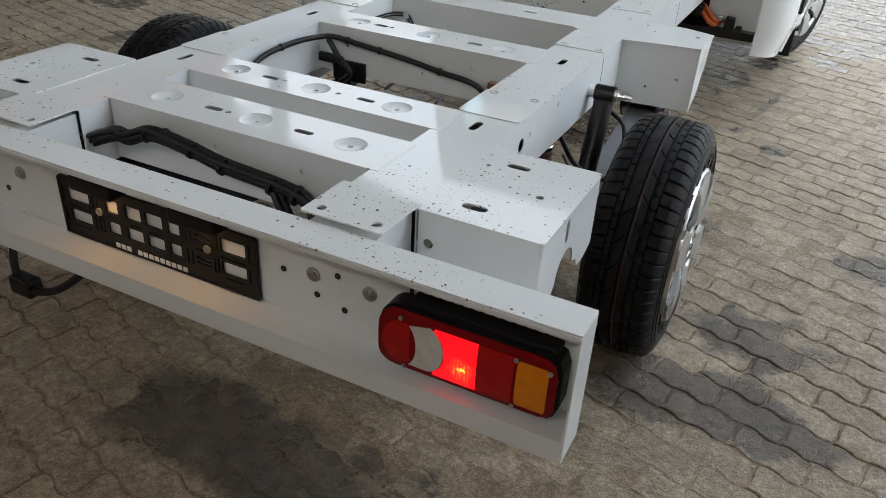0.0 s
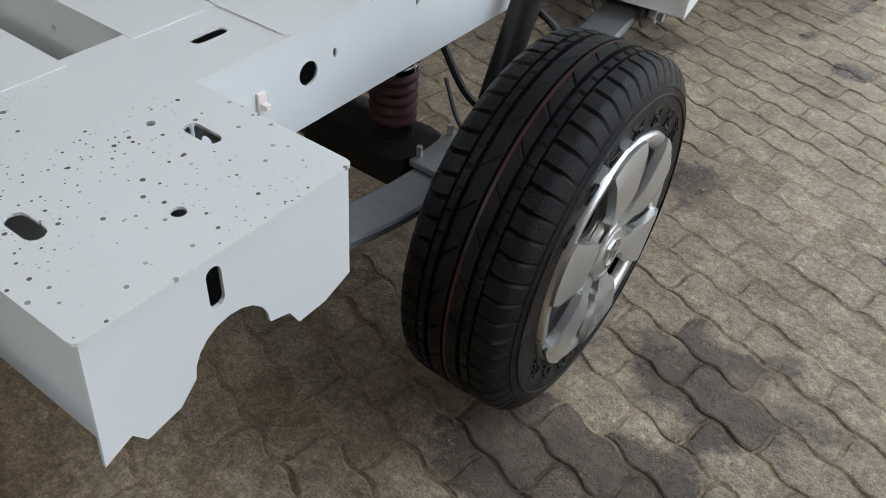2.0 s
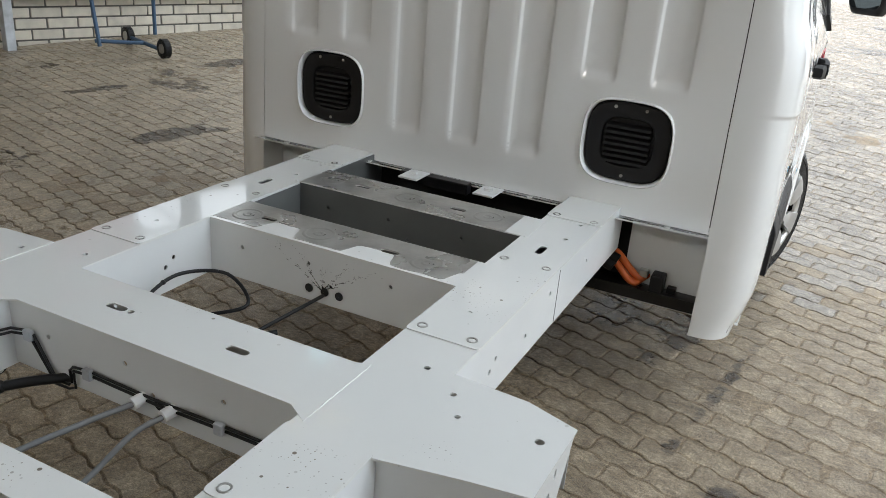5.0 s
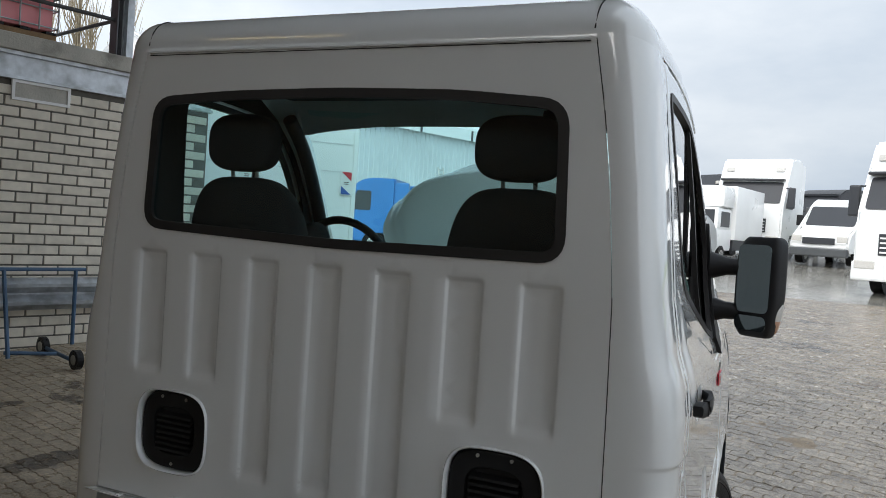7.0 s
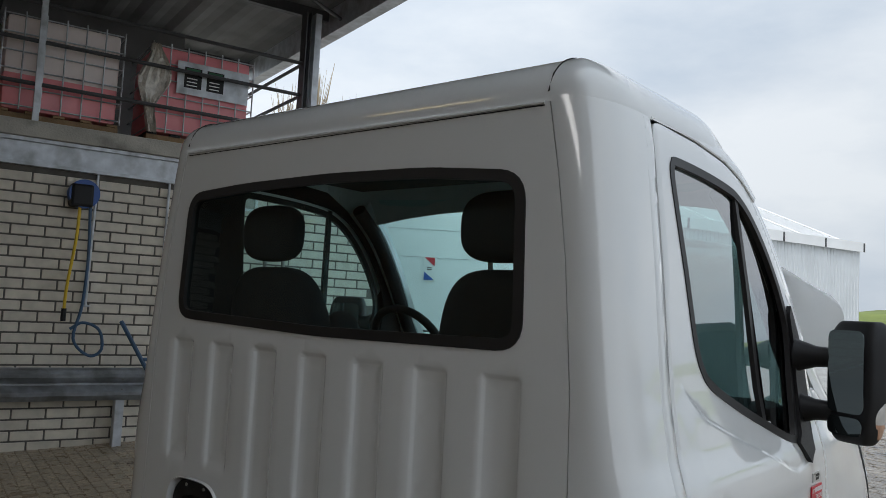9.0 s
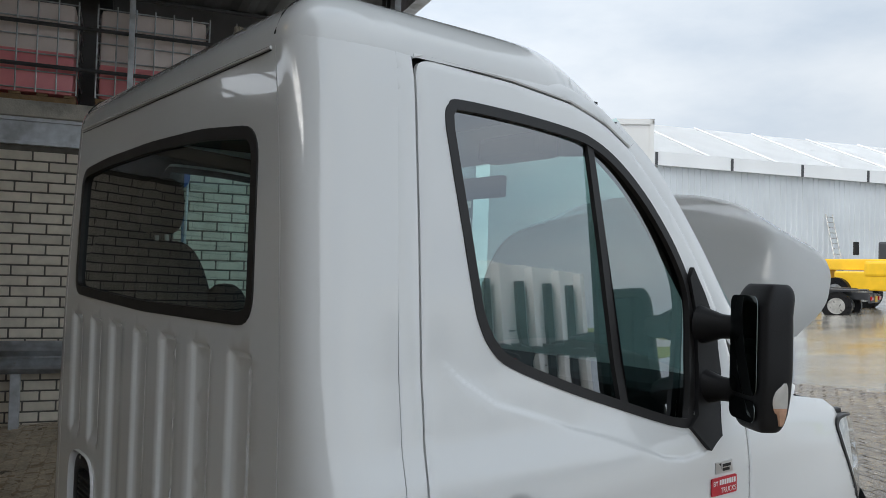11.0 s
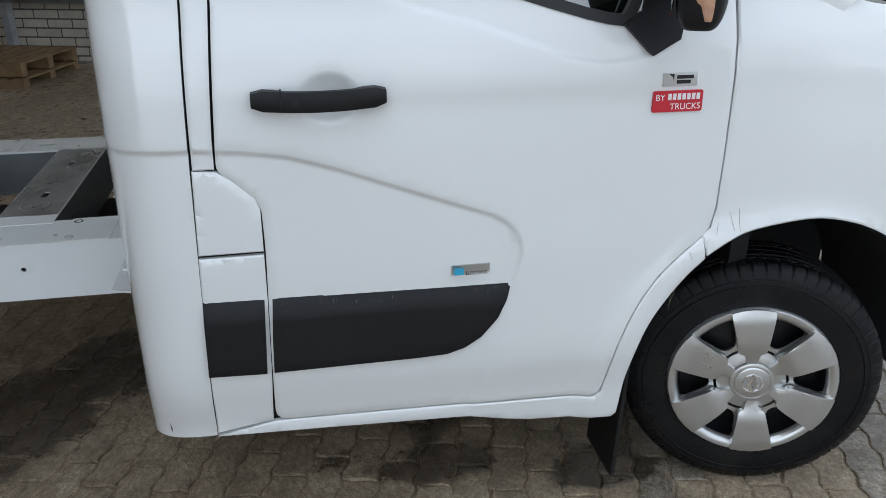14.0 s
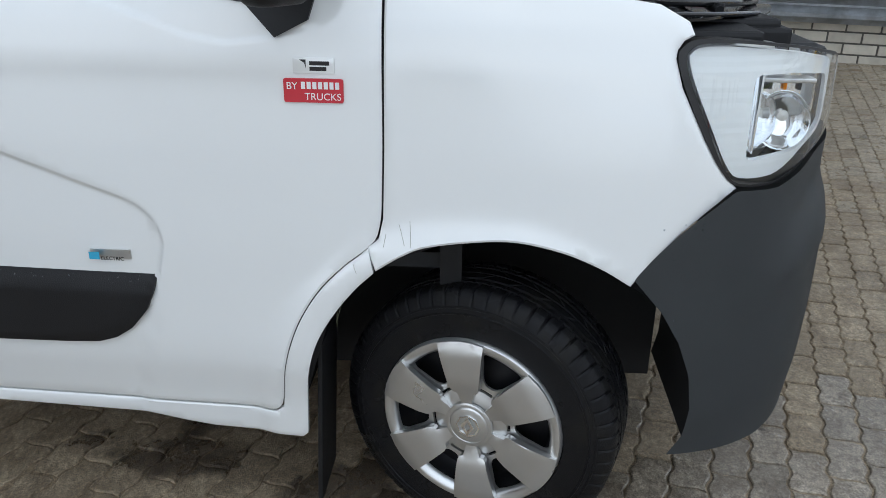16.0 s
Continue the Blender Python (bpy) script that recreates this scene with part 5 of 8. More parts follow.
cable([(0.555, 0.135, 0.545), (0.575, 0.130, 0.540), (0.600, 0.125, 0.520), (0.640, 0.125, 0.482), (0.665, 0.135, 0.468), (0.680, 0.16, 0.475)], 0.0125, ORANGE, name="orange_cable")
cable([(0.560, 0.115, 0.525), (0.590, 0.110, 0.500), (0.625, 0.110, 0.465), (0.650, 0.125, 0.452), (0.668, 0.16, 0.462)], 0.0125, ORANGE, name="orange_cable")
cable([(0.46, 0.12, 0.56), (0.52, 0.10, 0.548), (0.585, 0.10, 0.525)], 0.020, CABLE, name="cable_sleeve")
cable([(0.44, 0.09, 0.54), (0.50, 0.085, 0.535), (0.575, 0.083, 0.505)], 0.020, CABLE, name="cable_sleeve")
part("connector", boxes((0.700, 0.745, 0.10, 0.16, 0.44, 0.50), bevel=0.006), PLASTIC, truck)
for k in range(3):
    part("connector", boxes((0.655 + 0.05 * k, 0.685 + 0.05 * k, 0.125, 0.155, 0.475 - 0.02 * k, 0.500 - 0.02 * k), bevel=0.004), STEEL if k == 0 else PLASTIC, truck)
part("clip", boxes((0.576, 0.582, -2.499, -2.483, 0.640, 0.672), (0.582, 0.594, -2.496, -2.486, 0.648, 0.656), bevel=0.002), MILKY, truck, "cream plastic clip")
# flat tray slung under the rear frame, and dark boxes below the cab end
bm = bmesh.new()
sheet(bm, rounded([(-0.74, -2.70), (-0.10, -2.72), (-0.06, -2.66), (-0.09, -2.34), (-0.70, -2.32)], 0.06, 5), [], lambda u, v, d: (u, v, 0.468 - 0.02 * smoothstep(-2.6, -2.73, v) - d), 0.012, step=0.05)
tray = part("underbody_tray", bm, PLASTIC, truck, "flat black plastic tray under the frame", smooth=40)
bm = bmesh.new()
lathe(bm, [(0.0, 0.10), (0.004, 0.098), (0.004, 0.090), (0.0, 0.088)], 30, lambda a, b, c: (-0.34 + b, -2.60 + c * 0.5, 0.462 + a))
part("moulded_ring", bm, PLASTIC, tray)
# no such box is known; added to block light under the cab
bm = boxes((-0.62, 0.62, 0.42, 1.15, 0.30, 0.42), bevel=0.02)
part("battery_pack", bm, CHASSIS_BLACK, truck, "black box added under the cab to block light")
bm = boxes((-0.350, 0.400, -0.652, 0.19, 0.515, 0.54), bevel=0.008)
part("battery_cover", bm, CHASSIS_BLACK, truck, "black cover plate under the frame")


# ------------------------------------------------------------------ the cab
def plan_x(y):
    """Half width of the nose at its widest height."""
    return 1.03 if y < 1.9 else 1.03 * max(0.0, 1 - ((y - 1.9) / 0.64) ** 3.0) ** (1 / 2.6)


ZS = (0.25, 0.40, 0.50, 0.56, 0.80, 1.04, 1.20, 1.28, 1.36, 1.5, 1.8, 2.1, 2.18, 2.26)
XV = (0.990, 1.007, 1.030, 1.035, 1.037, 1.031, 1.027, 1.016, 0.990, 0.966, 0.935, 0.898, 0.884, 0.855)
SC_Y = (0.0, 0.22, 0.32, 0.42, 0.52, 0.63, 0.78, 0.99)
SC_Z = (1.088, 1.087, 1.081, 1.066, 1.035, 0.994, 0.938, 0.862)

BELT_Y = (0.33, 0.396, 0.487, 0.630, 0.720, 0.830, 0.966, 1.037, 1.120, 1.200, 1.310)
BELT_Z = (1.550, 1.489, 1.433, 1.389, 1.358, 1.329, 1.283, 1.256, 1.242, 1.252, 1.275)


def side_x(y, z):
    """The body side: barrel section, raised lower panel, flared arch, door-handle dish."""
    x = float(np.interp(z, ZS, XV))
    if y < 0.99:
        a, b = float(np.interp(y, SC_Y, SC_Z)) - z, 0.946 - y - 0.25 * max(0.0, 0.80 - z)
        h = max(0.0, min(1.0, 0.5 + 0.5 * (b - a) / 0.085))
        e = b * (1 - h) + a * h - 0.085 * h * (1 - h)
        x -= 0.0075 * smoothstep(-0.005, 0.008, e) * smoothstep(0.30, 0.40, z)
    if 0.33 < y < 1.31 and z > 1.15:
        x += 0.0055 * smoothstep(0.004, -0.010, z - float(np.interp(y, BELT_Y, BELT_Z))) * smoothstep(0.33, 0.42, y) * smoothstep(1.31, 1.22, y) * smoothstep(1.15, 1.23, z)
    r = math.hypot(y - 1.632, z - 0.36)
    x += 0.014 * smoothstep(0.535, 0.47, r) * (1 if y > 1.1 else 0)
    e = math.hypot((y - 0.516) / 0.072, (z - 1.187) / 0.060)
    x -= 0.020 * (1 - smoothstep(0.30, 1.0, e))
    if y > 1.5:
        x = x * (1 - 0.03 * smoothstep(1.5, 2.0, y) * smoothstep(1.0, 1.35, z))
    if y > 1.9:
        x *= plan_x(y) / 1.03
    return x


def on_side(s, lift=0.0):
    return lambda u, v, d: (s * (side_x(u, v) + lift - d), u, v)


def panel(name, loop, holes, s, mat=PAINT, parent=truck, lift=0.0, thick=0.012, step=0.022, label="", smooth=35, extra=(), roll=1.0):
    """A body panel whose rim is rolled in towards the shut lines."""
    bm = bmesh.new()
    loop = grow(loop, 0.0010)
    inner = grow(loop, -0.0050 * roll)

    def put(u, v, d):
        edge = 0.0 if inside((u, v), inner) else 0.0034 * roll
        return (s * (side_x(u, v) + lift - edge - d), u, v)
    sheet(bm, loop, holes, put, thick, step=step, extra=dense(grow(loop, -0.0051 * roll), step * 0.7) + list(extra))
    return part(name, bm, mat, parent, label, smooth=smooth)


DOOR_FRONT = [(1.186, 0.418), (1.196, 0.495), (1.214, 0.566), (1.243, 0.638), (1.288, 0.710), (1.343, 0.768), (1.396, 0.811)]
DOOR_FRONT = [(p.x, p.y) for p in spline([(y, z, 0) for y, z in DOOR_FRONT], 4)]
DOOR = [(0.344, 0.388), (1.160, 0.368), (1.178, 0.382)] + DOOR_FRONT + [(1.418, 0.834), (1.428, 0.88), (1.432, 1.034), (1.432, 1.328), (1.428, 1.47), (1.385, 1.60),
        (1.29, 1.76), (1.20, 1.88), (1.10, 1.985), (1.02, 2.055), (0.92, 2.110), (0.80, 2.146), (0.60, 2.166), (0.355, 2.174), (0.322, 2.165), (0.313, 2.14), (0.296, 1.40), (0.276, 1.10), (0.272, 1.040), (0.300, 1.018), (0.345, 0.975), (0.358, 0.950), (0.359, 0.847), (0.352, 0.66)]
WIN = [(1.130, 1.322), (0.884, 1.391), (0.700, 1.448), (0.545, 1.505), (0.490, 1.545), (0.458, 1.600), (0.440, 1.68), (0.397, 1.962), (0.387, 2.050), (0.398, 2.082), (0.430, 2.094), (0.62, 2.090), (0.780, 2.078), (0.860, 2.064), (0.94, 2.030), (1.02, 1.975), (1.10, 1.900), (1.180, 1.800), (1.235, 1.70), (1.245, 1.60), (1.225, 1.45), (1.19, 1.34)]
WIN = flowing(WIN, 4)
DOOR = rounded(DOOR, 0.03, 3)
SILL_ARCH = [(p.x, p.y) for p in spline([(1.237, 0.330, 0), (1.244, 0.431, 0), (1.256, 0.509, 0), (1.280, 0.583, 0), (1.321, 0.654, 0), (1.368, 0.715, 0), (1.405, 0.752, 0)], 4)]


def grow(loop, d):
    """The loop moved outwards by d."""
    n, out = len(loop), []
    area = sum(a[0] * b[1] - b[0] * a[1] for a, b in zip(loop, loop[1:] + loop[:1]))
    sg = 1 if area > 0 else -1
    for i in range(n):
        p, a, b = Vector(loop[i]), Vector(loop[i - 1]), Vector(loop[(i + 1) % n])
        t = ((p - a).normalized() + (b - p).normalized())
        t = t.normalized() if t.length else (b - p).normalized()
        q = p + sg * d * Vector((t.y, -t.x))
        out.append((q.x, q.y))
    return out


def trim_strip(name, loop, s, parent, lift=0.012, mat=PLASTIC):
    bm = bmesh.new()
    inner = grow(loop, -0.010)

    def put(u, v, d):
        edge = 0.0 if inside((u, v), inner) else 0.003
        edge += 0.014 * smoothstep(0.694, 0.700, v + 0.0165 * (u - 0.36)) * max(0.0, (v + 0.0165 * (u - 0.36) - 0.692) / 0.046)
        return (s * (side_x(u, v) + (lift + 0.004 - edge if d == 0 else -0.002)), u, v)
    sheet(bm, loop, [], put, 0.01, step=0.012, extra=inner)
    return part(name, bm, mat, parent, "matt black plastic trim strip", smooth=50)


def cab_side(s):
    door = panel("cab_door", DOOR, [WIN], s, label="white cab door with black handle and trim", extra=[(0.516 + 0.072 * k * math.cos(t), 1.187 + 0.060 * k * math.sin(t)) for k in (0.3, 0.45, 0.6, 0.75, 0.88, 0.98) for t in [2 * math.pi * i / 28 for i in range(28)]]
                 + [(y, float(np.interp(y, SC_Y, SC_Z)) + dz) for y in [0.28 + 0.012 * i for i in range(50)] for dz in (0.006, 0.0015, -0.004, -0.0095, -0.014)]
                 + [(y, float(np.interp(y, BELT_Y, BELT_Z)) + dz) for y in [0.36 + 0.014 * i for i in range(68)] for dz in (0.008, 0.003, -0.001, -0.005, -0.009, -0.014)]
                 + [(0.875 + 0.007 * i, 0.86 + 0.0085 * j) for i in range(15) for j in range(8)]
                 + [(0.946 - 0.25 * max(0.0, 0.80 - z) + dy, z) for z in [0.735 + 0.008 * j for j in range(15)] for dy in (-0.012, -0.008, -0.004, 0.0, 0.003, 0.006)])
    # dark backing closes the shut lines
    bm = bmesh.new()
    back = [(0.09, 0.37), (1.20, 0.36), (1.24, 0.42), (1.30, 0.62), (1.42, 0.76), (1.60, 0.83), (1.80, 0.86), (1.80, 1.32), (1.44, 1.45), (1.37, 1.62), (1.19, 1.88), (1.01, 2.05), (0.80, 2.15), (0.10, 2.2)]
    sheet(bm, back, [grow(WIN, 0.012)], lambda u, v, d: (s * (float(np.interp(v, ZS, XV)) - 0.030 - d), u, v), 0.010, step=0.08)
    part("door_frame", bm, GAP, truck)
    # window: seal, two panes and the divider
    bm = bmesh.new()
    sheet(bm, grow(WIN, 0.004), [grow(WIN, -0.020)], on_side(s, 0.003), 0.016, step=0.02)
    part("window_seal", bm, SEAL, door, smooth=40)
    divider = [(0.845, 2.080), (0.868, 2.078), (0.940, 1.362), (0.910, 1.368)]
    bm = bmesh.new()
    sheet(bm, divider, [], on_side(s, -0.001), 0.014, step=0.03)
    part("window_divider", bm, SEAL, door)
    bm = bmesh.new()
    sheet(bm, grow(WIN, -0.012), [], lambda u, v, d: (s * (side_x(u, v) - 0.008 - 0.026 * (2.08 - v) / 0.7), u, v), 0.0, step=0.05)
    pane = part("window_pane", bm, GLASS_DOOR if s > 0 else GLASS, door, "green-tinted door glass", smooth=60)
    pane.visible_shadow = False
    # handle
    bm = bmesh.new()
    xh = side_x(0.45, 1.19)
    prof = []
    for i in range(13):
        y = 0.357 + 0.276 * i / 12
        out = 0.028 + 0.014 * math.sin(math.pi * i / 12)
        h = 0.021 if 0 < i < 12 else 0.014
        z = 1.192 - 0.004 * math.sin(math.pi * i / 12)
        w = 0.016 if 2 < i < 10 else 0.028
        prof.append([bm.verts.new((s * (xh + out - dx * w), y, z + dz * h)) for dx, dz in ((0.15, 1), (0, 0.6), (0, -0.6), (0.15, -1), (1, -1), (1, 1))])
    for q, r in zip(prof, prof[1:]):
        for k in range(6):
            bm.faces.new((q[k], q[(k + 1) % 6], r[(k + 1) % 6], r[k]))
    bm.faces.new(prof[0]), bm.faces.new(prof[-1][::-1])
    hd = part("door_handle", bm, PLASTIC, door, "black pull handle", smooth=50)
    part("handle_split", boxes((s * (xh + 0.02), s * (xh + 0.0395), 0.416, 0.419, 1.170, 1.214)), GAP, hd)
    part("lock_button", boxes((s * (xh + 0.030), s * (xh + 0.0425), 0.438, 0.452, 1.180, 1.194), bevel=0.002), GAP, hd)
    trim_strip("door_trim", [(0.363, 0.738), (0.60, 0.734), (0.923, 0.727), (0.912, 0.69), (0.89, 0.640), (0.850, 0.592), (0.810, 0.566), (0.765, 0.552), (0.690, 0.549), (0.352, 0.547), (0.356, 0.64)], s, door)
    panel("roof_side", [(0.300, 2.2385), (0.3065, 2.172), (0.330, 2.1795), (0.355, 2.1800), (0.60, 2.1720), (0.80, 2.1520), (0.92, 2.1160), (1.02, 2.061), (1.035, 2.075), (0.92, 2.150), (0.80, 2.190), (0.60, 2.213), (0.355, 2.225)], [], s, lift=0.002, roll=0.7)
    # pillar strip, charge flap and lower quarter
    panel("pillar_strip", [(0.224, 1.0445), (0.267, 1.0445), (0.269, 1.11), (0.289, 1.40), (0.305, 2.13), (0.300, 2.20), (0.260, 2.235), (0.252, 2.0), (0.238, 1.40), (0.228, 1.15)], [], s, extra=[(y, 1.087 + dz) for y in (0.232, 0.240, 0.248, 0.256, 0.263) for dz in (0.008, 0.004, 0.0, -0.004, -0.009, -0.013)])
    flap = panel("charge_flap", [(0.215, 0.852), (0.353, 0.853), (0.3535, 0.950), (0.3445, 0.9735), (0.300, 1.0160), (0.270, 1.0375), (0.222, 1.0415)], [], s, lift=0.001, label="white charging flap")
    panel("lower_quarter", [(0.202, 0.365), (0.336, 0.388), (0.345, 0.55), (0.351, 0.734), (0.353, 0.843), (0.214, 0.842), (0.208, 0.65)], [], s)
    trim_strip("quarter_trim", [(0.210, 0.739), (0.345, 0.736), (0.336, 0.546), (0.204, 0.551)], s, truck)
    # sill and the strip ahead of the door
    panel("sill", [(0.202, 0.356), (0.50, 0.346), (0.836, 0.333), (0.930, 0.312), (1.00, 0.300), (1.222, 0.288), (1.235, 0.300)] + SILL_ARCH + [(1.4105, 0.757)] + grow(DOOR_FRONT + [(1.3, 0.9), (1.1, 0.9), (1.1, 0.42)], 0.0045)[len(DOOR_FRONT) - 1:: -1] + [(1.184, 0.379), (1.163, 0.3625), (1.15, 0.362), (0.344, 0.3825)], [], s, step=0.018, roll=0.7)
    # front wing
    arch = [(1.416, 0.763), (1.470, 0.798), (1.525, 0.822), (1.629, 0.838), (1.72, 0.840), (1.822, 0.818), (1.905, 0.783), (1.968, 0.745)]
    arch = [(p.x, p.y) for p in spline([(y, z, 0) for y, z in arch], 6)]
    wing = panel("front_wing", arch + [(2.015, 0.810), (2.059, 0.864), (2.115, 0.918), (2.168, 0.962), (2.13, 1.000), (2.088, 1.061), (2.030, 1.167), (2.012, 1.224), (2.014, 1.240), (2.026, 1.258), (2.046, 1.268), (2.034, 1.292), (1.976, 1.322), (1.90, 1.332), (1.80, 1.345), (1.65, 1.375), (1.46, 1.47), (1.440, 1.47), (1.438, 1.034), (1.434, 0.88), (1.4235, 0.832), (1.4000, 0.8135)], [], s, label="white front wing")
    # mirror: base, two arms, head with indicator
    bm = bmesh.new()
    tri = [(1.160, 1.318), (1.225, 1.252), (1.290, 1.285), (1.340, 1.45), (1.338, 1.58), (1.292, 1.675), (1.248, 1.745), (1.228, 1.715), (1.246, 1.62), (1.236, 1.47), (1.205, 1.345)]
    sheet(bm, tri, [], lambda u, v, d: (s * (side_x(u, v) + 0.014 - d), u, v), 0.03, step=0.03)
    base = part("mirror", bm, PLASTIC, door, "tall black twin-arm door mirror", smooth=50)
    for z in (1.585, 1.415):
        bm = tube(bmesh.new(), [(s * 0.965, 1.27, z), (s * 1.03, 1.275, z), (s * 1.10, 1.275, z)], [0.055, 0.034, 0.030], 14)
        for v in bm.verts:
            v.co.y = 1.27 + (v.co.y - 1.27) * 0.9
        part("mirror_arm", bm, PLASTIC, base, smooth=60)
    turn = Matrix.Translation((s * 1.165, 1.275, 0)) @ Matrix.Rotation(radians(-31 * s), 4, "Z") @ Matrix.Translation((-s * 1.165, -1.275, 0))

    def head_at(t, z, out=0.0):
        """The mirror's housing: a rounded tall body, narrower below, flat towards the rear."""
        e = max(0.0, 1 - abs((z - 1.516) / 0.190) ** 5) ** 0.5
        a, b = (0.090 - 0.012 * smoothstep(1.5, 1.33, z)) * (0.62 + 0.38 * e) + out, 0.052 * (0.45 + 0.55 * e) + out
        ca, sa = math.cos(t), math.sin(t)
        x = 1.165 + a * math.copysign(abs(ca) ** 0.5, ca) - 0.006 * smoothstep(1.5, 1.33, z)
        y = 1.258 + b * math.copysign(abs(sa) ** (0.75 if sa > 0 else 0.4), sa) + 0.015 * smoothstep(1.62, 1.70, z)
        return (s * x, y, z)

    bm = bmesh.new()
    rings = []
    for i in range(31):
        z = 1.516 + 0.1895 * math.sin(-math.pi / 2 + math.pi * i / 30)
        rings.append([bm.verts.new(head_at(2 * math.pi * k / 44, z)) for k in range(44)])
    for a, b in zip(rings, rings[1:]):
        for k in range(44):
            bm.faces.new((a[k], a[(k + 1) % 44], b[(k + 1) % 44], b[k]))
    bm.faces.new(rings[0]), bm.faces.new(rings[-1])
    bm.transform(turn)
    head = part("mirror_head", bm, PLASTIC, base, smooth=50)
    for za, zb in ((1.420, 1.675), (1.352, 1.408)):
        bm = bmesh.new()
        sheet(bm, rounded(rect(1.098, 1.228 if za < 1.4 else 1.234, za, zb), 0.026, 4), [], lambda u, v, d: (s * u, 1.2035 + d, v), 0.002)
        bm.transform(turn)
        part("mirror_glass", bm, MIRROR, head)
    # indicator: a curved lens round the outer lower edge, clear above and orange-tinted below
    for f0, f1, mt, nm in ((0.0, 0.42, AMBER_CLEAR, "orange side indicator lens"), (0.42, 1.0, CLEAR_LENS, "clear side indicator lens")):
        bm = bmesh.new()
        rings = []
        for i in range(9):
            f = f0 + (f1 - f0) * i / 8
            z, wide = 1.347 + 0.112 * f, 0.25 * math.sqrt(max(0.04, 1 - (2 * f - 0.9) ** 2 / 1.22))
            mid = 0.16 + 0.16 * (1 - f) ** 2
            rings.append([bm.verts.new(head_at(mid + wide * (k / 5 - 1), z, 0.0035 if 0 < k < 10 else -0.001)) for k in range(11)])
        for a, b in zip(rings, rings[1:]):
            for k in range(10):
                bm.faces.new((a[k], a[k + 1], b[k + 1], b[k]))
        bm.transform(turn)
        part("indicator", bm, mt, head, nm, smooth=60)
    # mud flap and wheel housing
    bm = boxes((min(s * 0.80, s * 0.99), max(s * 0.80, s * 0.99), 1.246, 1.258, 0.07, 0.54), bevel=0.003)
    for v in bm.verts:
        v.co.y += 0.02 * smoothstep(0.25, 0.5, v.co.z)
    part("mud_flap", bm, PLASTIC, truck, "black rubber mud flap")
    bm = bmesh.new()
    prev = None
    for i in range(25):
        a = math.pi * (-0.075 + 1.15 * i / 24)
        y, z = 1.632 + (0.455 if math.cos(a) < 0 else 0.545) * math.cos(a), 0.385 + 0.452 * math.sin(a)
        ring = [bm.verts.new((s * x, y, z)) for x in (0.50, 0.992 if a > 1.6 else 0.980 + 0.036 * smoothstep(0.36, 0.56, z))]
        if prev:
            bm.faces.new((prev[0], prev[1], ring[1], ring[0]))
        prev = ring
    part("wheel_housing", bm, GAP, truck, "black wheel housing", smooth=40)
    part("housing_wall", boxes((min(s * 0.5, s * 0.49), max(s * 0.5, s * 0.49), 1.16, 2.16, 0.20, 0.86)), GAP, truck)


for s in (1, -1):
    cab_side(s)

# badges on the right door
door_r = [o for o in truck.children if o.name.startswith("cab_door")][0]
bm = bmesh.new()
sheet(bm, rounded(rect(1.236, 1.357, 1.125, 1.173), 0.005, 3), [], on_side(1, 0.005), 0.004, step=0.02)
badge = part("red_badge", bm, RED, door_r, "small red badge with white writing")
badge_m = Matrix.Translation((1.0335, 0, 0)) @ Matrix(((0, 0, 1, 0), (1, 0, 0, 0), (0, 1, 0, 0), (0, 0, 0, 1)))
text_mesh("BY", 0.020, WHITE, "letters", badge, Matrix.Translation((0, 1.2415, 1.1515)) @ badge_m)
text_mesh("TRUCKS", 0.020, WHITE, "letters", badge, Matrix.Translation((0, 1.278, 1.1305)) @ badge_m)
for i in range(7):
    part("letter_bar", boxes((1.0325, 1.0342, 1.272 + i * 0.0115, 1.280 + i * 0.0115, 1.1525, 1.1665)), WHITE, badge)
bm = bmesh.new()
sheet(bm, rect(1.257, 1.340, 1.183, 1.213), [], on_side(1, 0.003), 0.003, step=0.02)
sil = part("silver_badge", bm, SILVER, door_r, "small silver dealer badge")
part("emblem", boxes((1.0290, 1.0306, 1.261, 1.283, 1.186, 1.210)), INK, sil)
for z0, w in ((1.199, 0.040), (1.188, 0.034)):
    part("letter_bar", boxes((1.0290, 1.0306, 1.290, 1.290 + w, z0, z0 + 0.008)), INK, sil)
bm = bmesh.new()
sheet(bm, rect(0.777, 0.868, 0.762, 0.784), [], on_side(1, 0.004), 0.003, step=0.02)
ze = part("name_badge", bm, SILVER, door_r, "narrow silver badge with cyan letters")
part("emblem", boxes((1.0455, 1.0468, 0.780, 0.803, 0.765, 0.782)), CYAN, ze)
text_mesh("ELECTRIC", 0.012, INK, "letters", ze, Matrix.Translation((0.0135, 0.806, 0.7645)) @ badge_m)

# rear wall of the cab
RIBS = [(-0.730, -0.607, 1.11), (-0.508, -0.385, 1.11), (-0.287, -0.168, 0.822), (-0.062, 0.054, 0.822), (0.158, 0.279, 0.822), (0.379, 0.499, 1.11), (0.598, 0.721, 1.11)]
YR = 0.036


def corner_x(z):
    return float(np.interp(z, (0.35, 0.68, 1.04, 1.25, 1.5, 1.6, 1.8, 1.99, 2.19), (0.868, 0.858, 0.850, 0.847, 0.842, 0.834, 0.815, 0.787, 0.750)))


def rear_y(x, z):
    y = YR + 0.010 * smoothstep(1.5, 2.2, z)
    for x0, x1, z0 in RIBS:
        fx = min(smoothstep(x0, x0 + 0.012, x), smoothstep(x1, x1 - 0.022, x))
        fz = min(smoothstep(1.532, 1.514, z), smoothstep(z0, z0 + 0.045, z))
        y += 0.011 * fx * fz
    return y


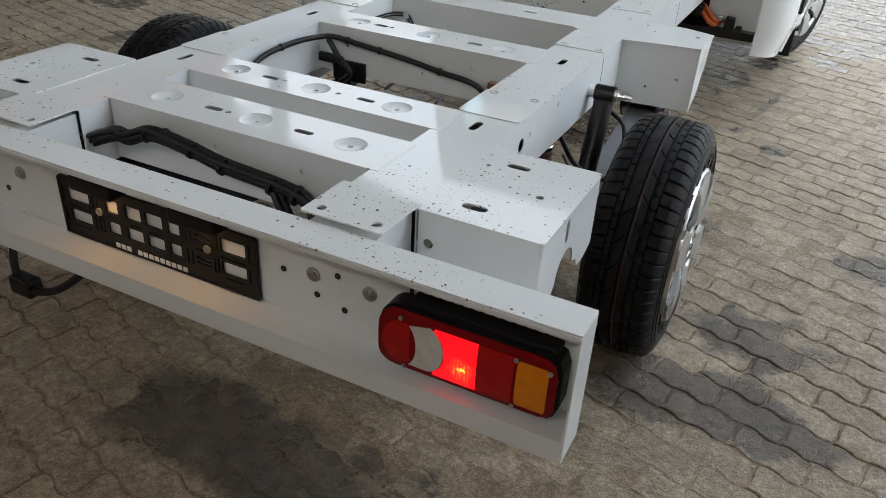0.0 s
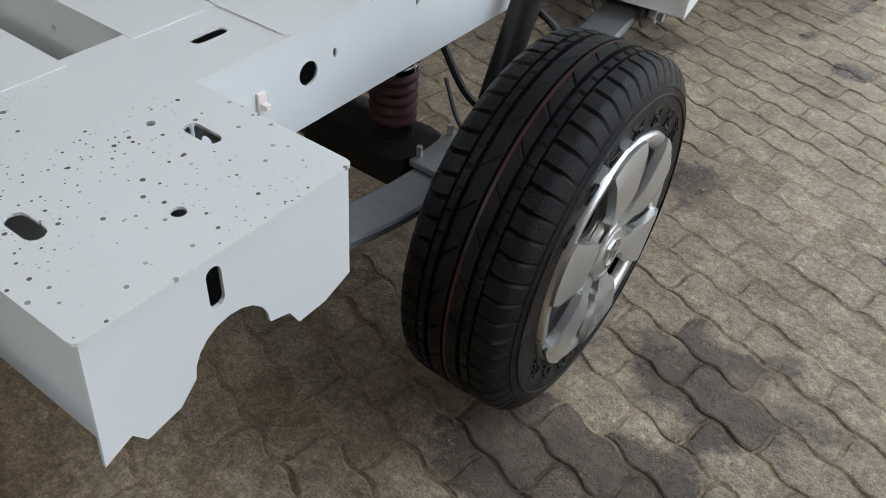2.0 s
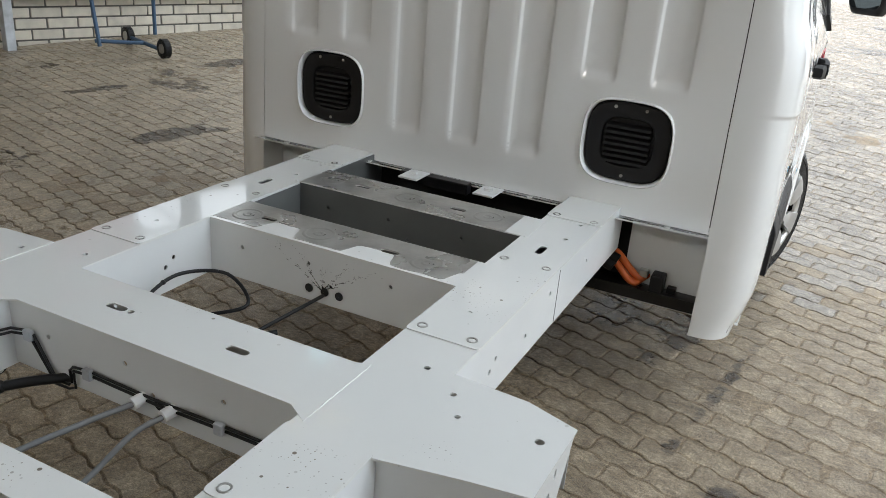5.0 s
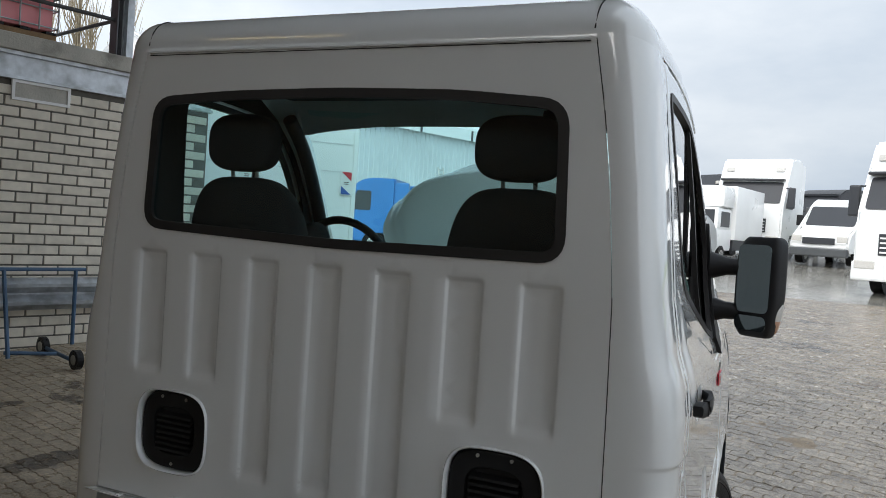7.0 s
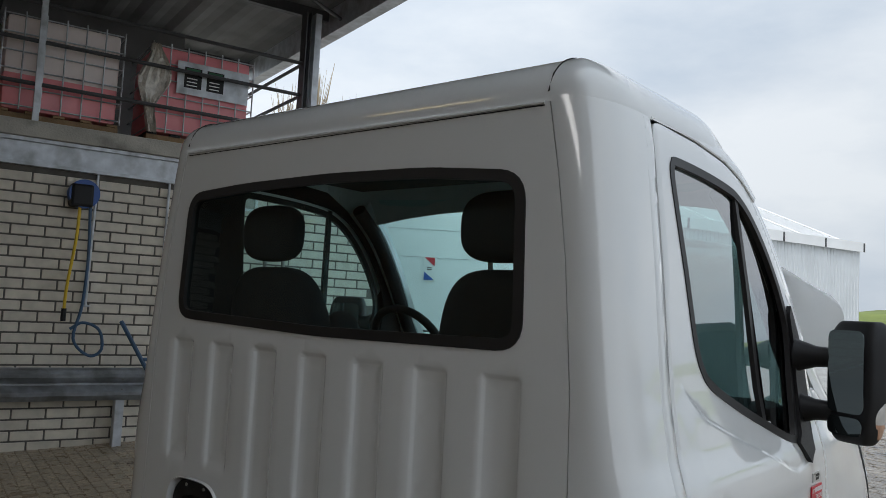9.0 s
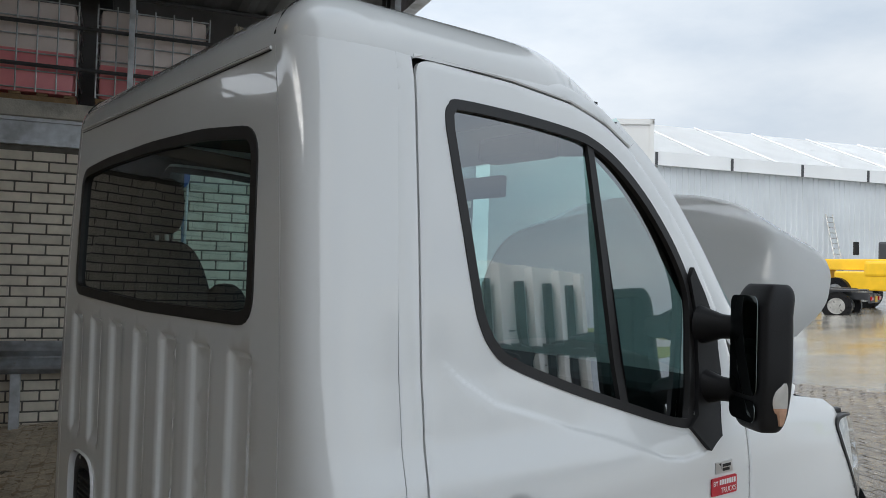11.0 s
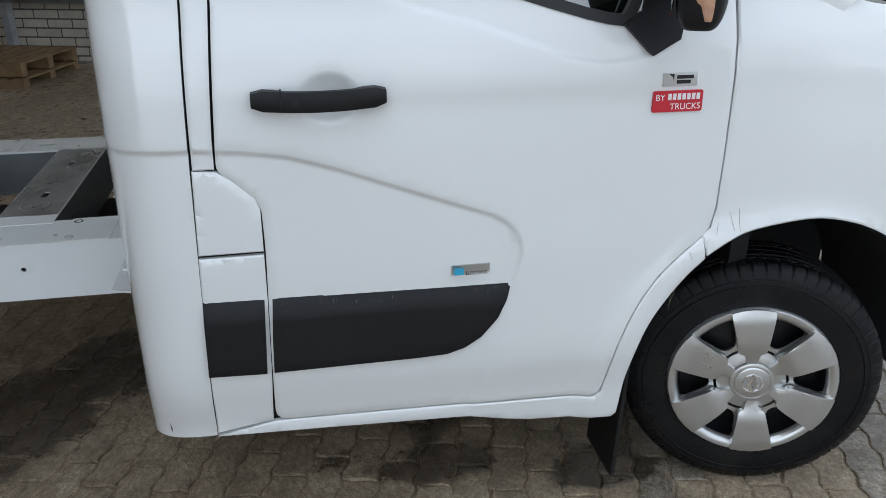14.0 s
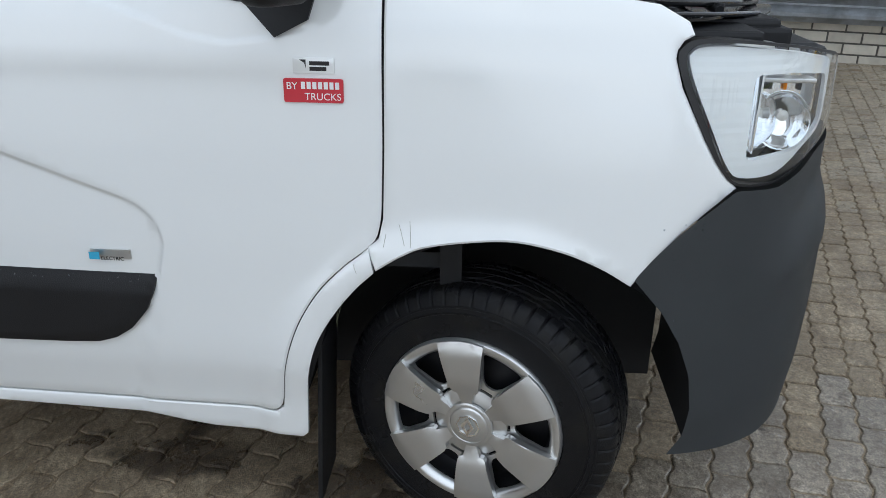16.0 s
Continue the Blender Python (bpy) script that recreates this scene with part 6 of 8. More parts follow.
def superloop(cx, cz, a, b, k=4.0, n=36):
    return [(cx + a * math.copysign(abs(math.cos(t)) ** (2 / k), math.cos(t)), cz + b * math.copysign(abs(math.sin(t)) ** (2 / k), math.sin(t))) for t in [2 * math.pi * i / n for i in range(n)]]


RWIN = rounded([(-0.718, 1.600), (0.0, 1.580), (0.712, 1.588), (0.695, 2.012), (0.38, 2.041), (0.0, 2.050), (-0.40, 2.044), (-0.705, 2.026)], 0.075, 6)
WZ = [0.705 + (2.178 - 0.705) * i / 60 for i in range(61)]
wall_loop = [(-corner_x(z) - 0.0, z) for z in WZ] + [(corner_x(z), z) for z in WZ[::-1]]
extra = []
for x0, x1, z0 in RIBS:
    for k in range(0, 60):
        z = z0 + (1.535 - z0) * k / 59
        extra += [(x0 + dx, z) for dx in (0.0, 0.004, 0.008, 0.012)] + [(x1 - dx, z) for dx in (0.0, 0.004, 0.008, 0.012)]
    for k in range(12):
        x = x0 + (x1 - x0) * k / 11
        extra += [(x, 1.535 - dz) for dz in (0.003, 0.009, 0.015, 0.021)] + [(x, z0 + dz) for dz in (0.0, 0.015, 0.03, 0.045)]
bm = bmesh.new()
sheet(bm, wall_loop[::-1], [RWIN] + [superloop(cx, 0.940, 0.143, 0.134, 3.4, 48) for cx in (-0.553, 0.558)], lambda u, v, d: (u, rear_y(u, v) + d, v), 0.006, step=0.03, extra=extra)
rear = part("cab_rear_wall", bm, PAINT, truck, "white ribbed rear cab wall with window and two vents", smooth=40)
bm = bmesh.new()
sheet(bm, grow(RWIN, 0.003), [grow(RWIN, -0.026)], lambda u, v, d: (u, rear_y(0.0, v) - 0.004 + d, v), 0.014)
part("window_seal", bm, SEAL, rear)
bm = bmesh.new()
sheet(bm, grow(RWIN, -0.015), [], lambda u, v, d: (u, YR + 0.008 + 0.010 * smoothstep(1.5, 2.2, v), v), 0.0, step=0.2)
pane = part("window_pane", bm, GLASS_DARK, rear, "tinted rear cab window")
pane.visible_shadow = False
for cx in (-0.553, 0.558):
    cz = 0.940
    bm = bmesh.new()
    rings = []
    for q, dy in ((1.004, 0.001), (0.994, -0.005), (0.975, -0.008), (0.955, -0.006), (0.940, 0.004), (0.930, 0.022)):      # rolled rim round the opening
        rings.append([bm.verts.new((x, YR + dy, z)) for x, z in superloop(cx, cz, 0.146 * q, 0.137 * q, 3.4, 64)])
    for a, b in zip(rings, rings[1:]):
        for k in range(64):
            bm.faces.new((a[k], a[(k + 1) % 64], b[(k + 1) % 64], b[k]))
    part("vent_rim", bm, PAINT, rear, "rolled white rim round the vent", smooth=60)
    bm = bmesh.new()
    rings = []
    for q, dy in ((1.0, 0.016), (0.97, 0.010), (0.94, 0.009), (0.66, 0.009), (0.63, 0.011), (0.60, 0.022)):
        rings.append([bm.verts.new((x, YR + dy, z)) for x, z in superloop(cx, cz, 0.134 * q, 0.125 * q, 3.4, 64)])
    for a, b in zip(rings, rings[1:]):
        for k in range(64):
            bm.faces.new((a[k], a[(k + 1) % 64], b[(k + 1) % 64], b[k]))
    vent = part("air_vent", bm, PLASTIC, rear, "black louvred air vent", smooth=40)
    bm = bmesh.new()
    sheet(bm, superloop(cx, cz, 0.090, 0.084), [], lambda u, v, d: (u, YR + 0.030 + d, v), 0.006)
    part("vent_backing", bm, GAP, vent)
    for i in range(7):
        z = cz - 0.058 + i * 0.0185
        bm = boxes((cx - 0.072, cx + 0.072, YR + 0.008, YR + 0.030, z - 0.0045, z + 0.0045), bevel=0.002)
        for v in bm.verts:
            v.co.z -= (YR + 0.030 - v.co.y) * 0.4
        part("louvre", bm, PLASTIC, vent)
    for dx, dz in ((-0.050, 0.108), (0.048, 0.108), (0.0, -0.108)):
        bm = bmesh.new()
        lathe(bm, [(0, 0.0055), (-0.003, 0.0055), (-0.004, 0.0004)], 10, lambda a, b, c: (cx + dx + b, YR + 0.009 + a, cz + dz + c))
        part("screw", bm, STEEL, vent)
# lip under the rear wall
bm = bmesh.new()
sheet(bm, rect(-0.868, 0.862, -0.018, YR + 0.012), [], lambda u, v, d: (u, v, 0.700 + 0.012 * smoothstep(YR, -0.018, v) - d), 0.004, step=0.05)
part("wall_lip", bm, PAINT, rear)
for x in (-0.72, -0.35, -0.02, 0.28, 0.55, 0.74):
    part("rivet", boxes((x - 0.008, x + 0.008, -0.010, 0.008, 0.709, 0.7145), bevel=0.002), PAINT, rear)
for x0, x1, z0 in ((-0.865, -0.56, 0.36), (0.60, 0.858, 0.37)):
    part("lower_panel", boxes((x0, x1, 0.160, 0.166, z0, 0.704)), FRAME, rear)
part("floor_pan", boxes((-0.88, 0.88, 0.10, 1.20, 0.40, 0.44)), CHASSIS_BLACK, truck)
# near-black sheet stands in for the shade under the cab's rear
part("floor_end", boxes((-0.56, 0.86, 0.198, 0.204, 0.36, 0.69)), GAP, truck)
# seam shadow line between rear wall and corner


def corner_panel(s):
    """The rounded rear corner, from the wall seam round to the side seam."""
    bm = bmesh.new()
    zs = sorted([0.352] + [0.36 + (2.186 - 0.36) * i / 90 for i in range(91)] + [1.072, 1.076, 1.080, 1.084, 1.088, 1.092, 1.096])
    ye = lambda z: float(np.interp(z, (0.35, 1.05, 1.4, 2.0, 2.24), (0.198, 0.2185, 0.2325, 0.2465, 0.2545)))
    rows = []
    for z in zs:
        xs_, y1 = float(np.interp(z, ZS, XV)) - 0.007 * smoothstep(1.094, 1.078, z), ye(z)
        xc = corner_x(z) + 0.003
        row = []
        for i in range(25):
            t = i / 24 * math.pi / 2
            p = 2 / 2.9
            ca, sa = max(0, math.cos(t)) ** p, max(0, math.sin(t)) ** p
            tuck = 0.02 * smoothstep(0.45, 0.352, z)
            row.append(bm.verts.new((s * (xc + (xs_ - xc) * sa - tuck * 0.5), YR + 0.010 * smoothstep(1.5, 2.2, z) + (y1 - YR) * (1 - ca), z)))
        inner = [bm.verts.new((v.co.x - s * 0.012 * (i / 24), v.co.y + 0.012 * (1 - i / 24), v.co.z)) for i, v in enumerate(row)]
        rows.append((row, inner))
    for (a, ai), (b, bi) in zip(rows, rows[1:]):
        for k in range(24):
            bm.faces.new((a[k], a[k + 1], b[k + 1], b[k]))
            bm.faces.new((ai[k + 1], ai[k], bi[k], bi[k + 1]))
        for k in (0, 24):
            bm.faces.new((a[k], b[k], bi[k], ai[k]))
    for row, inner in (rows[0], rows[-1]):
        for k in range(24):
            bm.faces.new((row[k], row[k + 1], inner[k + 1], inner[k]))
    part("corner_panel", bm, PAINT, truck, "white rounded rear cab corner", smooth=50)
    # skirt inside the corner, below the wall lip
    xa, xb = sorted((s * 0.862, s * 0.868))
    part("corner_return", boxes((xa, xb, YR + 0.002, 0.20, 0.36, 0.70)), PAINT, truck)


for s in (1, -1):
    corner_panel(s)

# roof: domed sheet inside the outline of the walls
def roof_edge():
    right = []
    xs_, xc = side_x(0.2, 2.18), corner_x(2.18)
    for i in range(13):
        t = i / 12 * math.pi / 2
        right.append((xc + (xs_ - xc) * math.sin(t) ** (2 / 2.9), YR + 0.010 + 0.212 * (1 - math.cos(t) ** (2 / 2.9))))
    right += [(0.886, 0.50), (0.884, 0.75), (0.878, 0.93), (0.860, 1.05), (0.80, 1.10), (0.6, 1.15), (0.3, 1.185)]
    return right + [(-x, y) for x, y in right[::-1]]


ROOF = roof_edge()


def edge_dist(x, y):
    best = 9.0
    for (x1, y1), (x2, y2) in zip(ROOF, ROOF[1:] + ROOF[:1]):
        dx, dy = x2 - x1, y2 - y1
        t = max(0.0, min(1.0, ((x - x1) * dx + (y - y1) * dy) / (dx * dx + dy * dy + 1e-12)))
        best = min(best, math.hypot(x - x1 - t * dx, y - y1 - t * dy))
    return best


def roof_z(x, y, d):
    e = edge_dist(x, y)
    g = math.sqrt(max(0.0, 1 - (1 - min(e / 0.13, 1)) ** 2))
    return (x, y, 2.184 + 0.122 * g + 0.034 * smoothstep(0.08, 0.7, e) - (0.150 - 0.075 * max(0.0, 1 - (x / 0.84) ** 4)) * smoothstep(0.68, 1.16, y) - d)


bm = bmesh.new()
sheet(bm, ROOF, [], roof_z, 0.01, step=0.03, extra=[p for d in (0.004, 0.012, 0.024, 0.042, 0.065, 0.09, 0.12, 0.15) for p in dense(grow(ROOF, -d), 0.03)])
roof = part("cab_roof", bm, PAINT, truck, "white cab roof", smooth=50)
bm = bmesh.new()
tube(bm, [(-0.74, 0.044, 2.176), (0.74, 0.044, 2.172)], 0.004, 6)
part("rear_gutter", bm, PAINT, roof)
part("gutter_shadow", boxes((-0.74, 0.74, 0.0440, 0.0475, 2.165, 2.1672)), GAP, roof)
for x in (-0.62, -0.42, -0.18, 0.08, 0.34, 0.58):
    part("roof_plug", boxes((x, x + 0.028, 0.058, 0.066, 2.205, 2.213), bevel=0.002), PAINT, roof)
for s in (1, -1):
    seam = [(s * (0.748 + 0.02 * math.sin(i / 11)), 0.047 + 0.0165 * i) for i in range(12)]
    part("roof_seam", tube(bmesh.new(), [(x, y, roof_z(x, y, 0)[2] + 0.0004) for x, y in seam], 0.0022, 6), GAP, roof)
part("headliner", boxes((-0.82, 0.82, 0.08, 0.98, 2.178, 2.190)), INTERIOR, truck)

# A-pillars, windscreen and scuttle
for s in (1, -1):
    pts = spline([(s * 0.862, 0.98, 2.112), (s * 0.885, 1.14, 1.985), (s * 0.912, 1.30, 1.79), (s * 0.940, 1.45, 1.575), (s * 0.962, 1.60, 1.43), (s * 0.97, 1.75, 1.36)], 6)
    bm = bmesh.new()
    prev = None
    for p in pts:
        ring = [bm.verts.new((p.x + s * dx, p.y + dy, p.z + dz)) for dx, dy, dz in ((0.018, -0.045, -0.03), (0.022, -0.01, 0.0), (0.006, 0.030, 0.022), (-0.04, 0.055, 0.030), (-0.055, 0.02, 0.0), (-0.03, -0.03, -0.035))]
        if prev:
            for k in range(6):
                bm.faces.new((prev[k], prev[(k + 1) % 6], ring[(k + 1) % 6], ring[k]))
        prev = ring
    part("a_pillar", bm, PAINT, truck, smooth=40)
    bm = tube(bmesh.new(), [(p.x - s * 0.05, p.y - 0.02, p.z - 0.02) for p in pts], 0.032, 8)
    part("pillar_trim", bm, INTERIOR, truck, smooth=60)
bm = bmesh.new()
rows = []
for j in range(15):
    f = j / 14
    row = []
    for i in range(25):
        a = -1 + 2 * i / 24
        w = 0.845 + 0.115 * f
        row.append(bm.verts.new((a * w, 1.03 + 0.68 * f + 0.17 * (1 - a * a), 2.150 - 0.795 * f + 0.03 * math.sin(math.pi * f))))
    rows.append(row)
for a, b in zip(rows, rows[1:]):
    for k in range(24):
        bm.faces.new((a[k], a[k + 1], b[k + 1], b[k]))
ws = part("windscreen", bm, GLASS, truck, "clear curved windscreen", smooth=60)
ws.visible_shadow = False
bm = boxes((-0.93, 0.93, 1.62, 1.98, 1.24, 1.32), (-0.93, 0.93, 1.55, 1.60, 0.5, 1.30))
part("scuttle", bm, PLASTIC, truck)
bm = boxes((0.34, 0.62, 0.96, 1.05, 2.06, 2.14), bevel=0.02)
part("mirror_sensor", bm, INTERIOR, truck)
bm = boxes((0.24, 0.44, 0.98, 1.005, 1.95, 2.02), bevel=0.01)
part("inside_mirror", bm, INTERIOR, truck)

# raised bonnet
bm = bmesh.new()
rows = []
Lb, tilt = 0.86, radians(64)
for j in range(27):
    f = j / 26
    row = []
    for i in range(41):
        a = -1 + 2 * i / 40
        wf = 0.95 * (0.72 + 0.28 * smoothstep(0.0, 0.55, f)) * (1 - 0.06 * f) * (1 - max(0, f - 0.62) ** 2 * 1.9)
        x = a * wf
        run = Lb * f * (1 - 0.15 * abs(a) ** 3.0 * f)
        crown = 0.055 * (1 - abs(a) ** 2.6) - 0.11 * smoothstep(0.80, 1.0, abs(a)) - 0.10 * smoothstep(0.72, 1.0, f) ** 1.5
        y = 1.82 + run * math.cos(tilt) - crown * math.sin(tilt)
        z = 1.325 + run * math.sin(tilt) + crown * math.cos(tilt)
        row.append(bm.verts.new((x, y, z)))
    rows.append(row)
for a, b in zip(rows, rows[1:]):
    for k in range(40):
        bm.faces.new((a[k], a[k + 1], b[k + 1], b[k]))
geom = list(bm.faces)
bmesh.ops.solidify(bm, geom=geom, thickness=0.018)
part("bonnet", bm, PAINT, truck, "white bonnet propped open", smooth=50)

# nose: bumper, grille block, headlamps, engine bay
def nose_xy(q, lift=0.0):
    """Along the nose: q from 0 at the right arch to 1 at the middle."""
    a = q * math.pi / 2
    p = 2 / 3.4
    return (1.035 + lift) * math.cos(a) ** p if q < 1 else 0.0, 1.93 + (0.60 + lift) * math.sin(a) ** p


for s in (1, -1):
    bm = bmesh.new()
    rows = []
    def begin(z):
        """Where along the nose the bumper starts behind the wheel, by height."""
        back = float(np.interp(z, (0.30, 0.35, 0.43, 0.517, 0.60, 0.673, 0.75), (0.172, 0.200, 0.208, 0.194, 0.160, 0.114, 0.044)))
        return 2 / math.pi * math.asin((back / 0.60) ** 1.7)

    for i in range(41):
        q = (i / 40) ** 1.3
        x, y = nose_xy(begin(0.74) + (1 - begin(0.74)) * q)
        ztop = float(np.interp(y, (1.97, 2.015, 2.059, 2.115, 2.168, 2.26, 2.33, 2.40, 2.55), (0.740, 0.808, 0.862, 0.916, 0.963, 0.963, 0.985, 1.02, 1.02)))
        x, y = nose_xy(begin(0.32) + (1 - begin(0.32)) * q)
        zbot = float(np.interp(y, (2.14, 2.25, 2.33, 2.42), (0.298, 0.308, 0.320, 0.345)))
        row = []
        for j in range(25):
            g = j / 24
            z = zbot + (ztop - zbot) * g
            zq = 0.30 + 0.45 * g
            x, y = nose_xy(begin(zq) + (1 - begin(zq)) * q)
            k = 1 + 0.012 * math.sin(math.pi * min(1, g * 1.15)) * smoothstep(0.05, 0.4, q) - 0.034 * smoothstep(0.74, 0.90, g) * smoothstep(0.15, 0.45, q) + 0.006 * smoothstep(0.62, 0.66, g) * smoothstep(0.74, 0.70, g) * smoothstep(0.1, 0.3, q)
            tuck = 0.010 * smoothstep(0.22, 0.0, g)
            row.append(bm.verts.new((s * (x * k - tuck * (1 - smoothstep(0.1, 0.5, q))), 1.93 + (y - 1.93) * k - tuck * smoothstep(0.2, 0.6, q), z)))
        rows.append(row)
    for a, b in zip(rows, rows[1:]):
        for k in range(24):
            bm.faces.new((a[k], a[k + 1], b[k + 1], b[k]))
    bmesh.ops.solidify(bm, geom=list(bm.faces), thickness=0.012)
    part("front_bumper", bm, BUMPER, truck, "dark grey plastic front bumper", smooth=50)
    for za, zb, xo, yo in ((0.372, 0.475, 0.752, 2.452), (0.490, 0.560, 0.742, 2.460)):     # pale daytime lamp strips on the corner
        bm = bmesh.new()
        sheet(bm, [(-0.020, za), (0.010, za + 0.006), (0.028, zb), (0.012, zb - 0.004)], [], lambda u, v, d: (s * (xo - u * 0.9), yo + u * 0.42 + 0.004 - d, v), 0.014, step=0.02)
        part("corner_lamp", bm, CLEAR_LENS, truck, "pale lamp strip on the bumper corner", smooth=60)
    # headlamp
    HL = [(2.016, 1.226), (2.035, 1.167), (2.090, 1.061), (2.130, 1.000), (2.170, 0.968), (2.26, 0.964), (2.31, 0.984), (2.35, 1.010), (2.40, 1.030), (2.43, 1.055), (2.44, 1.10), (2.44, 1.17), (2.42, 1.205), (2.36, 1.225), (2.28, 1.243), (2.18, 1.255), (2.10, 1.262), (2.048, 1.260), (2.026, 1.248)]
    HL = flowing(HL, 3)
    sight = [(u + 0.011 * smoothstep(2.17, 2.06, u), v - 0.003 * smoothstep(2.17, 2.06, u)) for u, v in grow(HL, -0.0055)]

    def lamp_at(u, v, d, lift=0.0):
        return (s * (side_x(u, v) + lift - d), u + lift * 0.6 * smoothstep(2.1, 2.3, u), v)
    bm = bmesh.new()
    sheet(bm, HL, [sight], lambda u, v, d: lamp_at(u, v, d * (1 - 0.85 * smoothstep(2.16, 2.24, u)), 0.002), 0.03, step=0.02)
    hl = part("headlamp", bm, SEAL, truck, "clear headlamp with black surround", smooth=40)
    bm = bmesh.new()
    sheet(bm, sight, [], lambda u, v, d: lamp_at(u, v, d, 0.004), 0.0, step=0.02)
    lens = part("lens", bm, LAMP_GLASS, hl, smooth=60)
    lens.visible_shadow = False
    bm = bmesh.new()
    sheet(bm, grow(sight, -0.0085), [rounded([(2.185, 1.015), (2.33, 1.022), (2.405, 1.06), (2.405, 1.165), (2.30, 1.186), (2.185, 1.190)], 0.022, 4)], lambda u, v, d: lamp_at(u, v, d, -0.012 - 0.0003 * math.sin(v * 360)), 0.02, step=0.010)
    part("daylight_guide", bm, WHITE, hl, "white ribbed light guide")
    bm = bmesh.new()
    sheet(bm, rounded([(2.205, 1.02), (2.33, 1.03), (2.42, 1.06), (2.42, 1.17), (2.30, 1.19), (2.21, 1.19)], 0.02, 4), [], lambda u, v, d: lamp_at(u, v, d, -0.050 + 0.010 * abs((u - 2.30) / 0.10) ** 2 + 0.0006 * math.sin(u * 400)), 0.004, step=0.012)
    part("reflector", bm, CHROME, hl, smooth=60)
    bm = bmesh.new()
    hx = side_x(2.27, 1.1) - 0.028
    lathe(bm, [(0.0, 0.064), (-0.004, 0.060), (-0.030, 0.052), (-0.048, 0.031), (-0.052, 0.0005)], 28, lambda a, b, c: (s * (hx + a * 0.8 + b * 0.30), 2.268 + b * 0.80 - a * 0.2, 1.088 + c))
    bowl = part("projector", bm, CHROME, hl, "chrome reflector bowl", smooth=60)
    bm = bmesh.new()
    lathe(bm, [(-0.030, 0.012), (-0.012, 0.012), (-0.008, 0.0005)], 16, lambda a, b, c: (s * (hx + a), 2.272 + b, 1.095 + c))
    part("bulb", bm, CLEAR_LENS, bowl, smooth=60)
    part("shade", boxes((min(s * (hx - 0.05), s * (hx - 0.002)), max(s * (hx - 0.05), s * (hx - 0.002)), 2.215, 2.325, 1.166, 1.176), bevel=0.003), SILVER, hl)
    for k in range(3):
        part("clip", boxes((min(s * (hx - 0.03), s * (hx - 0.012)), max(s * (hx - 0.03), s * (hx - 0.012)), 2.232 + 0.030 * k, 2.240 + 0.030 * k, 1.150, 1.168), bevel=0.002), AMBER if k == 1 else GAP, hl)
    part("lamp_divider", boxes((min(s * (side_x(2.23, 1.1) - q) for q in (0.03, 0.06)), max(s * (side_x(2.23, 1.1) - q) for q in (0.03, 0.06)), 2.206, 2.210, 1.02, 1.185)), CHROME, hl)
    bm = bmesh.new()
    sheet(bm, grow(HL, -0.004), [], lambda u, v, d: lamp_at(u, v, d, -0.085), 0.01, step=0.03)
    part("lamp_body", bm, SILVER, hl)
bm = boxes((-0.60, 0.60, 2.20, 2.47, 0.92, 1.20), bevel=0.03)
part("grille", bm, PLASTIC, truck, "black front grille")
bm = boxes((-0.80, 0.80, 2.18, 2.30, 1.20, 1.262), (-0.95, -0.62, 1.95, 2.2, 1.245, 1.268), (0.62, 0.93, 1.98, 2.2, 1.245, 1.270), (0.45, 0.78, 2.06, 2.28, 1.250, 1.278), bevel=0.010)
part("bonnet_slam_panel", bm, PLASTIC, truck, "black plastic panel round the engine bay")
for x0, x1, y0, y1, z1, mt in ((0.35, 0.85, 1.75, 2.02, 1.275, PLASTIC), (-0.2, 0.3, 1.85, 2.15, 1.28, CHASSIS_BLACK), (-0.8, -0.3, 1.8, 2.1, 1.27, PLASTIC), (0.40, 0.58, 2.03, 2.14, 1.295, CHASSIS_BLACK)):
    part("engine_bay_box", boxes((x0, x1, y0, y1, 1.05, z1), bevel=0.02), mt, truck)
cable([(0.30, 2.1, 1.30), (0.45, 2.05, 1.335), (0.6, 2.08, 1.33), (0.75, 2.15, 1.29)], 0.012, name="engine_hose")
bm = bmesh.new()
sheet(bm, rounded([(0.40, 2.02), (0.93, 1.90), (0.945, 1.99), (0.88, 2.10), (0.74, 2.22), (0.55, 2.33), (0.40, 2.36)], 0.03, 4), [rounded(rect(0.62, 0.74, 2.04, 2.10), 0.015, 3)],
      lambda u, v, d: (u, v, 1.290 + 0.030 * smoothstep(2.02, 1.93, v) - 0.018 * smoothstep(2.18, 2.33, v) + 0.008 * math.sin(u * 16) * smoothstep(0.9, 0.7, u) - d), 0.006, step=0.02)
cowl = part("wing_top_cover", bm, GLOSSY_BLACK, truck, "wet glossy black cover beside the engine bay", smooth=40)
for pts, r in (([(0.90, 1.92, 1.325), (0.80, 2.06, 1.312), (0.66, 2.20, 1.300), (0.50, 2.30, 1.290)], 0.010), ([(0.93, 2.00, 1.300), (0.84, 2.13, 1.292), (0.70, 2.25, 1.282)], 0.006)):
    part("cover_rib", tube(bmesh.new(), spline(pts), r, 8), GLOSSY_BLACK, cowl, smooth=60)
for x, y in ((0.86, 2.02), (0.74, 2.15), (0.60, 2.25)):
    bm = bmesh.new()
    lathe(bm, [(0.0, 0.012), (0.008, 0.011), (0.010, 0.0004)], 12, lambda a, b, c: (x + b, y + c, 1.298 + a))
    part("cover_clip", bm, PLASTIC, cowl, smooth=40)
rn = random.Random(8)
bm = bmesh.new()
